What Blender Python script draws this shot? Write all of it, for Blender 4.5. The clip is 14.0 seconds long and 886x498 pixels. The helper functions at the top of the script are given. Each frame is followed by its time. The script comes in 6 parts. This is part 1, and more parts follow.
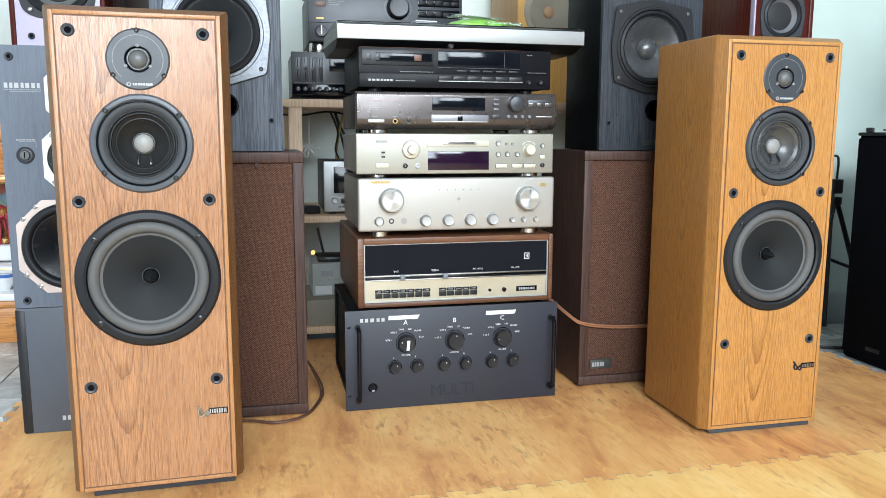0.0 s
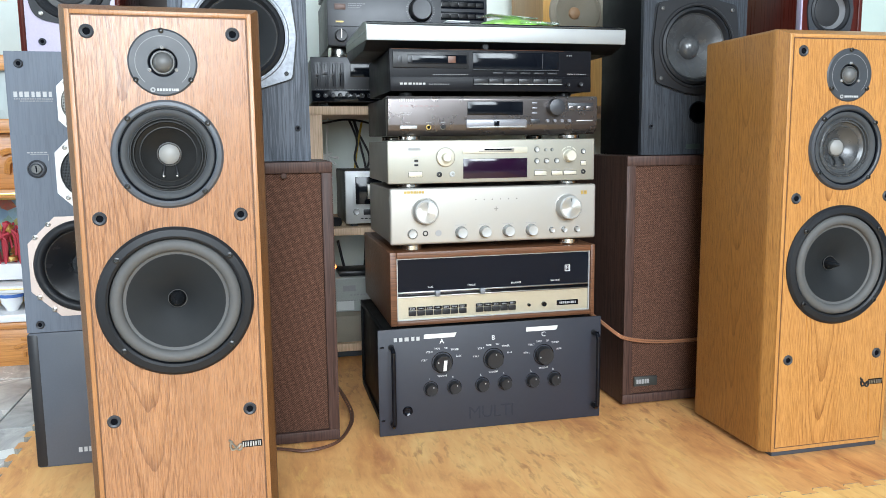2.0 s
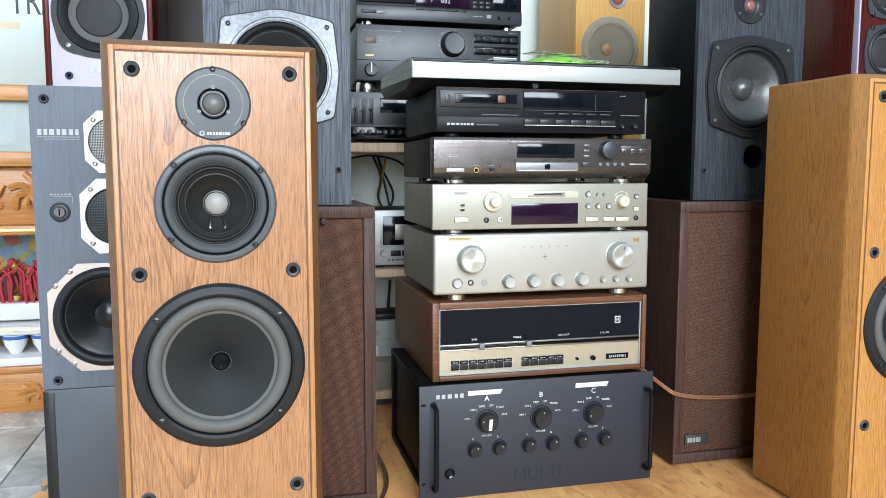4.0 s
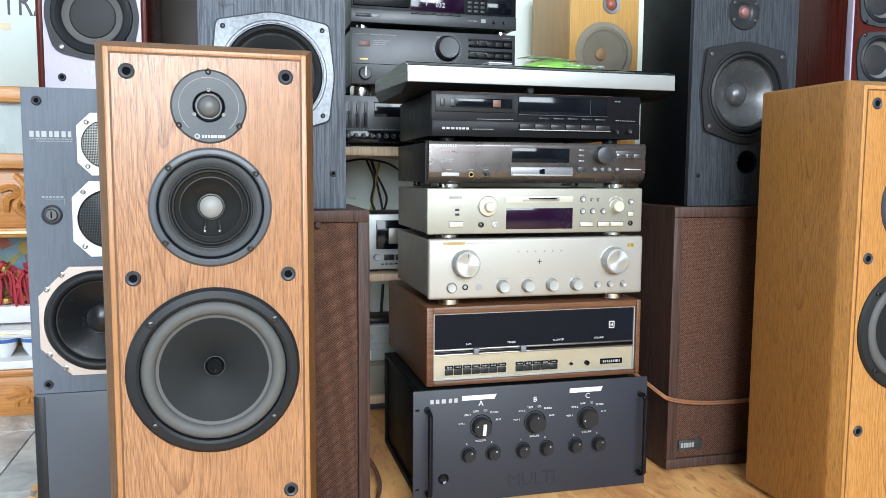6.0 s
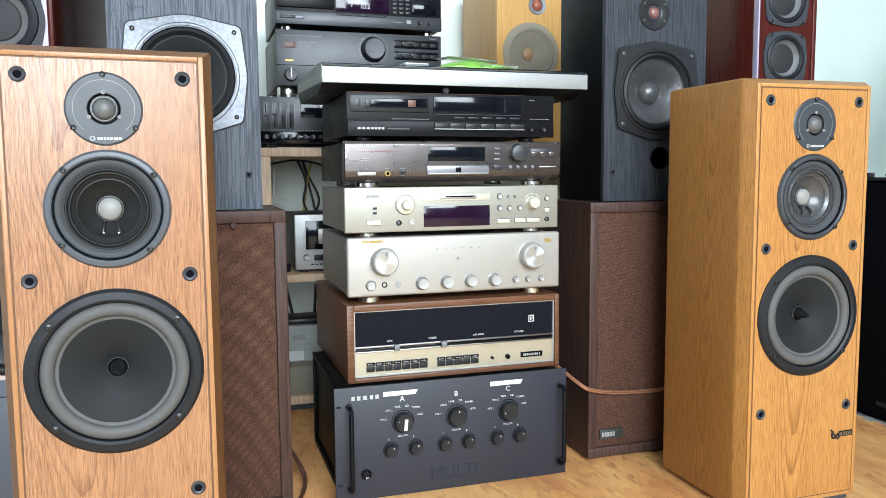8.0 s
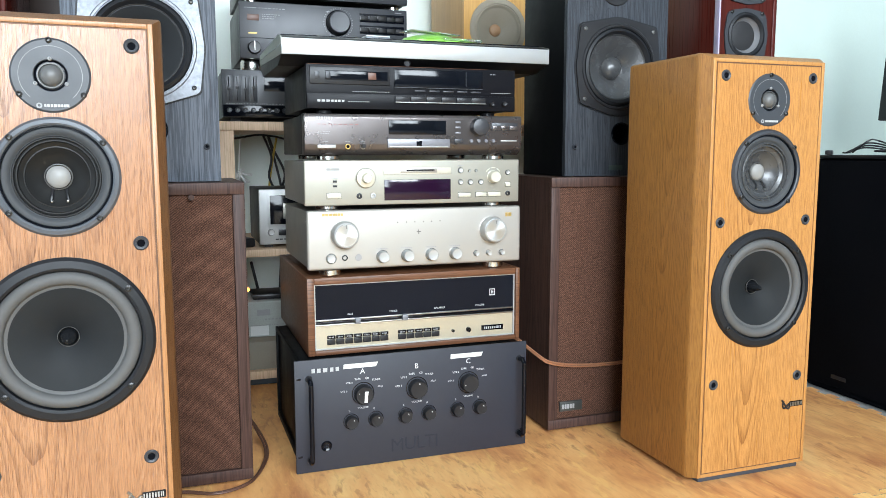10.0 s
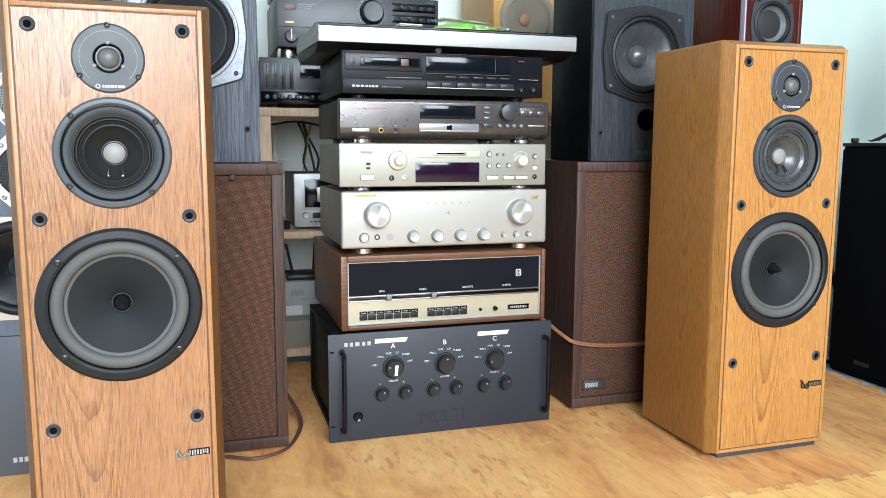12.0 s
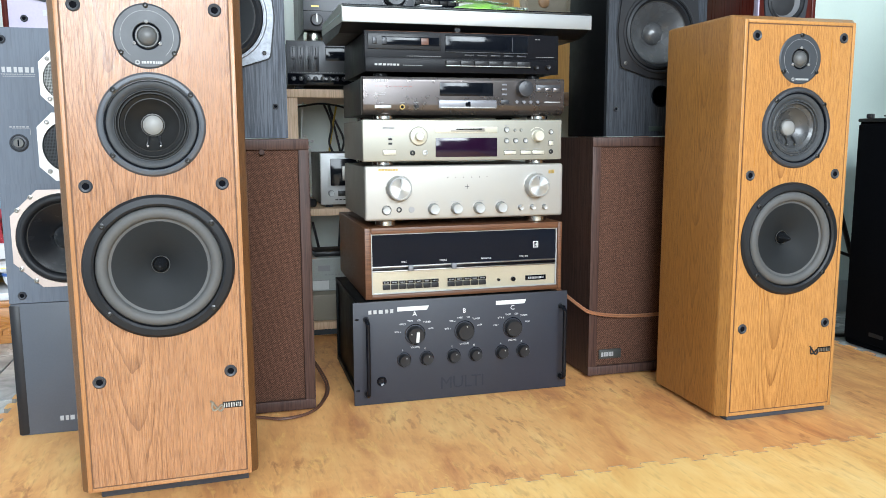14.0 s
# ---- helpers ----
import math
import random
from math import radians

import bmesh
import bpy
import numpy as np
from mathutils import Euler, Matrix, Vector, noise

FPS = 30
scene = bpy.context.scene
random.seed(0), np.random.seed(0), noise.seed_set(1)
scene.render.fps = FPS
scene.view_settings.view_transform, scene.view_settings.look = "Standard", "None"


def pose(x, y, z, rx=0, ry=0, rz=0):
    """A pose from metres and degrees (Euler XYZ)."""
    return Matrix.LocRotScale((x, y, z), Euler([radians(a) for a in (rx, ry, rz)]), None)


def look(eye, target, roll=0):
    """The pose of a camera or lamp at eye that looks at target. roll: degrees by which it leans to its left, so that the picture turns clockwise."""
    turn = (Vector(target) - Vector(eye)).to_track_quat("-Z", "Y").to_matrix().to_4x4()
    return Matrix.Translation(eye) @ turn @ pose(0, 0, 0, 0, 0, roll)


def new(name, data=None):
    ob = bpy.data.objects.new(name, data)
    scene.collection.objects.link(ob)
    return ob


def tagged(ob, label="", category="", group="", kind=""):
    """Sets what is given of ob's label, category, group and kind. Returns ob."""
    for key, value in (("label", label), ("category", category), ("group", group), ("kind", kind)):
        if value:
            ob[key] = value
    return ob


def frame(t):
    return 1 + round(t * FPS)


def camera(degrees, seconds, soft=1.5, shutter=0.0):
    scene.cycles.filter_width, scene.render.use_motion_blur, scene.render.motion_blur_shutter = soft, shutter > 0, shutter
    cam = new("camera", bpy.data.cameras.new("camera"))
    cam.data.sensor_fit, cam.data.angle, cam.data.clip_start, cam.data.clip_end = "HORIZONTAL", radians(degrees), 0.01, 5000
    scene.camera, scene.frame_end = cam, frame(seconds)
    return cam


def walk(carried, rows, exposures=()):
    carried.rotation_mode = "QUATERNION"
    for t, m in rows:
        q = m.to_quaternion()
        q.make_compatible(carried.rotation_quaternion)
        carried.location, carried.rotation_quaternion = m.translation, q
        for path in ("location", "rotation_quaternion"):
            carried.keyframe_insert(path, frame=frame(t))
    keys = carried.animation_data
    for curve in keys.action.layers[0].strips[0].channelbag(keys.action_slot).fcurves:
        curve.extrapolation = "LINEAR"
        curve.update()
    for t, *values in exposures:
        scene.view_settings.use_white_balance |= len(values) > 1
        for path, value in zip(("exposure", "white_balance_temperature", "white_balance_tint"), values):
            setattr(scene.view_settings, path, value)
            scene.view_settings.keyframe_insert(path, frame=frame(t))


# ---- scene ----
cam = camera(59.4, 14.0, soft=0.8)
METRES, EYE, TILT, LEAN, TURN = 0.591, 0.596, 0.0, 0.0, -13.2
ROWS = [
    (0.0, 0.0, 0.0, 0.0, 0.03, -8.47, -0.19),
    (0.5, -0.013, 0.0081, -0.0, 0.04, -8.41, -0.07),
    (1.0, -0.0408, 0.0421, -0.0003, 0.03, -8.31, 0.18),
    (1.5, -0.0856, 0.1029, 0.0013, -0.02, -8.15, 0.47),
    (2.0, -0.1284, 0.17, -0.0069, -0.09, -7.85, 0.64),
    (2.5, -0.1677, 0.2423, -0.0, -0.18, -7.42, 0.54),
    (3.0, -0.2473, 0.294, 0.0359, -0.31, -6.73, 0.29),
    (5.5, -0.3297, 0.3587, 0.0492, -1.37, -5.61, -0.33),
    (6.0, -0.3225, 0.3515, 0.0472, -1.44, -5.6, -0.34),
    (6.5, -0.3096, 0.3431, 0.0461, -1.64, -5.55, -0.31),
    (7.0, -0.2901, 0.3268, 0.0466, -2.2, -5.49, -0.15),
    (7.5, -0.2477, 0.3167, 0.0422, -3.21, -5.48, 0.13),
    (8.0, -0.1933, 0.3052, 0.0418, -4.54, -5.56, 0.44),
    (8.5, -0.1427, 0.2979, 0.0361, -5.92, -5.81, 0.66),
    (11.0, -0.1354, 0.2736, 0.0075, -5.92, -7.59, -0.22),
    (11.5, -0.1514, 0.2313, -0.0012, -4.97, -7.6, -0.24),
    (12.0, -0.1493, 0.1833, -0.0108, -4.02, -7.52, -0.19),
    (12.5, -0.1434, 0.1427, -0.0202, -3.23, -7.51, -0.09),
    (13.0, -0.143, 0.1005, -0.0312, -2.65, -7.69, 0.03),
    (13.5, -0.135, 0.0807, -0.0455, -2.28, -7.99, 0.16),
    (14.0, -0.1311, 0.0615, -0.0597, -2.09, -8.25, 0.26),
]
walk(cam, [(t, pose(0, 0, EYE, TILT, LEAN, TURN) @ pose(METRES * x, METRES * y, METRES * z, 90 + pitch, roll, yaw)) for t, x, y, z, yaw, pitch, roll in ROWS], [(0.0, 0.09), (3.0, 0.10), (5.5, 0.12), (6.5, 0.11), (7.5, 0.15), (8.5, 0.22), (11.0, 0.22), (12.5, 0.17), (14.0, 0.09)])

# ---- light ----
world = bpy.data.worlds.new("sky")
scene.world = world
world.use_nodes = True
wn = world.node_tree.nodes
sky = wn.new("ShaderNodeTexSky")
sky.sky_type, sky.sun_disc, sky.sun_elevation, sky.sun_rotation = "NISHITA", False, radians(48), radians(200)
wn["Background"].inputs["Strength"].default_value = 0.12
world.node_tree.links.new(sky.outputs[0], wn["Background"].inputs[0])


def area(name, eye, target, w, h, power, colour):
    lamp = bpy.data.lights.new(name, "AREA")
    lamp.shape, lamp.size, lamp.size_y, lamp.energy, lamp.color = "RECTANGLE", w, h, power, colour
    ob = new(name, lamp)
    ob.matrix_world = look(eye, target)
    return ob


sun = bpy.data.lights.new("sun", "SUN")
sun.energy, sun.angle, sun.color = 1.0, radians(12), (1.0, 0.95, 0.88)
new("sun", sun).matrix_world = look((-3, -8, 9), (0, 0, 0))
area("daylight_front_door", (-0.62, -2.9, 1.85), (-0.2, 1.0, 0.8), 1.4, 2.0, 205, (0.80, 0.91, 1.0))
area("daylight_high_window", (1.05, -2.9, 2.33), (0.6, 1.0, 0.6), 1.7, 1.0, 190, (0.82, 0.92, 1.0))
area("daylight_side_door", (-3.42, 0.9, 1.4), (0.0, 1.0, 0.9), 2.4, 2.2, 42, (0.80, 0.91, 1.0))


# ---- materials ----
class Mat:
    """A node material with a Principled shader, and short calls for its nodes."""

    def __init__(self, name, colour=(0.5, 0.5, 0.5), rough=0.5, metal=0.0, spec=0.5):
        self.m = bpy.data.materials.new(name)
        self.m.use_nodes = True
        self.t = self.m.node_tree
        self.p = self.t.nodes["Principled BSDF"]
        self.put(self.p, "Base Color", (*colour, 1))
        self.put(self.p, "Roughness", rough)
        self.put(self.p, "Metallic", metal)
        self.put(self.p, "Specular IOR Level", spec)

    def put(self, node, key, value):
        sock = node.inputs[key]
        if isinstance(value, bpy.types.NodeSocket):
            self.t.links.new(value, sock)
        else:
            sock.default_value = value

    def node(self, kind, **inputs):
        n = self.t.nodes.new(kind)
        for k, v in inputs.items():
            self.put(n, k.replace("_", " "), v)
        return n

    def coords(self, scale=(1, 1, 1), offset=None):
        c = self.t.nodes.new("ShaderNodeTexCoord").outputs["Object"]
        n = self.node("ShaderNodeMapping", Vector=c, Scale=scale)
        if offset is not None:
            self.put(n, "Location", offset)
        return n.outputs[0]

    def noise(self, vec, scale, detail=4.0, rough=0.55, dist=0.0):
        return self.node("ShaderNodeTexNoise", Vector=vec, Scale=scale, Detail=detail, Roughness=rough, Distortion=dist).outputs[0]

    def math(self, op, a, b=0.0, c=0.0):
        n = self.t.nodes.new("ShaderNodeMath")
        n.operation = op
        for i, v in enumerate((a, b, c)):
            self.put(n, i, v)
        return n.outputs[0]

    def ramp(self, fac, stops):
        n = self.t.nodes.new("ShaderNodeValToRGB")
        e = n.color_ramp.elements
        while len(e) < len(stops):
            e.new(0.5)
        for el, (pos, col) in zip(e, stops):
            el.position = pos
            el.color = (*col, 1) if len(col) == 3 else col
        self.put(n, "Fac", fac)
        return n.outputs[0]

    def mix(self, fac, a, b, mode="MIX"):
        n = self.t.nodes.new("ShaderNodeMix")
        n.data_type, n.blend_type = "RGBA", mode
        for k, v in ((0, fac), (6, a), (7, b)):
            self.put(n, k, v if not isinstance(v, tuple) or len(v) == 4 else (*v, 1))
        return n.outputs[2]

    def colour(self, v):
        self.put(self.p, "Base Color", v)
        return self

    def rough(self, fac, lo, hi):
        n = self.node("ShaderNodeMapRange", Value=fac)
        self.put(n, "To Min", lo)
        self.put(n, "To Max", hi)
        self.put(self.p, "Roughness", n.outputs[0])
        return self

    def bump(self, height, strength=0.2, distance=0.002):
        n = self.node("ShaderNodeBump", Height=height, Strength=strength, Distance=distance)
        self.put(self.p, "Normal", n.outputs[0])
        return self


def plain(name, colour, rough=0.5, metal=0.0, spec=0.5, speck=0.12, scale=35.0, bump=0.05):
    """A smooth surface with faint blotches, fine grain and uneven gloss."""
    m = Mat(name, colour, rough, metal, spec)
    v = m.coords()
    big, fine = m.noise(v, 4.0, 3.0), m.noise(v, scale * 8, 2.0)
    lo = tuple(c * (1 - speck) for c in colour)
    hi = tuple(min(1, c * (1 + speck)) for c in colour)
    m.colour(m.ramp(m.math("ADD", m.math("MULTIPLY", big, 0.7), m.math("MULTIPLY", fine, 0.3)), [(0.3, lo), (0.7, hi)]))
    m.rough(m.noise(v, scale, 4.0), max(0.02, rough - 0.08), min(1, rough + 0.1))
    if bump:
        m.bump(fine, bump, 0.001)
    return m.m


def wood(name, dark, mid, light, rough=0.42, rings=11.0, across=7.0, along=0.75, pore=0.5, figure=0.5, axis="z", spec=0.4, bump=0.15, line=(300, 7.0, 0.35), arch=None, pores_along=14):
    """Veneer with cathedral figure: contour lines of a stretched noise, streaks and short dark pores along the grain."""
    m = Mat(name, mid, rough, 0.0, spec)
    rnd = m.t.nodes.new("ShaderNodeObjectInfo").outputs["Random"]
    c = m.t.nodes.new("ShaderNodeTexCoord").outputs["Object"]

    def stretched(a, l):
        s = {"z": (a, a, l), "x": (l, a, a), "y": (a, l, a)}[axis]
        n = m.node("ShaderNodeMapping", Vector=c, Scale=s)
        m.put(n, "Location", m.math("MULTIPLY", rnd, 7.0))
        return n.outputs[0]

    fig = m.noise(stretched(across, along), 1.0, 1.6, 0.4, 0.15)
    ring = m.math("PINGPONG", m.math("MULTIPLY", fig, rings), 0.5)
    ring = m.math("POWER", m.math("MULTIPLY", ring, 2.0), 13.0)
    if arch:
        side, middle, tight, rise = arch
        xyz = m.node("ShaderNodeSeparateXYZ", Vector=c)
        d = m.math("SUBTRACT", xyz.outputs[side], m.math("MULTIPLY_ADD", rnd, 0.02, middle))
        d = m.math("ADD", d, m.math("MULTIPLY_ADD", m.noise(stretched(2.0, 3.5), 1.0, 2.0), 0.06, -0.03))
        w = m.math("MULTIPLY_ADD", m.math("MULTIPLY", d, d), tight, m.math("MULTIPLY", xyz.outputs["Z"], rise))
        w = m.math("ADD", w, m.math("MULTIPLY", m.noise(stretched(14, 5.0), 1.0, 3.0), 2.2))
        w = m.math("ADD", w, m.math("MULTIPLY", m.noise(stretched(55, 16.0), 1.0, 3.0, 0.6), 0.22))
        ring = m.math("POWER", m.math("FRACT", w), 4.5)
        fade = m.node("ShaderNodeMapRange", Value=m.math("ABSOLUTE", d))
        for key, value in (("From Min", 0.03), ("From Max", 0.085), ("To Min", 1.0), ("To Max", 0.26)):
            m.put(fade, key, value)
        ring = m.math("MULTIPLY", ring, fade.outputs[0])
    streak = m.noise(stretched(150, 3.5), 1.0, 3.0, 0.6)
    pores = m.noise(stretched(1200 if arch else 420, pores_along), 1.0, 2.0, 0.5)
    pores = m.ramp(pores, [(0.54, (0, 0, 0)), (0.62, (1, 1, 1))])
    ring = m.math("MULTIPLY", ring, m.math("MULTIPLY_ADD", pores, 0.3, 0.7))
    lines = m.ramp(m.noise(stretched(line[0], line[1]), 1.0, 3.0, 0.55, 0.3), [(0.47, (0, 0, 0)), (0.575, (1, 1, 1))])
    broad = m.noise(stretched(3.0, 0.8), 1.0, 2.0)
    base = m.ramp(m.math("ADD", m.math("MULTIPLY", streak, 0.25), m.math("MULTIPLY", broad, 0.75)), [(0.3, mid), (0.7, light)])
    patch = 1.0 if arch else m.ramp(broad, [(0.42, (0.25, 0.25, 0.25)), (0.56, (1, 1, 1))])
    base = m.mix(m.math("MULTIPLY", m.math("MULTIPLY", ring, patch), figure), base, dark)
    base = m.mix(m.math("MULTIPLY", pores, pore), base, tuple(d * 0.8 for d in dark))
    base = m.mix(m.math("MULTIPLY", lines, line[2]), base, dark)
    m.colour(base)
    m.rough(streak, rough - 0.1, rough + 0.14)
    m.bump(m.math("SUBTRACT", streak, pores), bump, 0.0006)
    return m.m


def weave(name, a, b, size=0.0035, rough=0.9):
    """Coarse cloth with a diagonal two-tone weave."""
    m = Mat(name, a, rough, 0.0, 0.15)
    v = m.coords()
    w1 = m.node("ShaderNodeTexWave", Vector=m.coords((1, 1, 1)), Scale=0.314 / size, Distortion=0.6, Detail=1.0)
    w1.bands_direction = "X"
    w2 = m.node("ShaderNodeTexWave", Vector=m.coords((1, 1, 1)), Scale=0.314 / size, Distortion=0.6, Detail=1.0)
    w2.bands_direction = "Z"
    w3 = m.node("ShaderNodeTexWave", Vector=m.node("ShaderNodeMapping", Vector=v, Rotation=(0, radians(38), 0)).outputs[0], Scale=0.314 / (size * 2.0), Distortion=0.8, Detail=1.5)
    w3.bands_direction = "Z"
    h = m.math("MULTIPLY", w1.outputs["Fac"], w2.outputs["Fac"])
    k = m.math("ADD", m.math("MULTIPLY", h, 0.34), m.math("MULTIPLY", w3.outputs["Fac"], 0.16))
    k = m.math("ADD", k, m.math("MULTIPLY", m.noise(v, 420, 2.0), 0.32))
    m.colour(m.ramp(k, [(0.25, a), (0.8, b)]))
    m.bump(k, 0.6, 0.001)
    return m.m


OAK = wood("oak_veneer", (0.17, 0.056, 0.013), (0.455, 0.205, 0.055), (0.53, 0.265, 0.083), 0.30, pore=0.40, figure=0.95, line=(1500, 30.0, 0.34), arch=("X", -0.035, 2000, -12.0), pores_along=40)
# darker copy of OAK: shade on the cabinet's sides and chamfers, as colour
OAK_SHADED = wood("oak_edge_shaded", (0.13, 0.050, 0.012), (0.34, 0.150, 0.036), (0.42, 0.200, 0.052), 0.36, pore=0.55, figure=0.65, line=(900, 30.0, 0.34), arch=("Y", 0.10, 2400, -11.0), pores_along=40)
# second copy of OAK, tinted for the cooler light on the left speaker
OAK_COOL_LIT = wood("cool_lit_oak_veneer", (0.110, 0.040, 0.015), (0.352, 0.160, 0.070), (0.428, 0.213, 0.103), 0.26, pore=0.52, figure=0.95, spec=0.55, line=(1500, 30.0, 0.42), arch=("X", -0.05, 2000, -12.0), pores_along=40)
OAK_STRAIGHT = wood("straight_oak_strip", (0.17, 0.056, 0.013), (0.42, 0.19, 0.052), (0.49, 0.245, 0.077), 0.32, pore=0.2, figure=0.1, line=(900, 30.0, 0.12), pores_along=40)
# border strip with the same cool light tinted in
COOL_LIT_STRAIGHT = wood("straight_cool_lit_oak_strip", (0.125, 0.047, 0.018), (0.335, 0.150, 0.058), (0.405, 0.200, 0.085), 0.28, pore=0.2, figure=0.1, line=(900, 30.0, 0.12), pores_along=40)
# edge oak of the left speaker, its shade mixed into a darker brown
LEFT_EDGE_SHADED = wood("shaded_left_oak_edge", (0.05, 0.020, 0.007), (0.150, 0.066, 0.024), (0.190, 0.086, 0.032), 0.42, spec=0.22, pore=0.5, figure=0.5, line=(900, 30.0, 0.3), arch=("Y", 0.10, 2400, -11.0), pores_along=40)
WALNUT = wood("walnut_veneer", (0.05, 0.018, 0.008), (0.13, 0.052, 0.024), (0.19, 0.085, 0.042), 0.38, 9.0, 8.0, 0.8, 0.5, 0.5, axis="x")
DARKWOOD = wood("dark_walnut_vinyl", (0.02, 0.010, 0.008), (0.058, 0.030, 0.024), (0.092, 0.052, 0.042), 0.45, 9.0, 9.0, 0.7, 0.5, 0.5, spec=0.2)
# one black vinyl in two copies: left paled by sheen, right darkened by shade
ASH_LIT = wood("black_ash_lit", (0.014, 0.017, 0.023), (0.098, 0.110, 0.134), (0.118, 0.132, 0.158), 0.5, 84.0, 11.0, 1.7, 0.35, 0.8, bump=0.3, line=(380, 11.0, 0.5), spec=0.2)
ASH_SHADED = wood("black_ash_shaded", (0.006, 0.007, 0.010), (0.038, 0.043, 0.052), (0.050, 0.056, 0.067), 0.5, 84.0, 11.0, 1.7, 0.35, 0.8, bump=0.3, line=(380, 11.0, 0.5), spec=0.2)
GREYVINYL = wood("grey_vinyl", (0.045, 0.052, 0.068), (0.112, 0.128, 0.158), (0.122, 0.140, 0.172), 0.5, 5.0, 6.0, 0.7, 0.14, 0.06, line=(240, 16.0, 0.12), spec=0.3)
MAHOGANY = wood("mahogany_gloss", (0.022, 0.003, 0.003), (0.06, 0.009, 0.006), (0.085, 0.014, 0.009), 0.28, 6.0, 6.0, 0.6, 0.25, 0.4, spec=0.18, bump=0.02)
BIRCH = wood("honey_birch", (0.38, 0.18, 0.04), (0.54, 0.285, 0.07), (0.61, 0.35, 0.10), 0.4, 5.0, 5.0, 0.6, 0.2, 0.3)
# BIRCH darkened for the cabinet's sides: their shade is put into the colour
BIRCH_SHADED = wood("honey_birch_shaded", (0.3, 0.16, 0.05), (0.42, 0.23, 0.08), (0.5, 0.29, 0.11), 0.45, 5.0, 5.0, 0.6, 0.2, 0.3)
PINE = wood("shelf_pine", (0.42, 0.25, 0.14), (0.62, 0.43, 0.28), (0.72, 0.53, 0.37), 0.5, 8.0, 7.0, 0.8, 0.3, 0.35)
CARVED = wood("carved_orange_wood", (0.28, 0.09, 0.02), (0.5, 0.2, 0.05), (0.62, 0.28, 0.08), 0.3, 8.0, 7.0, 0.8, 0.3, 0.4, axis="x")
PURPLE = plain("pale_lilac_baffle", (0.35, 0.305, 0.41), 0.35)
CLOTH = weave("brown_grille_cloth", (0.030, 0.014, 0.010), (0.34, 0.175, 0.115), 0.0017)
CHAMP = plain("champagne_aluminium", (0.33, 0.317, 0.27), 0.46, 0.5, speck=0.04, scale=60)
SILVER = plain("silver_aluminium", (0.42, 0.425, 0.42), 0.46, 0.55, speck=0.04, scale=60)
CREAM = plain("cream_anodised", (0.60, 0.575, 0.48), 0.35, 0.3, speck=0.04)
WARMSILVER = plain("warm_silver_aluminium", (0.41, 0.39, 0.358), 0.46, 0.5, speck=0.04, scale=60)
CASE = plain("champagne_painted_steel", (0.34, 0.32, 0.29), 0.4, 0.6, speck=0.05)
BROWNGREY = plain("brown_grey_metal", (0.115, 0.101, 0.098), 0.28, 0.75, speck=0.05)
CASEGREY = plain("dark_case_steel", (0.016, 0.0155, 0.016), 0.38, 0.05, speck=0.1, spec=0.14)
BLACKMET = plain("black_anodised", (0.004, 0.0043, 0.005), 0.45, 0.0, speck=0.15, spec=0.07)
RACK = plain("charcoal_powder_coat", (0.022, 0.025, 0.036), 0.5, 0.0, speck=0.12, scale=90, bump=0.12)
GREYFACE = plain("slate_grey_face", (0.036, 0.0375, 0.043), 0.38, 0.2, speck=0.08)
PLASTIC = plain("black_plastic", (0.018, 0.018, 0.02), 0.35, speck=0.2, spec=0.3)
GLOSS = plain("black_gloss", (0.004, 0.005, 0.008), 0.08, spec=0.22, speck=0.2, bump=0)
SMOKED = plain("smoked_black_glass", (0.006, 0.008, 0.014), 0.10, spec=0.1, speck=0.15, bump=0)
WINDOW = plain("purple_display_glass", (0.014, 0.003, 0.016), 0.08, spec=0.35, speck=0.2, bump=0)
RUBBER = plain("rubber_surround", (0.012, 0.013, 0.0155), 0.46, speck=0.15, spec=0.26)
SURROUND = plain("grey_foam_surround", (0.082, 0.081, 0.080), 0.65, speck=0.12)
CONE = plain("black_poly_cone", (0.014, 0.0155, 0.017), 0.62, speck=0.1, spec=0.2)
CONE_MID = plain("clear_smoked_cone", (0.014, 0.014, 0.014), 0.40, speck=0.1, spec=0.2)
# cone copy for the right-hand speakers, paled as well as glossed for their highlight
LIT_CONE = plain("highlight_grey_cone", (0.05, 0.051, 0.053), 0.26, speck=0.1, spec=0.6)
GLOSSCONE = plain("glossy_black_cone", (0.010, 0.011, 0.013), 0.24, speck=0.1, spec=0.35)
MIDROLL = plain("matt_grey_cloth_roll", (0.045, 0.048, 0.052), 0.6, speck=0.1, spec=0.3)
MIDFLANGE = plain("blue_grey_cast_flange", (0.075, 0.083, 0.096), 0.42, 0.1, speck=0.1)
FRAME = plain("grey_cast_frame", (0.034, 0.037, 0.044), 0.45, 0.1, speck=0.1)
TWEET = plain("tweeter_plate_grey", (0.038, 0.042, 0.049), 0.42, speck=0.1)
DOME = plain("smoked_dome", (0.10, 0.10, 0.099), 0.42, speck=0.1)
CAP = plain("pale_dust_cap", (0.24, 0.235, 0.225), 0.45, speck=0.06)
PAPER = plain("grey_paper_cone", (0.025, 0.025, 0.027), 0.6, speck=0.15, spec=0.25)
BEIGECONE = plain("beige_cone", (0.27, 0.235, 0.18), 0.6, speck=0.1)
ALUFRAME = plain("brushed_cast_aluminium", (0.20, 0.21, 0.23), 0.45, 0.35, speck=0.3)
OLDCAST = plain("weathered_cast_aluminium", (0.15, 0.16, 0.178), 0.42, 0.45, speck=0.75, scale=18, bump=0.3)
WHITEFRAME = plain("white_metal_frame", (0.72, 0.70, 0.66), 0.45, 0.1, speck=0.06)
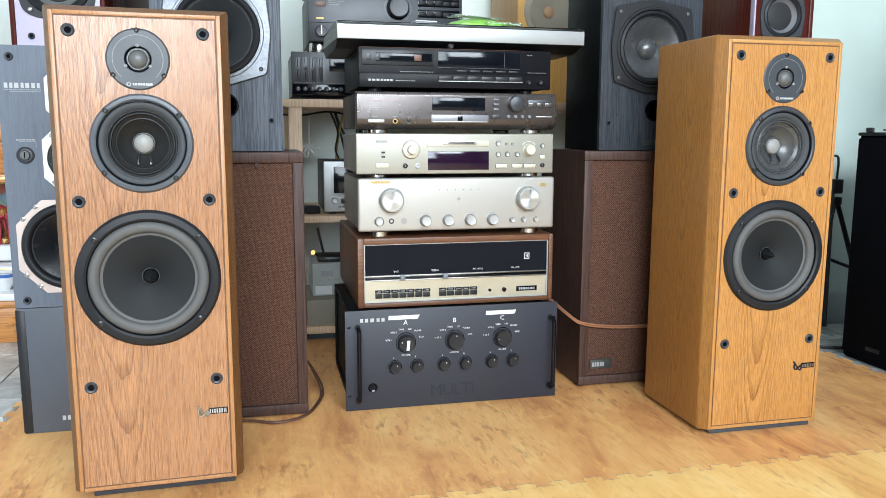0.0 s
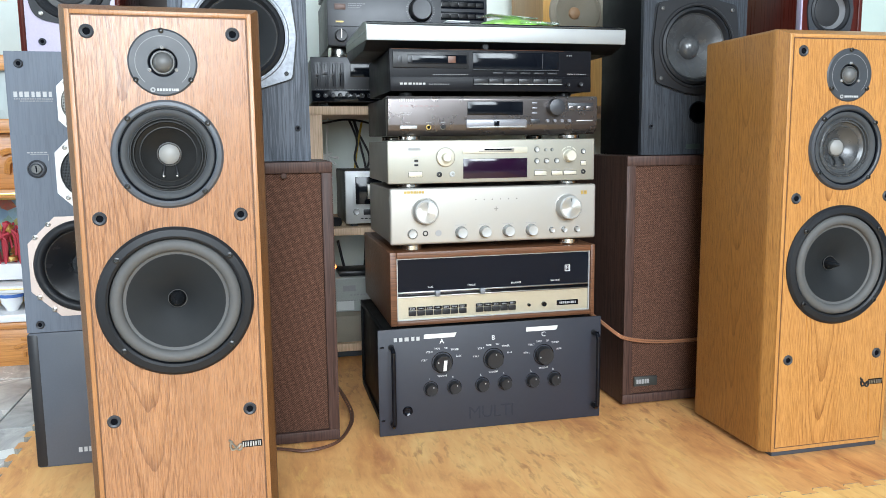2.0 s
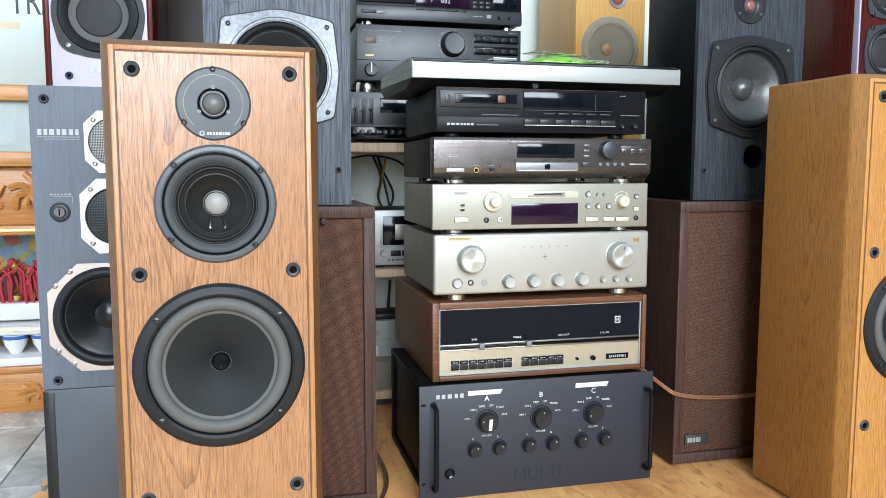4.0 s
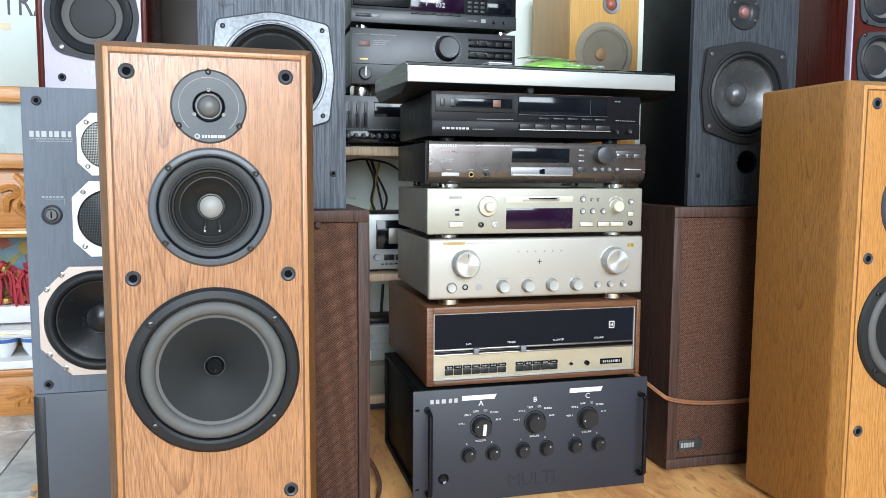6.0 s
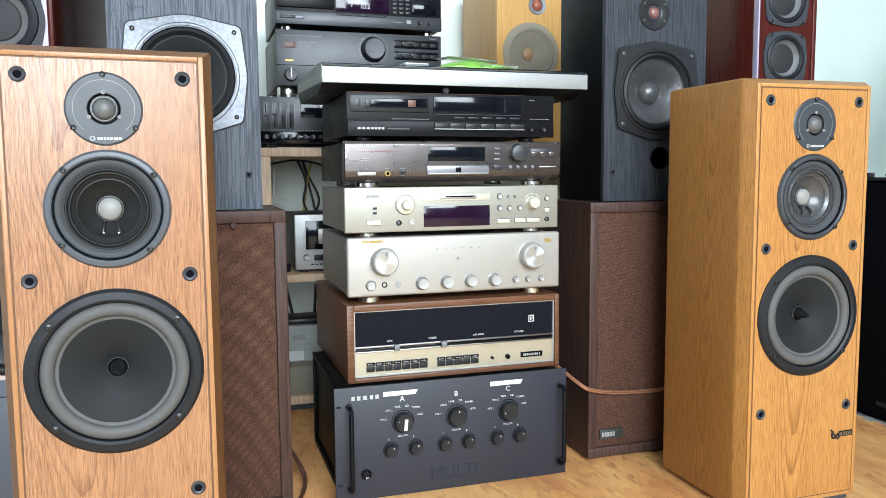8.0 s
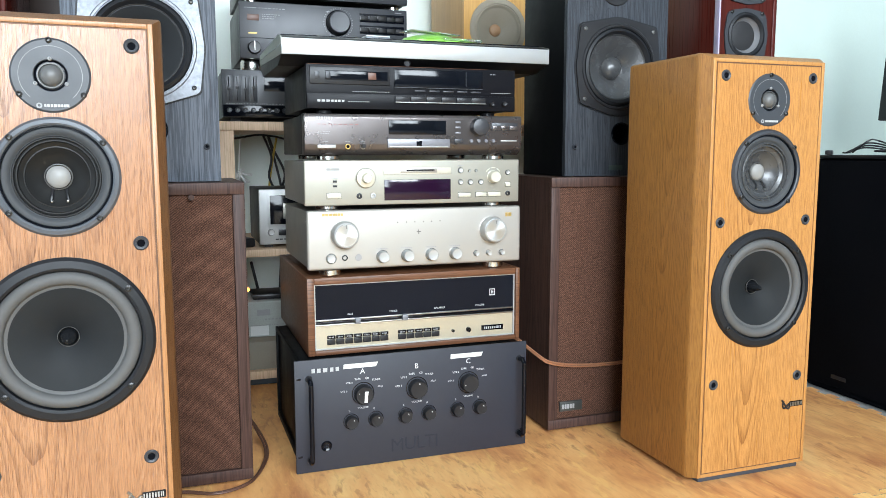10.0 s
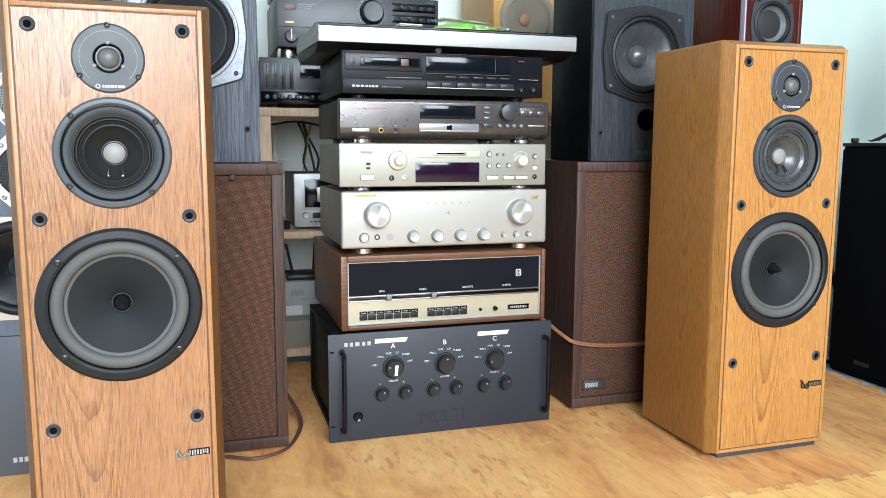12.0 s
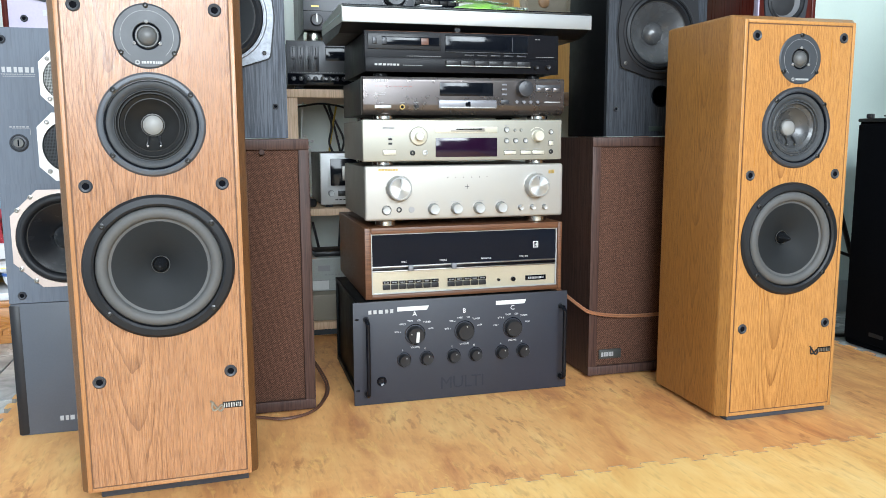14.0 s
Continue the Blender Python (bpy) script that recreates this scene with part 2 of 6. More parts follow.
PINKFRAME = plain("pinkish_metal_frame", (0.55, 0.45, 0.40), 0.4, 0.5, speck=0.06)
CHROME = plain("chrome", (0.7, 0.68, 0.63), 0.22, 1.0, speck=0.03, bump=0)
SCREW = plain("screw_steel", (0.35, 0.34, 0.32), 0.3, 0.9)
BLACKSCREW = plain("black_screw", (0.02, 0.02, 0.02), 0.3, 0.3)
MARKINK = plain("pale_grey_ink", (0.42, 0.42, 0.42), 0.6, bump=0)
WHITEINK = plain("white_ink", (0.7, 0.7, 0.7), 0.6, bump=0)
GREYINK = plain("grey_ink", (0.3, 0.3, 0.3), 0.6, bump=0)
GOLDINK = plain("gold_ink", (0.42, 0.30, 0.09), 0.4, 0.4, bump=0)
REDINK = plain("red_ink", (0.17, 0.03, 0.025), 0.5, bump=0)
GOLD = plain("gold_trim", (0.7, 0.48, 0.16), 0.3, 0.9, bump=0)
BRASSY = plain("pale_brass_strip", (0.54, 0.50, 0.40), 0.36, 0.7, speck=0.1)
STICKER = plain("white_label_tape", (0.66, 0.66, 0.64), 0.5, speck=0.12, scale=60)
WHITE = plain("white_plastic", (0.72, 0.72, 0.7), 0.4)
WALL = plain("pale_mint_wall_paint", (0.52, 0.61, 0.56), 0.7, speck=0.04, scale=20, bump=0.1)
# for walls out of view: dark and cool to cut bounce and tint reflections
SHOPWALL = plain("low_bounce_unseen_wall", (0.17, 0.20, 0.22), 0.7, speck=0.1, scale=20, bump=0.1)
WALLWHITE = plain("pale_plaster_wall_paint", (0.76, 0.82, 0.77), 0.7, speck=0.04, scale=20, bump=0.1)
# for the ceiling out of view, greyed so that it bounces less light
SHOPCEIL = plain("low_bounce_unseen_ceiling", (0.40, 0.42, 0.43), 0.8, speck=0.03)
COPPER = plain("copper_speaker_wire", (0.42, 0.20, 0.11), 0.35, 0.5)
BROWNCABLE = plain("brown_rubber_cable", (0.09, 0.04, 0.025), 0.45)
YELLOWCABLE = plain("yellow_cable", (0.5, 0.34, 0.04), 0.5)
GREEN = plain("lime_green_plastic", (0.22, 0.55, 0.04), 0.3)
PINKRED = plain("crimson_incense", (0.45, 0.04, 0.06), 0.6)
PORCELAIN = plain("white_porcelain", (0.75, 0.75, 0.76), 0.15, speck=0.05)
BLUE = plain("blue_glaze", (0.06, 0.14, 0.4), 0.2)


def motley(name, stops, scale, rough=0.4, stretch=(1, 1, 1)):
    """Patches of many colours that run into one another, as in a bright folk picture or a mirror's blurred reflections.
    """
    m = Mat(name, stops[0][1], rough)
    v = m.coords(stretch)
    cell = m.node("ShaderNodeTexVoronoi", Vector=v, Scale=scale)
    bw = m.node("ShaderNodeSeparateXYZ", Vector=cell.outputs["Color"]).outputs["X"]
    k = m.math("ADD", m.math("MULTIPLY", bw, 0.75), m.math("MULTIPLY", m.noise(v, scale * 2.5, 4.0), 0.25))
    m.colour(m.ramp(k, stops))
    return m.m


# the patches paint in blurred things reflected by the mirror
MIRROR = motley("mirror_panel_reflections", [(0.15, (0.50, 0.55, 0.55)), (0.45, (0.36, 0.42, 0.41)), (0.6, (0.56, 0.58, 0.55)), (0.75, (0.30, 0.27, 0.27)), (0.9, (0.55, 0.60, 0.60))], 14, 0.25, (1, 1, 0.5))
PAINTING = motley("bright_folk_picture", [(0.1, (0.12, 0.22, 0.34)), (0.4, (0.22, 0.34, 0.42)), (0.5, (0.16, 0.26, 0.12)), (0.62, (0.55, 0.38, 0.06)), (0.74, (0.45, 0.09, 0.05)), (0.88, (0.10, 0.20, 0.12))], 30)
FOAMEDGE = plain("grey_brown_foam_edge", (0.24, 0.21, 0.17), 0.8)
CARTON = plain("grey_cardboard", (0.4, 0.42, 0.4), 0.7)
CLEAR = Mat("clear_plastic", (0.9, 0.95, 0.9), 0.08)
CLEAR.put(CLEAR.p, "Transmission Weight", 0.9)
CLEAR.put(CLEAR.p, "IOR", 1.3)
CLEAR = CLEAR.m


def glow(name, colour, strength):
    m = Mat(name, (0, 0, 0), 0.5)
    m.put(m.p, "Emission Color", (*colour, 1))
    m.put(m.p, "Emission Strength", strength)
    return m.m


LED_ORANGE = glow("orange_led", (1.0, 0.25, 0.05), 6.0)
LED_WHITE = glow("pale_segment_display", (0.8, 0.85, 0.95), 0.8)


def brushed():
    """Turned aluminium: rings round the knob's own middle give a fan-shaped gloss."""
    m = Mat("turned_aluminium", (0.75, 0.75, 0.74), 0.28, 0.9)
    m.put(m.p, "Anisotropic", 0.8)
    tan = m.t.nodes.new("ShaderNodeTangent")
    tan.direction_type, tan.axis = "RADIAL", "Y"
    m.put(m.p, "Tangent", tan.outputs[0])
    m.bump(m.noise(m.coords(), 300, 2.0), 0.05, 0.0005)
    return m.m


BRUSHED = brushed()


def mat_print(name, stops, fleck):
    """Foam mat with a printed board pattern: blotchy honey and russet streaks along y."""
    m = Mat(name, (0.5, 0.3, 0.12), 0.42, 0.0, 0.35)
    a = m.noise(m.coords((2.6, 1.3, 1)), 1.6, 5.0, 0.6, 1.0)
    b = m.noise(m.node("ShaderNodeMapping", Vector=m.coords((14, 3.2, 1)), Rotation=(0, 0, radians(12))).outputs[0], 1.5, 6.0, 0.65, 0.6)
    f = m.noise(m.coords((60, 12, 1)), 2.0, 3.0)
    k = m.math("ADD", m.math("MULTIPLY", a, 0.55), m.math("MULTIPLY", b, 0.45))
    col = m.ramp(k, stops)
    short = m.noise(m.node("ShaderNodeMapping", Vector=m.coords((46, 13, 1)), Rotation=(0, 0, radians(9))).outputs[0], 1.4, 3.0, 0.6, 0.4)
    zone = m.ramp(m.noise(m.coords((3.0, 2.2, 1)), 1.3, 3.0), [(0.44, (0, 0, 0)), (0.60, (1, 1, 1))])
    dash = m.ramp(short, [(0.53, (0, 0, 0)), (0.66, (1, 1, 1))])
    col = m.mix(m.math("MULTIPLY", m.math("MULTIPLY", dash, zone), fleck), col, (0.33, 0.115, 0.045))
    vein = m.ramp(m.noise(m.coords((20, 7, 1)), 1.5, 4.0, 0.6, 1.2), [(0.58, (0, 0, 0)), (0.68, (1, 1, 1))])
    col = m.mix(m.math("MULTIPLY", vein, 0.45), col, (0.86, 0.56, 0.19))
    col = m.mix(m.math("MULTIPLY", m.ramp(f, [(0.55, (0, 0, 0)), (0.75, (1, 1, 1))]), 0.25), col, (0.25, 0.11, 0.045))
    m.colour(col)
    m.rough(b, 0.3, 0.55)
    m.bump(m.math("ADD", f, m.noise(m.coords(), 30, 3.0)), 0.25, 0.002)
    return m.m


def tile_print():
    m = Mat("grey_marbled_tile", (0.5, 0.5, 0.5), 0.22, 0.0, 0.5)
    v = m.coords()
    turn = m.math("MULTIPLY", m.t.nodes.new("ShaderNodeObjectInfo").outputs["Random"], 40.0)
    m.put(v.node, "Location", turn)
    n = m.noise(v, 5.0, 6.0, 0.6, 2.2)
    g = m.node("ShaderNodeTexVoronoi", Vector=v, Scale=4.2)
    col = m.ramp(m.math("ADD", m.math("MULTIPLY", n, 0.75), m.math("MULTIPLY", g.outputs["Distance"], 0.25)), [(0.3, (0.22, 0.23, 0.23)), (0.5, (0.42, 0.43, 0.42)), (0.62, (0.6, 0.6, 0.58))])
    m.colour(col)
    m.rough(n, 0.15, 0.35)
    return m.m


MATPRINT = mat_print("russet_wood_print_foam", [(0.34, (0.42, 0.16, 0.065)), (0.42, (0.60, 0.275, 0.10)), (0.52, (0.74, 0.385, 0.145)), (0.66, (0.84, 0.54, 0.22))], 0.65)
MATPALE = mat_print("yellow_wood_print_foam", [(0.34, (0.62, 0.29, 0.095)), (0.42, (0.76, 0.42, 0.14)), (0.52, (0.83, 0.52, 0.19)), (0.66, (0.88, 0.62, 0.27))], 0.3)
TILE = tile_print()
GROOVE = plain("dark_groove_stain", (0.12, 0.055, 0.025), 0.6)
PLINTH = plain("black_plinth_paint", (0.02, 0.022, 0.025), 0.6)
GREYBLACK = plain("black_satin_metal", (0.007, 0.007, 0.009), 0.34, 0.0, speck=0.12, spec=0.11)
BROWNPATCH = plain("brown_tape_label", (0.12, 0.05, 0.03), 0.4)
OLIVE = plain("olive_grey_paint", (0.20, 0.21, 0.175), 0.35, 0.3)
BLACKCLOTH = plain("black_carpet_cover", (0.0035, 0.004, 0.006), 0.85, spec=0.06, speck=0.3, scale=120, bump=0.3)
TOWERBROWN = plain("dark_brown_laminate", (0.03, 0.017, 0.013), 0.45, speck=0.15, spec=0.3)
PALECONE = plain("pale_silver_cone", (0.2, 0.2, 0.21), 0.4, 0.3, speck=0.1)
TRAY = plain("pale_grey_tray", (0.22, 0.22, 0.24), 0.35, 0.3)
RACKDARK = plain("charcoal_raised_letters", (0.019, 0.0215, 0.031), 0.55, speck=0.1, spec=0.3)
RIM = plain("dull_dome_rim", (0.10, 0.098, 0.094), 0.45, 0.4)
GROUT = plain("dark_grout", (0.12, 0.12, 0.12), 0.8)


# ---- building helpers ----
def box(x0, x1, y0, y1, z0, z1, bev=0.0, seg=2):
    bm = bmesh.new()
    bmesh.ops.create_cube(bm, size=1.0)
    for v in bm.verts:
        v.co = (x0 if v.co.x < 0 else x1, y0 if v.co.y < 0 else y1, z0 if v.co.z < 0 else z1)
    if bev:
        bmesh.ops.bevel(bm, geom=bm.edges[:], offset=bev, segments=seg, profile=0.5, affect="EDGES")
    return bm


def shell(*a):
    """A bevelled box with no front, so that the drivers can reach into it."""
    bm = box(*a)
    bm.normal_update()
    bmesh.ops.delete(bm, geom=[f for f in bm.faces if f.normal.y < -0.9], context="FACES")
    return bm


def join(*bms):
    out = bmesh.new()
    for b in bms:
        me = bpy.data.meshes.new("tmp")
        b.to_mesh(me)
        b.free()
        out.from_mesh(me)
        bpy.data.meshes.remove(me)
    return out


def moved(bm, m):
    bm.transform(m)
    return bm


def lathe(profile, cx=0.0, cz=0.0, n=48, squash=None):
    """A body of revolution about the y axis: profile of (radius, y)."""
    bm = bmesh.new()
    rings = []
    for r, y in profile:
        if r < 1e-6:
            rings.append([bm.verts.new((cx, y, cz))])
        else:
            rings.append([bm.verts.new((cx + r * math.cos(2 * math.pi * i / n), y, cz + r * math.sin(2 * math.pi * i / n))) for i in range(n)])
    for a, b in zip(rings, rings[1:]):
        for i in range(n):
            j = (i + 1) % n
            va = [a[0]] if len(a) == 1 else [a[i], a[j]]
            vb = [b[0]] if len(b) == 1 else [b[j], b[i]]
            if len(va) + len(vb) > 2:
                bm.faces.new(va + vb)
    bmesh.ops.recalc_face_normals(bm, faces=bm.faces[:])
    return bm


def disc(cx, cz, r, y0, y1, n=32, bev=0.0):
    """A solid round button along y, from the front y0 to the back y1."""
    b = bev or r * 0.12
    return lathe([(0, y0), (r - b, y0), (r, y0 + b), (r, y1), (0, y1)], cx, cz, n)


def tube(points, r, n=8):
    """A round cable through points, smoothed."""
    pts = [Vector(p) for p in points]
    path = []
    for i in range(len(pts) - 1):
        p0, p1, p2, p3 = pts[max(i - 1, 0)], pts[i], pts[i + 1], pts[min(i + 2, len(pts) - 1)]
        for k in range(8):
            t = k / 8
            path.append(0.5 * ((2 * p1) + (p2 - p0) * t + (2 * p0 - 5 * p1 + 4 * p2 - p3) * t * t + (3 * p1 - p0 - 3 * p2 + p3) * t ** 3))
    path.append(pts[-1])
    bm = bmesh.new()
    rings = []
    for i, p in enumerate(path):
        d = (path[min(i + 1, len(path) - 1)] - path[max(i - 1, 0)]).normalized()
        u = d.orthogonal().normalized() if i == 0 else (u - d * u.dot(d)).normalized()
        w = d.cross(u)
        rings.append([bm.verts.new(p + r * (math.cos(a) * u + math.sin(a) * w)) for a in (2 * math.pi * k / n for k in range(n))])
    for a, b in zip(rings, rings[1:]):
        for i in range(n):
            bm.faces.new((a[i], a[(i + 1) % n], b[(i + 1) % n], b[i]))
    bm.faces.new(rings[0][::-1])
    bm.faces.new(rings[-1])
    return bm


def prism(outline, y0, y1, bev=0.0):
    """A plate cut to an outline of (x, z), from the front y0 to the back y1."""
    bm = bmesh.new()
    a = [bm.verts.new((x, y0, z)) for x, z in outline]
    b = [bm.verts.new((x, y1, z)) for x, z in outline]
    front = bm.faces.new(a)
    bm.faces.new(b[::-1])
    for i in range(len(a)):
        j = (i + 1) % len(a)
        bm.faces.new((a[j], a[i], b[i], b[j]))
    bmesh.ops.recalc_face_normals(bm, faces=bm.faces[:])
    if bev:
        bmesh.ops.bevel(bm, geom=list(front.edges), offset=bev, segments=2, profile=0.5, affect="EDGES")
    return bm


def holed(outline, cx, cz, r, y0, y1, n=48):
    """A plate cut to a convex outline of (x, z), with a round hole."""
    bm = bmesh.new()

    def edge_at(a):
        dx, dz = math.cos(a), math.sin(a)
        best = None
        for (x1, z1), (x2, z2) in zip(outline, outline[1:] + outline[:1]):
            ex, ez = x2 - x1, z2 - z1
            det = dx * -ez + dz * ex
            if abs(det) < 1e-9:
                continue
            t = ((x1 - cx) * -ez + (z1 - cz) * ex) / det
            s = (dx * (z1 - cz) - dz * (x1 - cx)) / det
            if t > 0 and -1e-6 <= s <= 1 + 1e-6 and (best is None or t < best):
                best = t
        return cx + dx * best, cz + dz * best

    angles = sorted([2 * math.pi * i / n for i in range(n)] + [math.atan2(z - cz, x - cx) % (2 * math.pi) for x, z in outline])
    loops = []
    for a in angles:
        ox, oz = edge_at(a)
        ix, iz = cx + r * math.cos(a), cz + r * math.sin(a)
        loops.append([bm.verts.new(p) for p in ((ox, y1, oz), (ox, y0, oz), (ix, y0, iz), (ix, y1, iz))])
    for a, b in zip(loops, loops[1:] + loops[:1]):
        for i in range(3):
            bm.faces.new((a[i], a[i + 1], b[i + 1], b[i]))
    bmesh.ops.recalc_face_normals(bm, faces=bm.faces[:])
    return bm


def octagon(cx, cz, hw, hh, cut):
    return [(cx - hw + cut, cz - hh), (cx + hw - cut, cz - hh), (cx + hw, cz - hh + cut), (cx + hw, cz + hh - cut), (cx + hw - cut, cz + hh), (cx - hw + cut, cz + hh), (cx - hw, cz + hh - cut), (cx - hw, cz - hh + cut)]


def lobed(cx, cz, r, amp, n=64):
    """A round outline of (x, z) with a lug at each diagonal."""
    out = []
    for i in range(n):
        a = 2 * math.pi * i / n
        off = (a % (math.pi / 2) - math.pi / 4) / radians(17)
        k = r * (1 + amp * math.exp(-off * off))
        out.append((cx + k * math.cos(a), cz + k * math.sin(a)))
    return out


def lugged(cx, cz, r, lugs, lr):
    """The convex outline of (x, z) drawn tight round a ring and the small screw lugs beside it."""
    pts = [(cx + r * math.cos(i * math.pi / 40), cz + r * math.sin(i * math.pi / 40)) for i in range(80)]
    for x, z in lugs:
        pts += [(cx + x + lr * math.cos(i * math.pi / 8), cz + z + lr * math.sin(i * math.pi / 8)) for i in range(16)]
    pts.sort()
    out = []
    for run in (pts, pts[::-1]):
        chain = []
        for p in run:
            while len(chain) > 1 and (chain[-1][0] - chain[-2][0]) * (p[1] - chain[-2][1]) - (chain[-1][1] - chain[-2][1]) * (p[0] - chain[-2][0]) <= 1e-9:
                chain.pop()
            chain.append(p)
        out += chain[:-1]
    return out


def mesh_of(name, bm, material, smooth=True):
    me = bpy.data.meshes.new(name)
    bm.to_mesh(me)
    bm.free()
    me.materials.append(material)
    if smooth:
        me.shade_smooth()
        me.set_sharp_from_angle(angle=radians(32))
    return me


def part(name, bm, material, parent, label=""):
    ob = new(name, mesh_of(name, bm, material))
    ob.parent = parent
    return tagged(ob, label)


def thing(name, label, category, x, y, z, rz=0.0, group="", rx=0.0):
    ob = new(name)
    ob.empty_display_size = 0.05
    ob.matrix_world = pose(x, y, z, rx, 0, rz)
    return tagged(ob, label, category, group)


def solo(name, bm, material, label, category, group="", m=None, kind=""):
    ob = new(name, mesh_of(name, bm, material))
    if m is not None:
        ob.matrix_world = m
    return tagged(ob, label, category, group, kind)


def lettering(name, body, size, x, z, parent, material, y=-0.0004, spacing=1.0, align="CENTER", narrow=1.0):
    """Flat letters that stand on a front at y, centred on x, with their foot at z."""
    cu = bpy.data.curves.new(name, "FONT")
    cu.body, cu.size, cu.align_x, cu.extrude, cu.space_character, cu.resolution_u = body, size, align, 0.0002, spacing, 2
    tmp = new("letters", cu)
    me = bpy.data.meshes.new_from_object(tmp.evaluated_get(bpy.context.evaluated_depsgraph_get()))
    bpy.data.objects.remove(tmp)
    me.materials.append(material)
    me.transform(pose(x, y, z, 90) @ Matrix.Diagonal((narrow, 1, 1, 1)))
    ob = new(name, me)
    ob.parent = parent
    return ob


def bars(name, x0, x1, z0, z1, n, parent, material, y=0.0, gap=0.3, seed=1):
    """A row of n short bars of uneven width: writing too small to read, or a mark."""
    rnd = random.Random(seed)
    w = [rnd.uniform(0.7, 1.3) for _ in range(n)]
    k, x, out = (x1 - x0) / sum(w), x0, []
    for a in w:
        out.append(box(x, x + a * k * (1 - gap), y - 0.0005, y + 0.0005, z0, z1))
        x += a * k
    return part(name, join(*out), material, parent)


# ---- room ----
def setting(name, bm, material, label, category="", parent=None):
    ob = new(name, mesh_of(name, bm, material))
    ob.parent = parent
    return tagged(ob, label, category or name.split("_")[0], kind="structure")


BACK, SIDE_W, SIDE_E, SOUTH, TOP, JUT = 2.75, -3.5, 3.2, -3.0, 3.1, 2.12
setting("wall_north", box(SIDE_W - 0.15, 1.45, BACK, BACK + 0.15, -0.05, TOP), WALLWHITE, "pale plaster back wall of the shop")
setting("wall_north_2", join(box(1.45, SIDE_E + 0.15, JUT, BACK + 0.15, -0.05, TOP)), WALL, "pale mint painted wall standing forward")
setting("wall_east", box(SIDE_E, SIDE_E + 0.15, SOUTH, JUT, -0.05, TOP), SHOPWALL, "unseen side wall, dark to cut bounce")
setting("wall_south", join(box(SIDE_W, -1.4, SOUTH - 0.15, SOUTH, -0.05, TOP), box(2.0, SIDE_E + 0.15, SOUTH - 0.15, SOUTH, -0.05, TOP), box(-1.4, 2.0, SOUTH - 0.15, SOUTH, 2.9, TOP), box(-1.4, 0.15, SOUTH - 0.15, SOUTH, -0.05, 0.8), box(0.15, 2.0, SOUTH - 0.15, SOUTH, -0.05, 1.8)), SHOPWALL, "unseen front wall, dark to cut bounce, with a door opening and a high window")
setting("wall_west", join(box(SIDE_W - 0.15, SIDE_W, SOUTH - 0.15, -0.4, -0.05, TOP), box(SIDE_W - 0.15, SIDE_W, 2.2, BACK, -0.05, TOP), box(SIDE_W - 0.15, SIDE_W, -0.4, 2.2, 2.6, TOP)), SHOPWALL, "unseen side wall, dark to cut bounce, with a wide open doorway")
setting("ceiling", box(SIDE_W - 0.15, SIDE_E + 0.15, SOUTH - 0.15, BACK + 0.15, TOP, TOP + 0.12), SHOPCEIL, "unseen ceiling, greyed to cut bounce")
setting("ground", box(-30, 30, -30, 30, -0.2, -0.06), GROUT, "dark ground round the shop")
floor = setting("floor", box(SIDE_W - 0.15, SIDE_E + 0.15, SOUTH - 0.15, BACK + 0.15, -0.055, -0.018), GROUT, "grey tiled floor with dark joints")
setting("baseboard", box(1.46, SIDE_E, JUT - 0.012, JUT, -0.012, 0.09, 0.002), plain("grey_skirting_tile", (0.35, 0.38, 0.37), 0.3), "grey tile skirting along the mint wall")


def jigsaw(p, q, pitch, depth, flip):
    """Points from p to q (2D) with rounded dovetail tabs."""
    p, q = Vector(p), Vector(q)
    d = (q - p).normalized()
    nrm = Vector((-d.y, d.x)) * depth * flip
    n = max(1, round((q - p).length / pitch))
    s = (q - p).length / n
    out = []
    for i in range(n):
        o = p + d * s * i
        for u, v in ((0.0, 0), (0.27, 0), (0.2, 0.6), (0.27, 1.0), (0.73, 1.0), (0.8, 0.6), (0.73, 0)):
            out.append(o + d * s * u + nrm * v)
    return out


def foam_mat(loop, label, top_print):
    """A foam tile cut to a loop of points, its print on top and bare foam at its edges."""
    bm = bmesh.new()
    top = [bm.verts.new((v.x, v.y, 0.0)) for v in loop]
    low = [bm.verts.new((v.x, v.y, -0.0118)) for v in loop]
    bm.faces.new(top)
    for i in range(len(top)):
        j = (i + 1) % len(top)
        bm.faces.new((top[i], low[i], low[j], top[j]))
    bmesh.ops.recalc_face_normals(bm, faces=bm.faces[:])
    ob = solo("foam_mat", bm, top_print, label, "floor mat", "wood print mats")
    ob.data.materials.append(FOAMEDGE)
    for f in ob.data.polygons:
        f.use_smooth = False
        if abs(f.normal.z) < 0.5:
            f.material_index = 1
    return ob


X0, X1, Y0, YS, Y1 = -0.53, 1.505, -0.9, 1.185, 2.235
seam = jigsaw((X0, YS), (X1, YS - 0.01), 0.062, 0.016, 1)
back_edge = seam + jigsaw((X1, YS), (X1, Y1), 0.062, 0.016, -1) + [Vector((X1, Y1)), Vector((X0, Y1))] + jigsaw((X0, Y1), (X0, YS + 0.03), 0.062, 0.016, -1)
front_edge = jigsaw((X0, Y0), (X1, Y0), 0.062, 0.016, 1) + jigsaw((X1, Y0), (X1, YS - 0.03), 0.062, 0.016, -1) + [v - Vector((0, 0.0012)) for v in seam[::-1]] + jigsaw((X0, YS - 0.03), (X0, Y0 + 0.01), 0.062, 0.016, -1)
foam_mat(back_edge, "russet wood-print foam mat under the hi-fi stack", MATPRINT)
foam_mat(front_edge, "yellow wood-print foam mat with jigsaw edges", MATPALE)


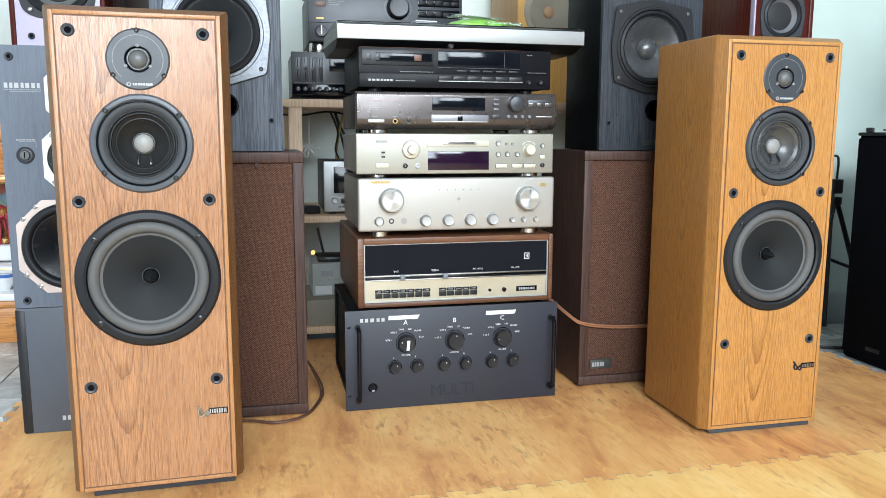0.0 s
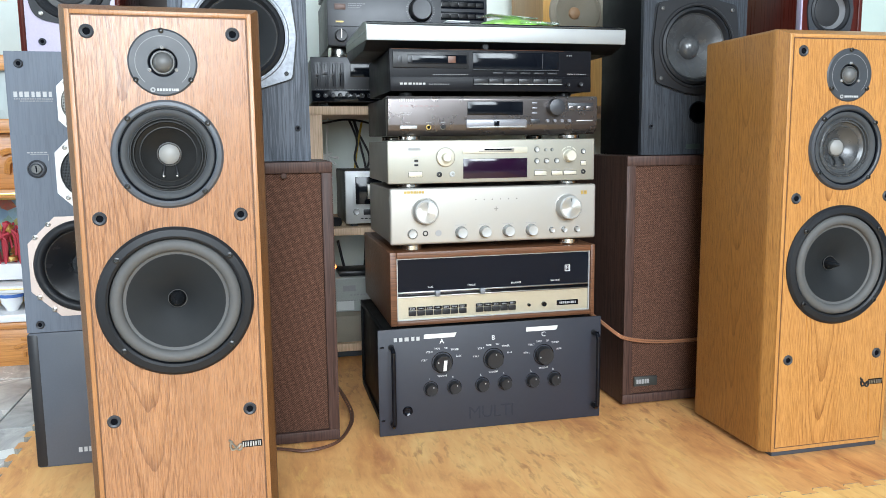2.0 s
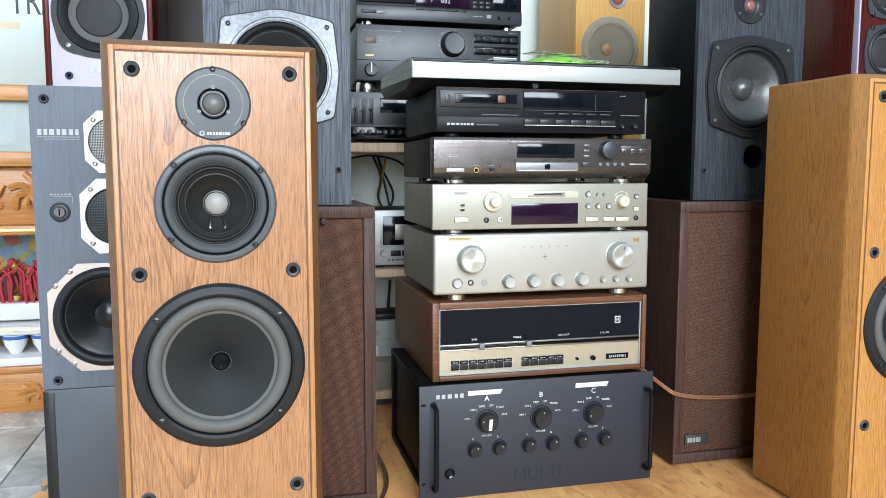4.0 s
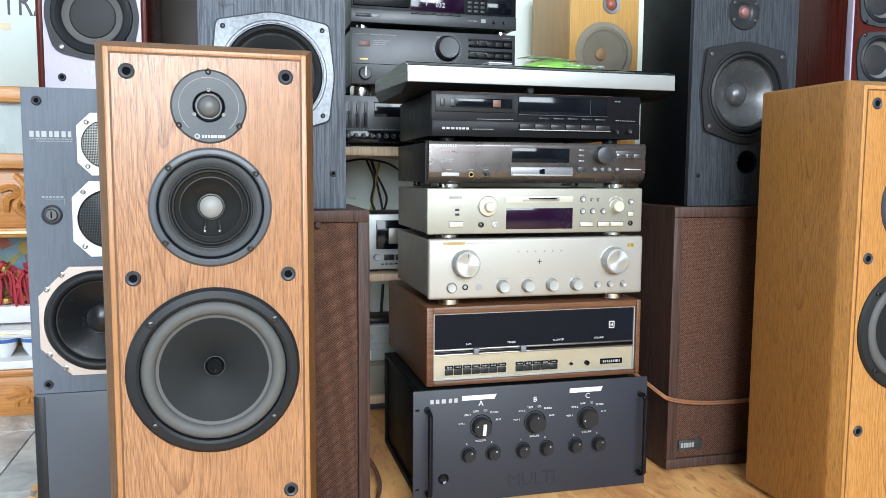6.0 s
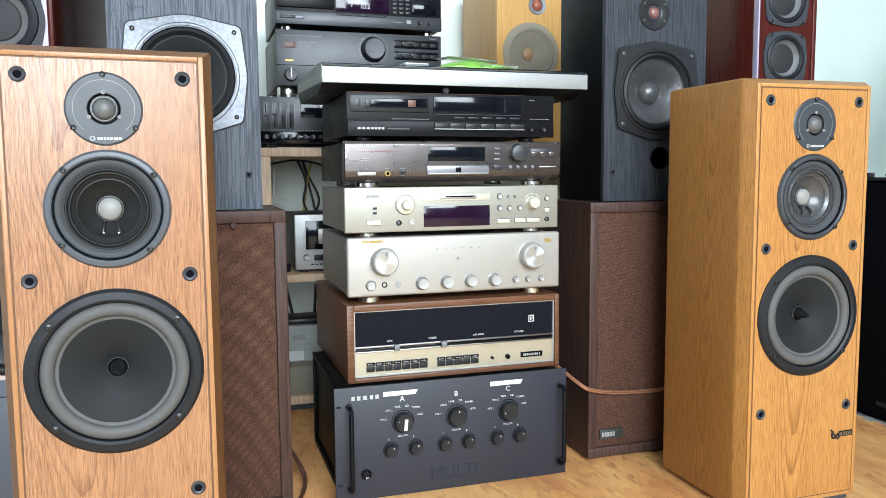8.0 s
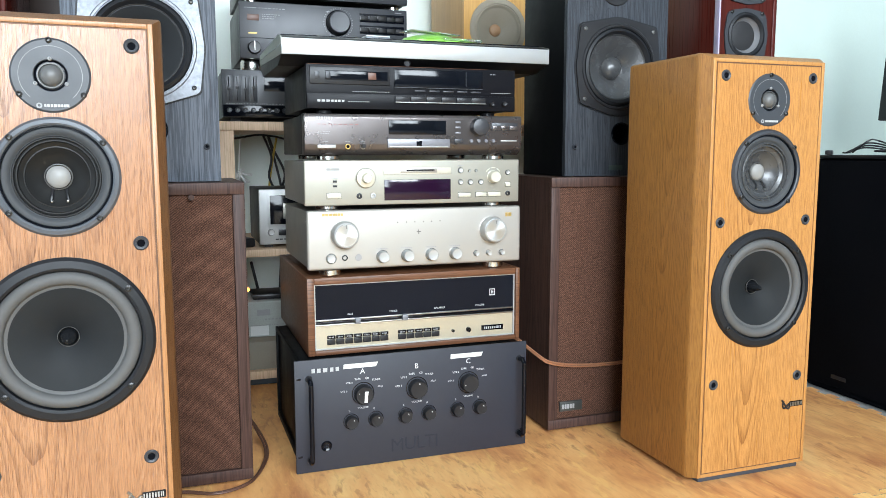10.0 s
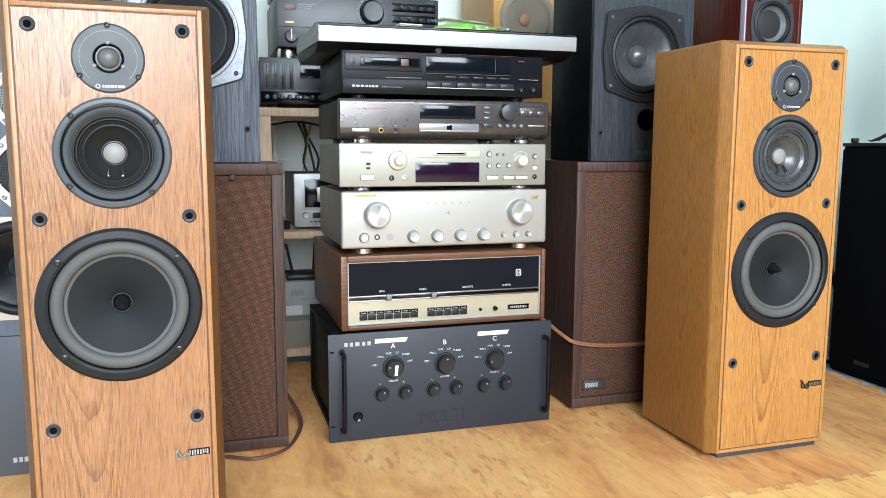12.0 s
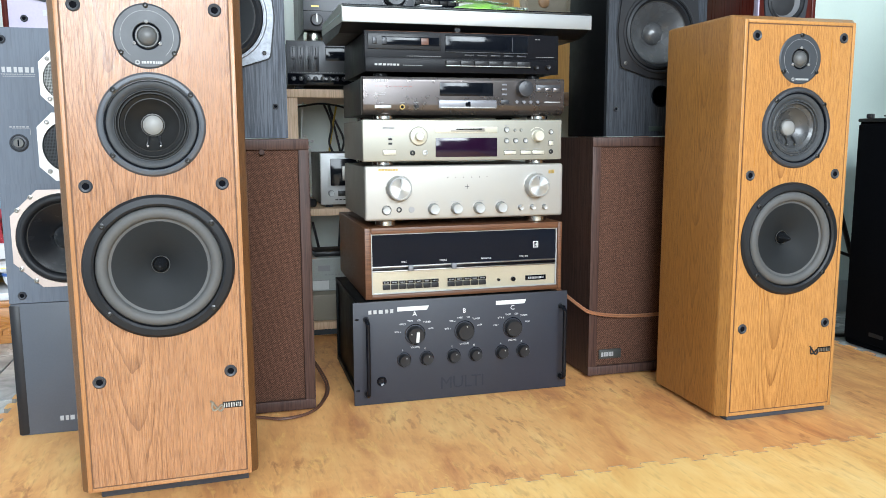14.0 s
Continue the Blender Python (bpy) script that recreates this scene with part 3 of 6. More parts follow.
# ---- loudspeaker drivers ----
def screws(parent, cx, cz, r, angles, y, material, size=0.0042):
    for a in angles:
        x, z = cx + r * math.cos(radians(a)), cz + r * math.sin(radians(a))
        bm = lathe([(0, y - 0.0006), (size * 0.45, y - 0.0008), (size * 0.5, y - 0.003), (size, y - 0.0022), (size, y + 0.001)], x, z, 12)
        part("screw", bm, material, parent)


def peg(parent, x, z, r=0.0095):
    """A grille socket: a soft ring round a dark hole."""
    ob = part("grille_socket", lathe([(r * 0.48, 0.001), (r * 0.52, -0.0032), (r * 0.8, -0.0042), (r, -0.0026), (r, 0.001)], x, z, 24), FRAME, parent)
    part("socket_hole", disc(x, z, r * 0.52, -0.0024, 0.0, 16), BLACKCLOTH, ob)


def woofer_poly(parent, cx, cz):
    w = part("woofer", lathe([(0.0895, 0.004), (0.0905, -0.0075), (0.094, -0.0095), (0.103, -0.008), (0.107, -0.004), (0.1072, 0.001)], cx, cz, 72), RUBBER, parent, "black plastic woofer flange")
    part("surround", lathe([(0.0898, 0.002)] + [(0.0805 + 0.0088 * math.cos(a), -0.0008 - 0.0085 * math.sin(a)) for a in (math.pi * i / 14 for i in range(15))] + [(0.0708, -0.0004), (0.0672, 0.0002)], cx, cz, 72), SURROUND, w, "grey foam surround roll")
    part("cone", lathe([(0.0675, -0.0002), (0.05, 0.0045), (0.03, 0.0125), (0.0125, 0.023), (0.0115, 0.026)], cx, cz, 64), CONE, w, "black polypropylene cone")
    part("phase_plug", lathe([(0, -0.006), (0.0012, -0.0055), (0.0035, -0.001), (0.0065, 0.007), (0.0092, 0.015), (0.0108, 0.022), (0.0114, 0.027)], cx, cz, 40), GLOSSCONE, w, "black pointed plug in the cone's throat")
    part("cap_ring", lathe([(0.0134, 0.0205), (0.0131, 0.0190), (0.0126, 0.0190), (0.0123, 0.0205)], cx, cz, 40), RIM, w, "thin pale ring round the dust cap")
    screws(w, cx, cz, 0.0985, (40, 140, 222, 318), -0.0085, BLACKSCREW, 0.0045)


def mid_poly(parent, cx, cz, flange, cone):
    w = part("midrange", lathe([(0.0642, -0.001), (0.0648, -0.0062), (0.067, -0.0075), (0.0715, -0.0065), (0.0745, -0.0025), (0.0746, 0.001)], cx, cz, 64), flange, parent, "grey cast midrange flange")
    part("gasket", lathe([(0.0645, 0.0), (0.0642, -0.0045), (0.0628, -0.0045), (0.0622, -0.001)], cx, cz, 64), GLOSS, w, "black ring inside the flange")
    part("surround", lathe([(0.0626, -0.001), (0.0612, -0.0032), (0.058, -0.0036), (0.0545, -0.0022), (0.0522, 0.0005), (0.0505, 0.001)], cx, cz, 64), MIDROLL, w, "matt grey surround")
    part("cone", lathe([(0.0515, 0.001), (0.0502, -0.0012), (0.0488, -0.0012), (0.0478, 0.0022), (0.0462, 0.0012), (0.0448, 0.0012), (0.0436, 0.0052), (0.0385, 0.0088), (0.0372, 0.0086), (0.036, 0.0106), (0.024, 0.018), (0.0145, 0.024)], cx, cz, 56), cone, w, "smoked glossy cone with raised rings")
    part("cap_ring", lathe([(0.0168, 0.0225), (0.0164, 0.0195), (0.0154, 0.0192), (0.0148, 0.0220)], cx, cz, 36), RIM, w, "thin bright ring round the dust cap")
    part("dust_cap", lathe([(0.0140, 0.024), (0.0142, 0.0185), (0.0130, 0.0172), (0.009, 0.0145), (0.0, 0.0132)], cx, cz, 32), CAP, w, "pale grey dust cap")
    for dx in (-0.007, 0.0085):
        part("lead_wire", tube([(cx + dx, 0.019, cz - 0.016), (cx + dx * 1.1, 0.012, cz - 0.023), (cx + dx * 1.3, 0.010, cz - 0.030)], 0.0017, 6), PLASTIC, w)
        part("solder_eyelet", lathe([(0, 0.0082), (0.0011, 0.0085), (0.0017, 0.0098), (0.0017, 0.0125)], cx + dx * 1.15, cz - 0.0305, 12), SCREW, w)
    screws(w, cx, cz, 0.0695, (38, 135, 218, 312), -0.0068, BLACKSCREW, 0.004)


def tweeter_poly(parent, cx, cz):
    w = part("tweeter", lathe([(0.0188, 0.004), (0.0190, -0.0030), (0.0198, -0.0035), (0.043, -0.0035), (0.0458, -0.0015), (0.046, 0.001)], cx, cz, 64), TWEET, parent, "grey tweeter plate with a white printed ring")
    part("throat_ring", lathe([(0.0189, 0.002), (0.0175, 0.0012), (0.0160, 0.0008), (0.0150, 0.001)], cx, cz, 40), GLOSS, w, "black ring round the dome")
    part("dome", lathe([(0.0150, 0.001), (0.0135, 0.0), (0.0118, -0.004), (0.008, -0.0075), (0.0035, -0.009), (0.0, -0.0093)], cx, cz, 40), DOME, w, "smoked dome with a bright rim")
    part("dome_rim", lathe([(0.0156, 0.001), (0.0152, -0.0024), (0.0138, -0.0024), (0.0131, 0.0)], cx, cz, 40), RIM, w)
    ring = bmesh.new()
    for a0, a1 in ((-48, 228),):
        pts = [radians(a0 + (a1 - a0) * i / 56) for i in range(57)]
        for k in range(56):
            quad = [(r, a) for r, a in ((0.0352, pts[k]), (0.0358, pts[k]), (0.0358, pts[k + 1]), (0.0352, pts[k + 1]))]
            ring.faces.new([ring.verts.new((cx + r * math.cos(a), -0.0038, cz + r * math.sin(a))) for r, a in quad])
    bmesh.ops.recalc_face_normals(ring, faces=ring.faces[:])
    part("printed_ring", ring, GREYINK, w)
    bars("printed_mark", cx - 0.009, cx + 0.020, cz - 0.0382, cz - 0.0348, 8, w, MARKINK, -0.0038, 0.25, 3)
    part("printed_emblem", lathe([(0.0016, -0.0039), (0.0034, -0.0039), (0.0034, -0.0036)], cx - 0.0145, cz - 0.0365, 16), GREYINK, w)
    screws(w, cx, cz, 0.0425, (90, 213, 327), -0.0035, BLACKSCREW, 0.0036)
    screws(w, cx, cz, 0.020, (90, 210, 330), -0.003, GREYINK, 0.0024)


def oak_speaker(x, y, rz, label, sink=0.0, veneer=OAK, size=1.0, edge=OAK_SHADED, flange=FRAME, strip=OAK_STRAIGHT):
    """A three-way floor speaker: oak baffle set in a border, wide chamfers, black plinth."""
    s = thing("floor_speaker", label, "loudspeaker", x, y, -sink, rz, "oak floor speakers")
    s.matrix_world = s.matrix_world @ Matrix.Scale(size, 4)
    zb, zt, hw, ch, cd, dep = 0.027, 0.782, 0.119, 0.0125, 0.024, 0.235
    bm = bmesh.new()
    fr = [(-hw, 0, zb + 0.006), (hw, 0, zb + 0.006), (hw, 0, zt - 0.011), (-hw, 0, zt - 0.011)]
    o = hw + ch
    md = [(-o, cd, zb), (o, cd, zb), (o, cd, zt), (-o, cd, zt)]
    bk = [(-o, dep, zb), (o, dep, zb), (o, dep, zt), (-o, dep, zt)]
    md = [bm.verts.new(p) for p in md]
    bk = [bm.verts.new(p) for p in bk]
    fv = [bm.verts.new(p) for p in fr]
    for i in range(4):
        j = (i + 1) % 4
        bm.faces.new((md[i], md[j], bk[j], bk[i]))
        bm.faces.new((fv[i], fv[j], md[j], md[i]))
    bm.faces.new(bk)
    bmesh.ops.recalc_face_normals(bm, faces=bm.faces[:])
    bmesh.ops.bevel(bm, geom=[e for e in bm.edges if e.calc_length() > 0.05 and len(e.link_faces) == 2], offset=0.006, segments=4, profile=0.5, affect="EDGES")
    cab = part("cabinet", bm, edge, s, "oak cabinet with chamfered edges, darkened for their shade")
    gz, gt = zb + 0.0117, zt - 0.0167
    part("border", join(box(-hw - 0.0006, -0.1134, -0.0016, 0.002, zb + 0.0056, zt - 0.0106, 0.0006), box(0.1134, hw + 0.0006, -0.0016, 0.002, zb + 0.0056, zt - 0.0106, 0.0006), box(-0.1131, 0.1131, -0.0016, 0.002, gt, zt - 0.0106, 0.0006), box(-0.1131, 0.1131, -0.0016, 0.002, zb + 0.0056, gz, 0.0006)), strip, cab)
    zl, zh = gz + 0.0022, gt - 0.0022
    part("groove", join(box(-0.1136, -0.1108, -0.0004, 0.004, gz - 0.002, gt + 0.002), box(0.1108, 0.1136, -0.0004, 0.004, gz - 0.002, gt + 0.002), box(-0.1108, 0.1108, -0.0004, 0.004, gz - 0.002, zl + 0.0006), box(-0.1108, 0.1108, -0.0004, 0.004, zh - 0.0006, gt + 0.002)), GROOVE, cab)
    rows = [(zl, 0.485, 0.3715, 0.100), (0.485, 0.655, 0.579, 0.069), (0.655, zh, 0.7035, 0.040)]
    part("baffle", join(*[holed([(-0.1112, a), (0.1112, a), (0.1112, b), (-0.1112, b)], 0, c, r, -0.0018, 0.014, 56) for a, b, c, r in rows]), veneer, s, "light oak veneer baffle with cathedral grain")
    part("plinth", box(-hw + 0.010, hw - 0.002, 0.052 if sink == 0 else 0.010, dep - 0.01, sink / size, zb + 0.001, 0.002), plain("slate_plinth_paint", (0.045, 0.049, 0.058), 0.6), s, "slate black plinth")
    for sx in (-1, 1):
        for z in (0.743, 0.4925, 0.203):
            peg(s, 0.0937 * sx, z)
    tweeter_poly(s, 0.0, 0.7035)
    mid_poly(s, 0.0, 0.579, flange, CONE_MID if veneer is OAK_COOL_LIT else LIT_CONE)
    woofer_poly(s, 0.0, 0.3715)
    mark = part("emblem", join(tube([(0.0615, -0.003, 0.158), (0.068, -0.003, 0.150), (0.075, -0.003, 0.141), (0.0795, -0.003, 0.1435), (0.078, -0.003, 0.150), (0.072, -0.003, 0.1445), (0.066, -0.003, 0.1425), (0.0635, -0.003, 0.149), (0.066, -0.003, 0.156)], 0.0017, 6)), SCREW if veneer is OAK_COOL_LIT else PLASTIC, s, "dark chrome loop emblem")
    bars("emblem_plate", 0.081, 0.1085, 0.1455, 0.1525, 8, mark, SILVER if veneer is OAK_COOL_LIT else SCREW, -0.0032, 0.45, 5)
    # black strips stand in for the letters' dark outline and shadow
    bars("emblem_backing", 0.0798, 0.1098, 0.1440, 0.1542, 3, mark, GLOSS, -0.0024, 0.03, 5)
    return s


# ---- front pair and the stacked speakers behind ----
oak_speaker(-0.1728, 1.2612, 2.2, "oak floor speaker with black drivers, tinted for cooler light, standing on the foam mat", 0.0, OAK_COOL_LIT, 1.0, LEFT_EDGE_SHADED, MIDFLANGE, COOL_LIT_STRAIGHT)
oak_speaker(0.9728, 1.3175, 0.2, "honey oak floor speaker with black drivers, beside the hi-fi stack", 0.0192, OAK, 1.0238)


def grille_speaker(x, y, label):
    """A dark walnut cabinet with a set-in cloth front, a name plate and rubber feet."""
    s = thing("grille_speaker", label, "loudspeaker", x, y, 0, 0, "walnut grille speakers")
    w, h, d, b = 0.30, 0.557, 0.28, 0.021
    part("cabinet", box(0, w, 0.010, d, 0.004, h - 0.0), DARKWOOD, s, "dark walnut vinyl cabinet")
    for nm, a in (("frame_rail", (0, w, 0, 0.012, h - b, h)), ("frame_rail", (0, w, 0, 0.012, 0.004, 0.004 + b)), ("frame_stile", (0, b, 0.0005, 0.012, 0.004 + b, h - b)), ("frame_stile", (w - b, w, 0.0005, 0.012, 0.004 + b, h - b))):
        part(nm, box(*a, 0.0015), DARKWOOD, s)
    part("grille_cloth", box(b, w - b, 0.0065, 0.012, 0.004 + b, h - b, 0.002), CLOTH, s, "brown woven grille cloth")
    part("base", box(0.01, w - 0.01, 0.02, d - 0.01, 0, 0.006), PLINTH, s)
    return s


AL = grille_speaker(-0.215, 1.615, "dark walnut speaker with brown cloth front, on the mat")
part("knob", disc(0.209, 0.532, 0.0055, -0.006, 0.010, 16), DARKWOOD, AL, "small brown wooden peg")
AR = grille_speaker(0.72, 1.657, "dark walnut speaker with brown cloth front tied with wire")
plate = part("name_plate", box(0.029, 0.085, 0.002, 0.008, 0.042, 0.064, 0.001), plain("grey_green_plate", (0.045, 0.048, 0.045), 0.5, 0.3), AR, "dull grey metal name plate")
bars("plate_mark", 0.034, 0.066, 0.048, 0.058, 5, plate, GREYINK, 0.0018, 0.25, 4)


def ported_speaker(x, y, z, label, silver, group):
    """A black ash two-way with a cut-corner woofer basket, a soft dome above and a port below."""
    s = thing("bookshelf_speaker", label, "loudspeaker", x, y, z, 0, group)
    w, h, d = 0.25, 0.56, 0.21
    hw = w / 2
    part("cabinet", shell(-hw, hw, 0.0105, d, 0, h, 0.002), BLACKMET, s, "smooth black cabinet sides")
    cz = 0.235
    port_z, px = 0.092, 0.013
    part("baffle", join(holed([(-hw, 0.145), (hw, 0.145), (hw, h), (-hw, h)], 0, cz, 0.084, 0, 0.012, 56), holed([(-hw, 0.0), (hw, 0.0), (hw, 0.145), (-hw, 0.145)], px, port_z, 0.022, 0, 0.012, 40)), ASH_LIT if silver else ASH_SHADED, s, "black ash vinyl baffle with wavy grain")
    out = lugged(0, cz, 0.1035, [(-0.084, 0.0775), (0.084, 0.0775), (-0.084, -0.070), (0.084, -0.070)], 0.0115)
    rim = PLASTIC if not silver else OLDCAST
    bk = part("woofer", holed(out, 0, cz, 0.0845, -0.006, 0.003, 56), rim, s, "weathered silver cast basket" if silver else "black cast basket")
    part("gasket", holed([(1.03 * x, cz + (z - cz) * 1.03) for x, z in out], 0, cz, 0.0845, -0.0015, 0.002, 56), RUBBER, bk, "black rubber gasket")
    part("basket_lip", lathe([(0.0845, -0.002), (0.0865, -0.0085), (0.090, -0.0085), (0.0925, -0.005)], 0, cz, 64), rim, bk)
    part("joint_ring", lathe([(0.0704, -0.0012), (0.0697, -0.0022), (0.0688, -0.0008)], 0, cz, 64), RIM, bk, "thin pale ring at the cone's edge")
    part("surround", lathe([(0.0848, 0.001), (0.082, -0.006), (0.0765, -0.0085), (0.072, -0.004), (0.0695, 0.0005), (0.0675, 0.0005)], 0, cz, 64), RUBBER, bk, "black rubber surround")
    part("cone", lathe([(0.0692, 0.0002), (0.055, 0.006), (0.038, 0.017), (0.0255, 0.0265)], 0, cz, 64), CONE if silver else LIT_CONE, bk, "glossy dark cone")
    part("dust_cap", lathe([(0.0258, 0.0265), (0.024, 0.021), (0.017, 0.0145), (0.008, 0.011), (0, 0.010)], 0, cz, 40), CONE if silver else LIT_CONE, bk)
    for sx, dz in ((-1, 0.0775), (1, 0.0775), (-1, -0.070), (1, -0.070)):
        screws(bk, sx * 0.084, cz + dz, 0, (0,), -0.006, RIM if not silver else BLACKSCREW, 0.0042)
    pt = part("port", lathe([(0.0205, 0.07), (0.021, 0.002), (0.0235, -0.002), (0.0255, 0.001)], px, port_z, 40), GLOSS, s, "round black port")
    part("port_back", disc(px, port_z, 0.0207, 0.068, 0.07, 24), GLOSS, pt)
    part("badge", box(-0.016, 0.018, -0.0015, 0.001, 0.012, 0.023, 0.0004), plain("dull_green_badge", (0.03, 0.045, 0.04), 0.35), s, "small dark badge")
    tw = part("tweeter", lathe([(0.0132, 0.002), (0.016, -0.001), (0.020, -0.0022), (0.036, -0.0022), (0.0385, 0.001)], -0.008, 0.402, 44), PLASTIC, s, "black round tweeter plate")
    part("dome", lathe([(0.0135, 0.002), (0.0115, -0.002), (0.0105, 0.0), (0.008, -0.004), (0, -0.0065)], -0.008, 0.402, 28), plain("rosy_dome", (0.22, 0.10, 0.09), 0.3), tw, "rose coloured dome")
    screws(tw, -0.008, 0.402, 0.0305, (35, 145, 215, 325), -0.0022, RIM, 0.003)
    for sx in (-1, 1):
        for z2 in (0.0625, 0.50):
            peg(s, sx * 0.102, z2, 0.0055)
    return s


ported_speaker(-0.0765, 1.655, 0.5585, "black ash speaker with a silver woofer basket, on a walnut speaker", True, "black ash speakers")
ported_speaker(0.892, 1.689, 0.5585, "black ash speaker with black woofer, on a walnut speaker", False, "black ash speakers")


def grey_three_way():
    """The tall grey three-way: octagonal driver frames on the upper box, a wider foot section."""
    s = thing("grey_tower_speaker", "slate grey three-way speaker with pale octagonal driver frames", "loudspeaker", -0.355, 1.625, 0)
    hw, cut = 0.117, 0.256
    part("foot_section", moved(box(-hw, hw, 0.0, 0.28, 0.0, cut, 0.003), Matrix.Identity(4)), plain("slate_laminate", (0.075, 0.083, 0.10), 0.45), s, "plain slate lower section")
    part("corner_strip", box(-hw - 0.002, -hw + 0.018, -0.001, 0.03, 0.001, cut - 0.002, 0.004), PLASTIC, s, "black edge strip")
    part("cabinet", shell(-hw, hw, 0.0105, 0.28, cut, 0.756, 0.0015), GREYVINYL, s, "grey vinyl cabinet")
    rows = [(cut + 0.001, 0.478, 0.3765, 0.075, -0.0125), (0.478, 0.612, 0.545, 0.04, 0.0078), (0.612, 0.756, 0.6668, 0.033, 0.009)]
    for a, b, c, r, x in rows:
        part("baffle", holed([(-hw, a), (hw, a), (hw, b), (-hw, b)], x, c, r, 0.0, 0.012, 48), GREYVINYL, s, "grey vinyl baffle")
    wx, wz = -0.0125, 0.3765
    w = part("woofer", holed(octagon(wx, wz, 0.0905, 0.0905, 0.047), wx, wz, 0.0842, -0.004, 0.002, 64), PINKFRAME, s, "pinkish octagonal woofer frame")
    part("surround", lathe([(0.0846, 0.001), (0.0838, -0.003)] + [(0.0752 + 0.0082 * math.cos(a), -0.003 - 0.008 * math.sin(a)) for a in (math.pi * i / 12 for i in range(13))] + [(0.0655, -0.0008)], wx, wz, 64), RUBBER, w, "thick black rubber roll")
    part("joint_ring", lathe([(0.0664, -0.0012), (0.0655, -0.0026), (0.0643, -0.001)], wx, wz, 64), RIM, w, "thin pale ring at the cone's edge")
    part("cone", lathe([(0.0648, -0.0005), (0.058, 0.0025), (0.04, 0.012), (0.026, 0.019)], wx, wz, 56), GLOSSCONE, w, "glossy black cone")
    part("dust_cap", lathe([(0.0268, 0.0195), (0.0262, 0.016), (0.022, 0.009), (0.012, 0.004), (0, 0.002)], wx, wz, 36), GLOSSCONE, w, "glossy black dome")
    screws(w, wx, wz, 0.0947, (125, 145, 215, 235, 35, 55, 305, 325), -0.004, SCREW, 0.0045)
    mx, mz = 0.0078, 0.5450
    m = part("midrange", holed(octagon(mx, mz, 0.0548, 0.0618, 0.026), mx, mz, 0.0478, -0.004, 0.002, 56), WHITEFRAME, s, "white octagonal midrange frame")
    part("mesh_guard", lathe([(0.0479, 0.0), (0.0445, -0.005), (0.02, -0.010), (0, -0.011)], mx, mz, 40), MESH, m, "black perforated guard")
    screws(m, mx, mz, 0.0582, (50, 130, 230, 310), -0.004, SCREW, 0.0042)
    tx, tz = 0.009, 0.6668
    t = part("tweeter", holed(octagon(tx, tz, 0.0452, 0.0505, 0.021), tx, tz, 0.0396, -0.004, 0.002, 56), WHITEFRAME, s, "white octagonal tweeter frame")
    part("mesh_guard", lathe([(0.0397, 0.0), (0.0375, -0.004), (0.018, -0.009), (0, -0.010)], tx, tz, 40), MESHPALE, t, "pale wire mesh guard")
    screws(t, tx, tz, 0.0466, (50, 130, 230, 310), -0.004, SCREW, 0.004)
    for x, z in ((-0.094, 0.735), (0.094, 0.735), (-0.094, 0.2715), (0.094, 0.2715)):
        peg(s, x, z, 0.0075)
    k = part("level_knob", lathe([(0, -0.006), (0.0085, -0.006), (0.0095, -0.0035), (0.0125, -0.003), (0.0135, -0.0045), (0.0158, -0.003), (0.016, 0.001)], -0.078, 0.5525, 36), FRAME, s, "round level control with a slot")
    part("knob_cap", lathe([(0, -0.0064), (0.0078, -0.0064), (0.0084, -0.0055)], -0.078, 0.5525, 28), RIM, k)
    part("knob_slot", box(-0.0790, -0.0770, -0.0069, -0.005, 0.547, 0.558), GLOSS, k)
    bars("brand_mark", -0.106, -0.042, 0.6775, 0.687, 7, s, MARKINK, 0.0, 0.35, 7)
    bars("small_print", -0.106, -0.042, 0.6735, 0.6752, 18, s, GREYINK, 0.0, 0.35, 8)
    bars("small_print", -0.096, -0.043, 0.670, 0.6715, 15, s, GREYINK, 0.0, 0.35, 9)
    bars("scale_print", -0.092, -0.058, 0.580, 0.5825, 6, s, GREYINK, 0.0, 0.3, 10)
    part("scale_print", join(box(-0.088, -0.058, -0.0005, 0.0005, 0.5775, 0.5782), box(-0.0587, -0.058, -0.0005, 0.0005, 0.567, 0.578)), GREYINK, s)
    bars("foot_mark", -0.046, 0.020, 0.0245, 0.0335, 7, s, MARKINK, 0.0, 0.35, 7)
    return s


def perforated(name, colour, size, metal):
    m = Mat(name, colour, 0.4, metal)
    v = m.node("ShaderNodeTexVoronoi", Vector=m.coords((1, 0.0, 1)), Scale=1 / size, Randomness=0.05)
    d = m.ramp(v.outputs["Distance"], [(0.30, (0, 0, 0)), (0.42, (1, 1, 1))])
    m.colour(m.mix(d, tuple(c * 0.05 for c in colour), colour))
    m.bump(d, 0.5, 0.001)
    return m.m


MESH = perforated("black_perforated_steel", (0.06, 0.065, 0.07), 0.0026, 0.4)
MESHPALE = perforated("pale_wire_mesh", (0.45, 0.45, 0.43), 0.0026, 0.7)
grey_three_way()


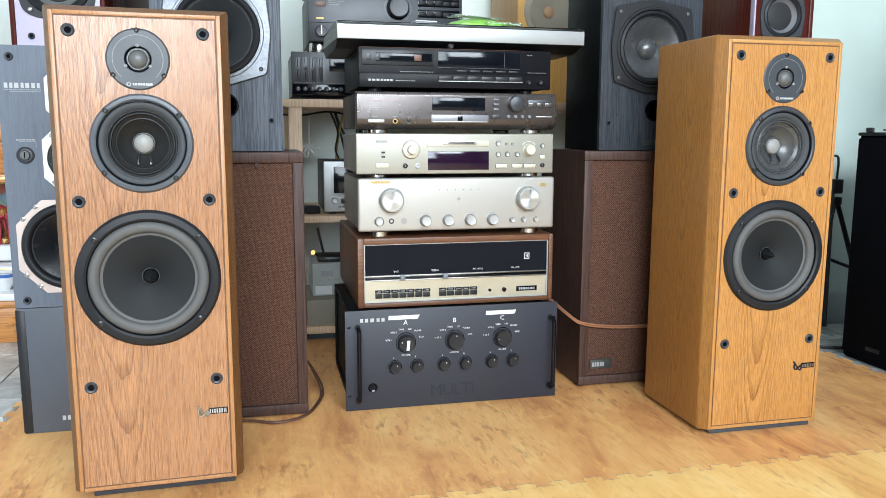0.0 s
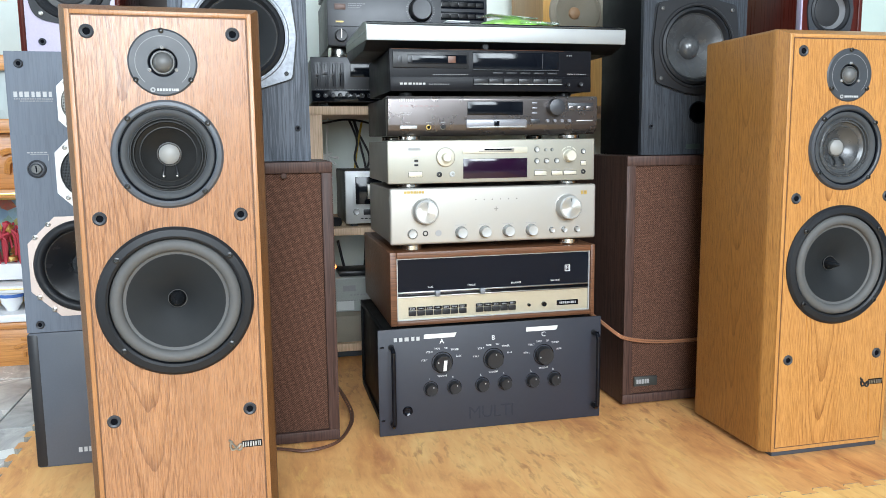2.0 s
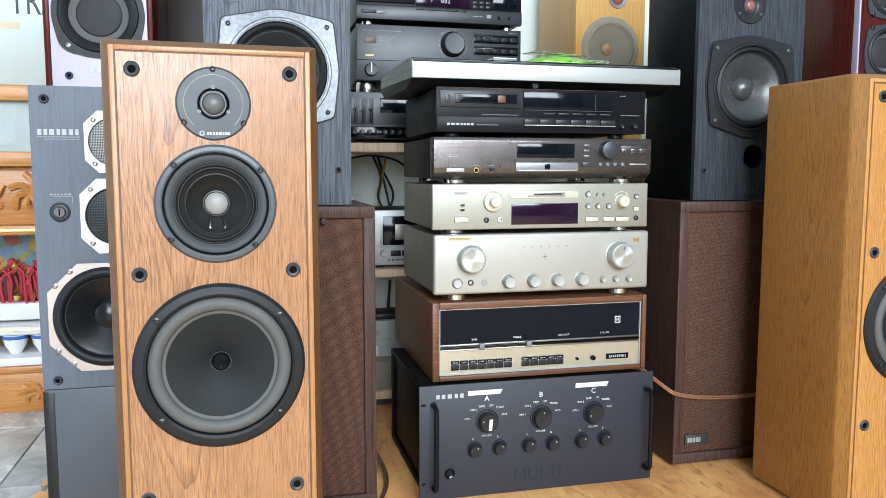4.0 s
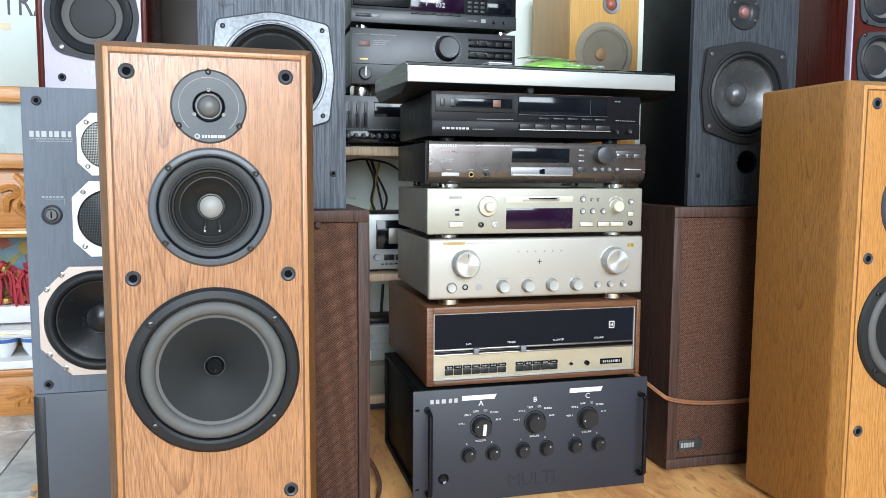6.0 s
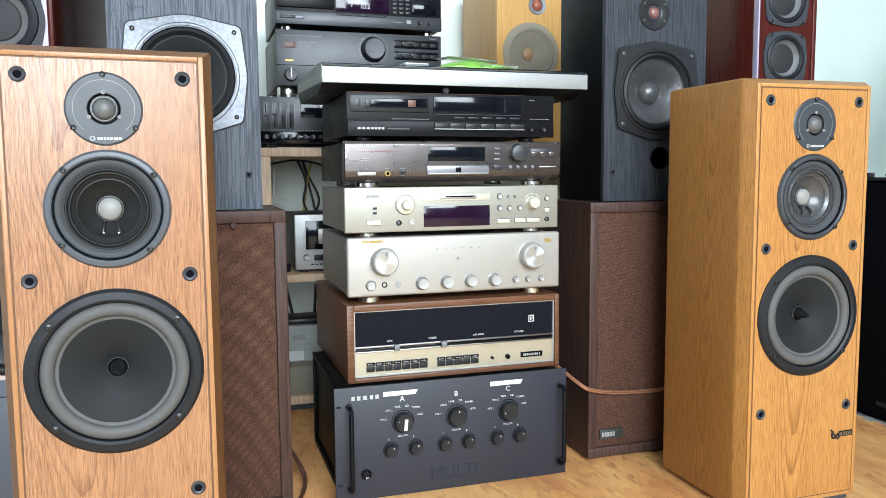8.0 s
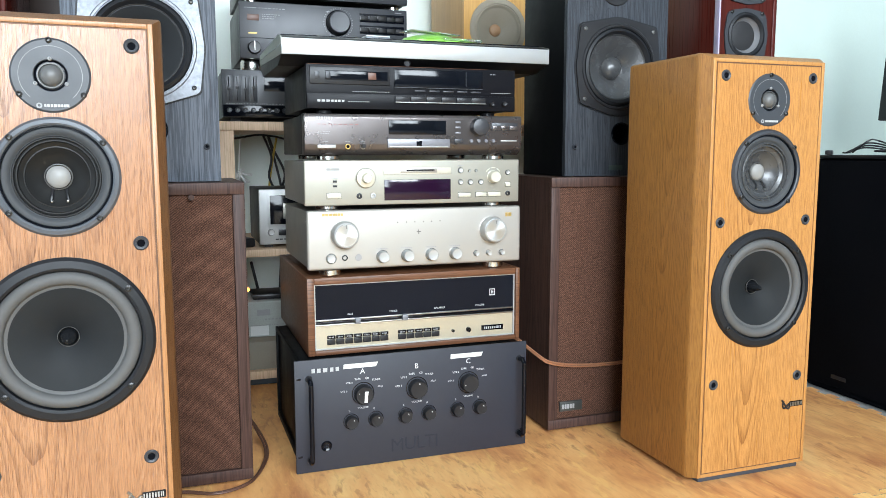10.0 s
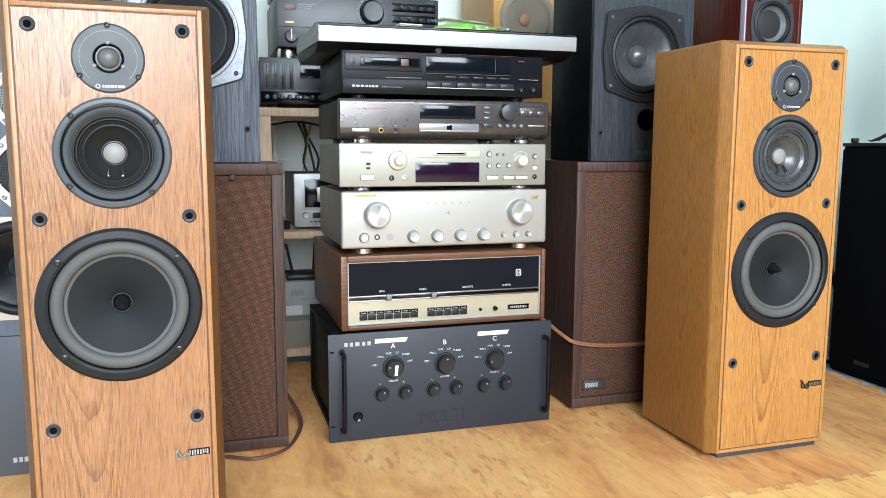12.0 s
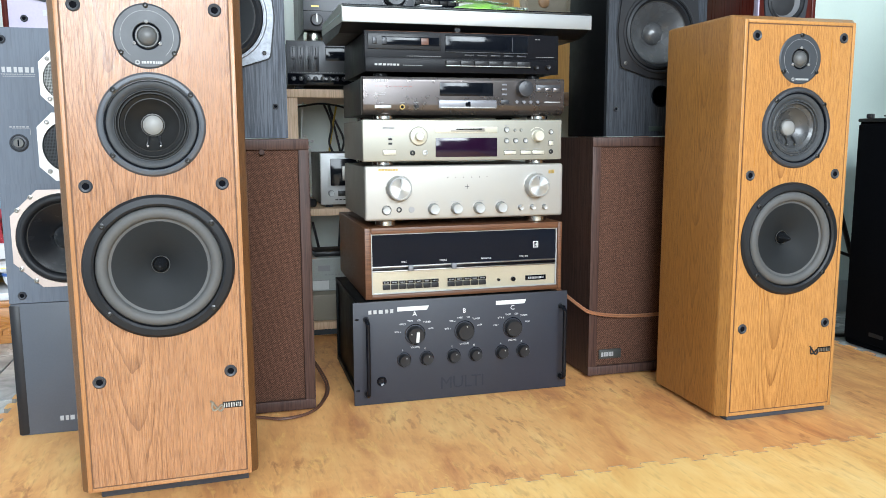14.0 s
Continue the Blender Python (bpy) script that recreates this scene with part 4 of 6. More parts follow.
def lilac_speaker():
    s = thing("lilac_speaker", "pale lilac fronted speaker with mahogany sides, on a grey tower speaker", "loudspeaker", -0.3685, 1.668, 0.7575)
    hw, h = 0.0855, 0.40
    part("cabinet", shell(-hw, hw, 0.0115, 0.25, 0, h, 0.003), MAHOGANY, s, "dark red cabinet")
    for sx in (-1, 1):
        part("side_trim", box(min(sx * hw, sx * (hw - 0.010)), max(sx * hw, sx * (hw - 0.010)), -0.003, 0.012, 0, h, 0.003), MAHOGANY, s, "glossy mahogany edge strip")
    part("baffle", holed([(-hw + 0.010, 0.0), (hw - 0.010, 0.0), (hw - 0.010, h), (-hw + 0.010, h)], 0, 0.122, 0.064, 0, 0.012, 56), PURPLE, s, "pale lilac lacquered baffle")
    w = part("woofer", holed(lobed(0, 0.122, 0.0725, 0.12), 0, 0.122, 0.0635, -0.004, 0.002, 56), RUBBER, s, "black cut-corner basket")
    part("surround", lathe([(0.0638, 0.001), (0.062, -0.006), (0.056, -0.0085), (0.050, -0.005), (0.047, 0)], 0, 0.122, 56), RUBBER, w)
    part("cone", lathe([(0.0475, 0), (0.044, 0.003), (0.036, 0.006)], 0, 0.122, 48), SURROUND, w)
    part("dust_cap", lathe([(0.0365, 0.006), (0.034, 0.004), (0.02, 0.0025), (0, 0.002)], 0, 0.122, 48), PAPER, w, "flat charcoal disc")
    screws(w, 0, 0.122, 0.0715, (48, 132, 228, 312), -0.004, SCREW, 0.004)
    peg(s, -0.0495, 0.020, 0.0062)
    peg(s, 0.0495, 0.020, 0.0062)
    bars("brand_mark", -0.018, 0.012, 0.026, 0.036, 3, s, MARKINK, 0.0, 0.3, 2)


lilac_speaker()
c = thing("dark_tower_speaker", "dark brown speaker cabinet standing behind the others", "loudspeaker", -0.19, 1.98, 0)
part("cabinet", box(-0.12, 0.12, 0, 0.3, 0.02, 1.3, 0.004), TOWERBROWN, c)
part("plinth", box(-0.11, 0.11, 0.01, 0.29, 0, 0.022), PLINTH, c)


def red_tower():
    s = thing("mahogany_tower_speaker", "glossy mahogany tower speaker with grey round drivers", "loudspeaker", 1.2365, 1.693, 0)
    hw, h, d = 0.081, 1.25, 0.30
    part("cabinet", shell(-hw, hw, 0.0125, d, 0.02, h, 0.004), MAHOGANY, s, "glossy dark red cabinet")
    # pale strip paints in the specular highlight along the left rounded edge
    part("edge_trim", box(-hw - 0.001, -hw + 0.0035, -0.004, 0.014, 0.02, h, 0.002), PURPLE, s, "pale strip for the highlight on the rounded front edge")
    part("edge_trim", box(hw - 0.012, hw, -0.004, 0.014, 0.02, h, 0.004), MAHOGANY, s, "dark red front edge")
    zs = (0.878, 1.008)
    rows = [(0.02, 0.943, zs[0]), (0.943, h, zs[1])]
    x = -0.0045
    part("baffle", join(*[holed([(-hw + 0.005, a), (hw - 0.012, a), (hw - 0.012, b), (-hw + 0.005, b)], x, c, 0.052, 0, 0.013, 48) for a, b, c in rows]), MAHOGANY, s, "cherry red baffle")
    for z in zs:
        w = part("driver", holed(lobed(x, z, 0.0605, 0.17), x, z, 0.052, -0.004, 0.002, 48), FRAME, s, "grey cut-corner driver frame")
        part("surround", lathe([(0.0525, 0.001), (0.051, -0.005), (0.046, -0.007), (0.0405, -0.002)], x, z, 48), RUBBER, w)
        part("cone", lathe([(0.0412, -0.001), (0.038, 0.004), (0.033, 0.009)], x, z, 48), PALECONE, w, "silvery cone")
        part("dust_cap", lathe([(0.0335, 0.009), (0.030, 0.0065), (0.015, 0.005), (0, 0.0045)], x, z, 40), PAPER, w, "flat charcoal disc")
        screws(w, x, z, 0.066, (50, 130, 230, 310), -0.004, BLACKSCREW, 0.0042)
    part("plinth", box(-hw + 0.004, hw - 0.004, 0.015, d - 0.01, 0, 0.022), PLINTH, s)


red_tower()


def birch_speaker():
    s = thing("birch_speaker", "honey birch speaker with a beige woofer, on the back shelf", "loudspeaker", 0.9015, 2.37, 0.6885)
    hw, h, d = 0.109, 0.52, 0.30
    part("cabinet", shell(-hw, hw, 0.012, d, 0, h, 0.002), BIRCH_SHADED, s, "birch cabinet sides")
    part("baffle", join(holed([(-hw, 0), (hw, 0), (hw, 0.378), (-hw, 0.378)], 0, 0.286, 0.073, 0, 0.013, 48), holed([(-hw, 0.378), (hw, 0.378), (hw, h), (-hw, h)], 0.020, 0.427, 0.018, 0, 0.013, 32)), BIRCH, s, "honey birch baffle")
    w = part("woofer", lathe([(0.0735, 0.001), (0.075, -0.004), (0.0865, -0.005), (0.0902, -0.002), (0.0907, 0.001)], 0, 0.286, 56), BEIGECONE, s, "pale ring round the woofer")
    part("surround", lathe([(0.0745, -0.002), (0.070, -0.006), (0.065, -0.003), (0.063, 0)], 0, 0.286, 56), BEIGECONE, w)
    part("cone", lathe([(0.0635, 0), (0.045, 0.010), (0.018, 0.024)], 0, 0.286, 48), BEIGECONE, w, "beige paper cone")
    part("dust_cap", lathe([(0.0185, 0.024), (0.0165, 0.018), (0.008, 0.014), (0, 0.013)], 0, 0.286, 32), plain("tan_dust_cap", (0.36, 0.21, 0.11), 0.5), w, "tan dust cap")
    t = part("tweeter", lathe([(0.0155, 0.004), (0.018, -0.002), (0.027, -0.003), (0.028, 0.001)], 0.020, 0.427, 40), ALUFRAME, s, "pale tweeter ring")
    part("dome", lathe([(0.0165, 0.003), (0.012, -0.003), (0.006, -0.006), (0, -0.0068)], 0.020, 0.427, 32), plain("coral_dome", (0.35, 0.10, 0.06), 0.35), t, "coral red dome")


birch_speaker()


# ---- hi-fi stack ----
FY = 1.645


def unit(name, label, category, x0, x1, z, y=FY, group="hi-fi components"):
    """An Empty at the front foot of a component, its middle at x = 0."""
    s = thing(name, label, category, (x0 + x1) / 2, y, z, 0, group)
    return s, (x1 - x0) / 2


def feet(s, xs, ys, h, r, material):
    for x in xs:
        for y in ys:
            bm = lathe([(0, 0), (r * 0.92, 0), (r, 0.15 * h), (r, 0.8 * h), (r * 0.9, h), (0, h)], 0, 0, 28)
            part("foot", moved(bm, pose(x, y, 0, 90)), material, s, "chrome foot" if material is CHROME else "")


def knob(s, x, z, r, material, length=0.018, label="", dot=None, ridged=False, skirt=None):
    n = 48 if r > 0.012 else 28
    prof = [(0, -length + 0.0006), (r * 0.55, -length + 0.0004), (r * 0.86, -length), (r * 0.93, -length + 0.0012), (r, -length * 0.35), (r, 0.0005)]
    bm = lathe(prof, x, z, n)
    if ridged:
        for v in bm.verts:
            rr = math.hypot(v.co.x - x, v.co.z - z)
            if rr > r * 0.9 and v.index % 2:
                v.co.x, v.co.z = x + (v.co.x - x) * 0.95, z + (v.co.z - z) * 0.95
    k = part("knob", bm, material, s, label)
    if r < 0.012 and material in (SILVER, CHAMP):
        # dark ring stands in for the gap round the knob and its shade
        part("recess", lathe([(r * 0.98, -0.0044), (r + 0.0007, -0.0044), (r + 0.0009, -0.002)], x, z, 28), GREYFACE, k)
    if skirt:
        part("skirt", lathe([(r * 1.02, -0.003), (r * 1.13, -0.003), (r * 1.16, 0.0005)], x, z, 40), skirt, k)
    if dot:
        part("pointer", box(x + dot[0] - 0.0008, x + dot[0] + 0.0008, -length - 0.0006, -length + 0.001, z + dot[1] - 0.0012, z + dot[1] + 0.0012), WHITEINK, k)
    return k


def button(s, x0, x1, z0, z1, material, out=0.003, name="button", label=""):
    b = part(name, box(x0, x1, -out, 0.001, z0, z1, min(0.0008, (z1 - z0) / 5)), material, s, label)
    # dark rim in place of the shaded gap round the button
    part("recess", box(x0 - 0.0007, x1 + 0.0007, -0.0034, 0.001, z0 - 0.0007, z1 + 0.0007), GREYFACE, b)
    return b


def panel(s, x0, x1, z0, z1, material, out=0.0012, name="display_window", label=""):
    return part(name, box(x0, x1, -out, 0.002, z0, z1, 0.0006), material, s, label)


# rack mixer at the foot of the stack
s, hw = unit("rack_preamplifier", "charcoal rack preamplifier with three selector knobs, on the mat", "preamplifier", 0.1645, 0.6435, 0.0, 1.613)
H, c0 = 0.2215, 0.404
part("front_panel", box(-hw, hw, -0.001, 0.004, 0.001, H, 0.0012), RACK, s, "charcoal front panel")
part("case", box(-hw + 0.017, hw - 0.02, 0.004, 0.35, 0.008, 0.215, 0.002), BLACKMET, s, "black steel case")
for z0, z1 in ((0.004, 0.016), (0.203, 0.2145)):
    part("side_rail", box(-hw + 0.011, -hw + 0.0165, 0.004, 0.352, z0, z1, 0.001), BLACKMET, s)
part("side_rail", box(-hw + 0.011, -hw + 0.0165, 0.34, 0.352, 0.0162, 0.2028, 0.001), BLACKMET, s)
feet(s, (-0.18, 0.18), (0.05, 0.3), 0.009, 0.012, PLASTIC)
for x, zt, zb in ((0.1915 - c0, 0.184, 0.027), (0.6275 - c0, 0.186, 0.029)):
    h = part("handle", tube([(x, 0.0, zt), (x, -0.014, zt + 0.002), (x, -0.024, zt - 0.004), (x, -0.0255, zt - 0.016), (x, -0.0255, zb + 0.02), (x, -0.024, zb + 0.005), (x, -0.014, zb - 0.002), (x, 0.0, zb)], 0.0045, 12), GLOSS, s, "black rounded rack handle")
    for z in (zt + 0.001, zb - 0.001):
        part("handle_washer", lathe([(0, -0.003), (0.006, -0.003), (0.007, 0)], x, z, 24), PLASTIC, h)
for x in (-hw + 0.008, hw - 0.008):
    for z in (0.034, 0.186):
        part("rack_slot", box(x - 0.004, x + 0.004, -0.0016, 0.0, z - 0.002, z + 0.002, 0.0005), GLOSS, s)
for ch, kx in (("A", 0.296), ("B", 0.405), ("C", 0.5145)):
    x, kz = kx - c0, 0.147
    part("scale_ring", lathe([(0.0225, -0.0012), (0.0208, -0.0014), (0.0205, -0.0008)], x, kz, 40), GLOSS, s)
    knob(s, x, kz, 0.019, PLASTIC, 0.018, "black selector knob", {"A": (-0.011, 0.004), "B": (0.001, 0.012), "C": (-0.012, -0.001)}[ch], True)
    lettering("channel_letter", ch, 0.0145, x - 0.0005, 0.1865, s, WHITEINK, -0.0014)
    for word, dx, dz in (("VTR 1", -0.0375, 0.005), ("VTR 2", -0.027, 0.0215), ("TAPE", -0.0105, 0.0275), ("CD", 0.0085, 0.028), ("TUNER", 0.026, 0.0235), ("AUX", 0.0345, 0.009)):
        lettering("selector_word", word, 0.0053, x + dx, kz + dz, s, WHITEINK, -0.0014)
    lettering("volume_word", "VOLUME", 0.0052, x - 0.0005, 0.117, s, WHITEINK, -0.0014)
    for side, dx in (("L", -0.0245), ("R", 0.0245)):
        part("scale_ring", lathe([(0.0155, -0.0012), (0.0142, -0.0014), (0.014, -0.0008)], x + dx, 0.0935, 32), GLOSS, s)
        knob(s, x + dx, 0.0935, 0.0128, PLASTIC, 0.016, "small black volume knob", (0.003, 0.006), True)
        lettering("channel_side", side, 0.0055, x + dx - 0.003, 0.1125, s, WHITEINK, -0.0014)
lettering("raised_word", "MULTI", 0.038, 0.4 - c0, 0.022, s, RACKDARK, -0.0012, 0.92)
bars("brand_mark", 0.197 - c0, 0.254 - c0, 0.196, 0.204, 5, s, MARKINK, -0.001, 0.4, 11)
part("white_label", prism([(0.258 - c0, 0.1985), (0.322 - c0, 0.1985), (0.3265 - c0, 0.2075), (0.2585 - c0, 0.2075)], -0.0016, -0.0008), STICKER, s, "white label tape")
part("white_label", prism([(0.476 - c0, 0.199), (0.542 - c0, 0.199), (0.546 - c0, 0.208), (0.4765 - c0, 0.208)], -0.0016, -0.0008), STICKER, s, "white label tape")
part("white_label", prism([(0.294 - c0, 0.1335), (0.3005 - c0, 0.1335), (0.3025 - c0, 0.155), (0.296 - c0, 0.155)], -0.0195, -0.0178), STICKER, s, "strip of white tape on a knob")
jack = part("headphone_jack", lathe([(0.0045, 0.004), (0.005, -0.002), (0.0085, -0.0035), (0.0105, -0.0015), (0.011, 0.001)], 0.223 - c0, 0.050, 28), GLOSS, s)
part("jack_hole", disc(0.223 - c0, 0.050, 0.0046, -0.0013, 0.003, 20), GLOSS, jack)

# walnut cased amplifier
s, hw = unit("walnut_amplifier", "walnut cased amplifier with black glass and brass front", "amplifier", 0.1975, 0.6425, 0.2152)
H = 0.156
for nm, a in (("case_side", (-hw, -hw + 0.014, 0.0, 0.385, 0.004, H)), ("case_side", (hw - 0.009, hw, 0.0, 0.385, 0.004, H)), ("case_top", (-hw + 0.0142, hw - 0.0092, 0.0005, 0.385, H - 0.013, H)), ("case_bottom", (-hw + 0.0142, hw - 0.0092, 0.0005, 0.385, 0.004, 0.013)), ("case_back", (-hw + 0.0142, hw - 0.0092, 0.37, 0.384, 0.0132, H - 0.0132))):
    part(nm, box(*a, 0.0015), WALNUT, s, "oiled walnut case")
feet(s, (-0.19, 0.19), (0.03, 0.33), 0.005, 0.01, PLASTIC)
fx0, fx1 = -hw + 0.0155, hw - 0.0105
part("bezel", join(box(fx0 - 0.0012, fx1 + 0.0012, 0.006, 0.011, 0.0135, 0.0155), box(fx0 - 0.0012, fx1 + 0.0012, 0.006, 0.011, H - 0.0155, H - 0.0135), box(fx0 - 0.0012, fx0 + 0.0012, 0.0062, 0.011, 0.0155, H - 0.0155), box(fx1 - 0.0012, fx1 + 0.0012, 0.0062, 0.011, 0.0155, H - 0.0155)), SILVER, s, "thin silver bezel")
part("glass_panel", box(fx0, fx1, 0.010, 0.014, 0.073, H - 0.0145), SMOKED, s, "black glass panel")
part("brass_panel", box(fx0, fx1, 0.010, 0.014, 0.0145, 0.0605), BRASSY, s, "pale brushed brass panel")
for i, z in enumerate((0.0605, 0.0655, 0.0700)):
    part("chrome_rail", box(fx0, fx1, 0.0065, 0.013, z, z + 0.0028, 0.0008), SCREW if i != 1 else GLOSS, s, "chrome rail")
for x in (0.296, 0.392):
    part("slider", box(x - 0.4205 + 0.0005 - 0.0055, x - 0.4205 + 0.006, -0.002, 0.009, 0.062, 0.074, 0.0015), ALUFRAME, s, "small metal slider")
for word, x in (("BASS", 0.283), ("TREBLE", 0.370), ("BALANCE", 0.468), ("VOLUME", 0.556)):
    lettering("control_word", word, 0.0053, x - 0.42, 0.079, s, WHITEINK, 0.0096)
for x0, n, w in ((0.236, 7, 0.0178), (0.3795, 5, 0.0178)):
    for i in range(n):
        b = part("push_key", box(x0 + i * w - 0.42, x0 + (i + 0.9) * w - 0.42, 0.006, 0.011, 0.0225, 0.033, 0.001), PLASTIC, s, "black push key")
        part("key_label", box(x0 + i * w - 0.42, x0 + (i + 0.9) * w - 0.42, 0.006, 0.011, 0.0345, 0.0408, 0.0005), GLOSS, b)
        bars("key_print", x0 + (i + 0.15) * w - 0.42, x0 + (i + 0.75) * w - 0.42, 0.0365, 0.039, 4, b, GREYINK, 0.0056, 0.4, i)
for x, r in ((0.4965, 0.003), (0.5305, 0.0048)):
    part("jack", lathe([(0, 0.006), (r * 0.5, 0.006), (r * 0.6, 0.005), (r, 0.0045), (r * 1.1, 0.011)], x - 0.42, 0.031, 20), GLOSS, s)
pl = part("name_plate", box(0.560 - 0.42, 0.609 - 0.42, 0.0085, 0.011, 0.026, 0.037, 0.0006), GLOSS, s)
bars("plate_mark", 0.566 - 0.42, 0.605 - 0.42, 0.029, 0.034, 9, pl, MARKINK, 0.0085, 0.5, 3)
part("emblem", join(box(0.1575, 0.1695, 0.0088, 0.0095, 0.0995, 0.1012), box(0.1575, 0.1695, 0.0088, 0.0095, 0.1118, 0.1135), box(0.1575, 0.159, 0.0089, 0.0095, 0.1012, 0.1118), box(0.168, 0.1695, 0.0089, 0.0095, 0.1012, 0.1118), box(0.1612, 0.1624, 0.0089, 0.0095, 0.103, 0.110), box(0.1648, 0.166, 0.0089, 0.0095, 0.103, 0.110), box(0.1624, 0.1648, 0.0089, 0.0095, 0.106, 0.107)), WHITEINK, s, "white square emblem")

# silver integrated amplifier
s, hw = unit("integrated_amplifier", "champagne silver integrated amplifier with two large knobs", "amplifier", 0.199, 0.641, 0.3725)
B, H = 0.014, 0.1285
part("front_panel", box(-hw, hw, -0.004, 0.012, B, H, 0.0055, 5), WARMSILVER, s, "thick champagne aluminium front")
part("case", box(-hw + 0.004, hw - 0.004, 0.012, 0.305, B + 0.002, H - 0.003, 0.002), CASE, s, "champagne steel case")
for z in (0.032, 0.105):
    part("case_screw", moved(lathe([(0, -0.001), (0.004, -0.001), (0.004, 0.001)], 0, 0, 14), pose(-hw + 0.004, 0.03, z, 0, 0, -90)), SCREW, s)
feet(s, (-0.172, 0.172), (0.030, 0.25), B, 0.022, CHROME)
for x in (0.2705, 0.5765):
    k = knob(s, x - 0.42, 0.0815, 0.026, SILVER, 0.026, "large silver knob")
    part("knob_face", lathe([(0, -0.0262), (0.0205, -0.0262), (0.0215, -0.0255)], x - 0.42, 0.0815, 40), BRUSHED, k)
    part("knob_recess", lathe([(0.028, -0.0042), (0.0268, -0.0046), (0.0262, -0.0036)], x - 0.42, 0.0815, 48), CASE, k)
    part("pointer", box(x - 0.4203, x - 0.4197, -0.0268, -0.026, 0.094, 0.101), PLASTIC, k)
for x in (0.3455, 0.396, 0.446, 0.4965):
    k = knob(s, x - 0.42, 0.036, 0.0115, SILVER, 0.019, "silver tone knob")
    part("knob_recess", lathe([(0.0132, -0.0042), (0.0123, -0.0046), (0.0117, -0.0036)], x - 0.42, 0.036, 32), CASE, k)
    bars("control_print", x - 0.432, x - 0.408, 0.0505, 0.0518, 6, s, GREYINK, -0.004, 0.4, 4)
for x in (0.542, 0.5695, 0.598):
    knob(s, x - 0.42, 0.034, 0.0052, SILVER, 0.012, "small silver knob")
knob(s, 0.2445 - 0.42, 0.036, 0.0088, SILVER, 0.008, "round power button")
part("button_rim", lathe([(0.0092, -0.0045), (0.0104, -0.0052), (0.011, -0.0038)], 0.2445 - 0.42, 0.036, 32), CHROME, s)
part("headphone_jack", lathe([(0, -0.003), (0.0032, -0.0036), (0.0036, -0.006), (0.0055, -0.0055), (0.006, -0.0035)], 0.271 - 0.42, 0.0365, 24), PLASTIC, s)
part("infrared_window", lathe([(0, -0.0046), (0.0062, -0.0046), (0.0068, -0.0038)], 0.298 - 0.42, 0.036, 28), GREYINK, s)
for i in range(6):
    part("indicator", disc(0.377 - 0.42 + i * 0.0175, 0.102, 0.0011, -0.0046, -0.0035, 10), GREYFACE, s)
part("centre_mark", join(box(-0.0005, 0.0005, -0.0046, -0.0035, 0.0775, 0.0865), box(-0.0045, 0.0045, -0.0045, -0.0035, 0.0815, 0.0825)), PLASTIC, s)
bars("brand_mark", 0.228 - 0.42, 0.270 - 0.42, 0.1175, 0.1225, 7, s, GOLDINK, -0.0043, 0.15, 12)
bars("model_print", 0.274 - 0.42, 0.335 - 0.42, 0.119, 0.1205, 14, s, GREYINK, -0.0042, 0.5, 13)
bars("gold_badge", 0.6065 - 0.42, 0.622 - 0.42, 0.107, 0.115, 2, s, GOLD, -0.0042, 0.25, 14)

# minidisc recorder
s, hw = unit("minidisc_deck", "champagne minidisc deck with purple display", "audio deck", 0.1965, 0.6365, 0.501)
B, H = 0.0085, 0.0945
part("front_panel", box(-hw, hw, -0.003, 0.012, B, H, 0.0025, 3), CHAMP, s, "champagne aluminium front")
part("case", box(-hw + 0.004, hw - 0.004, 0.012, 0.285, B + 0.001, H - 0.002, 0.002), CASE, s, "champagne steel case")
feet(s, (-0.172, 0.172), (0.030, 0.24), B, 0.022, CHROME)
k = part("knob", lathe([(0.0085, -0.0095), (0.0160, -0.0095), (0.0180, -0.0085), (0.0186, -0.003), (0.0186, 0.0)], 0.3135 - 0.416, 0.0605, 48), CREAM, s, "cream two-step input knob")
part("knob_core", lathe([(0, -0.022), (0.0080, -0.0225), (0.0090, -0.0212), (0.0094, -0.009)], 0.3135 - 0.416, 0.0605, 40), CREAM, k)
part("knob_recess", lathe([(0.0202, -0.0032), (0.0192, -0.0036), (0.0187, -0.0028)], 0.3135 - 0.416, 0.0605, 48), CASE, k)
part("pointer", box(-0.1029, -0.1021, -0.0102, -0.009, 0.0705, 0.0765), GREYINK, k)
panel(s, 0.3505 - 0.416, 0.487 - 0.416, 0.0165, 0.0565, WINDOW, 0.0038, "display_window", "dark purple display window")
sl = panel(s, 0.3495 - 0.416, 0.487 - 0.416, 0.067, 0.0795, CREAM, 0.0048, "disc_door", "pale disc door")
part("disc_slot", box(0.383 - 0.416, 0.458 - 0.416, -0.0056, -0.004, 0.0695, 0.0775, 0.0006), CASE, sl)
part("slot_gap", box(0.395 - 0.416, 0.452 - 0.416, -0.0062, -0.005, 0.0735, 0.0758), GLOSS, sl)
k = part("knob", lathe([(0, -0.019), (0.0098, -0.0195), (0.0112, -0.018), (0.0118, -0.004), (0.0128, -0.0035), (0.0132, 0.0)], 0.5785 - 0.416, 0.0600, 40), CREAM, s, "cream jog knob")
for a0 in (35, 75, 115):
    pts = [radians(a0 + 30 * i / 6) for i in range(7)]
    part("printed_arc", prism([(0.1625 + 0.0172 * math.cos(a), 0.06 + 0.0172 * math.sin(a)) for a in pts] + [(0.1625 + 0.0190 * math.cos(a), 0.06 + 0.0190 * math.sin(a)) for a in pts[::-1]], -0.0036, -0.0028), CREAM, k)
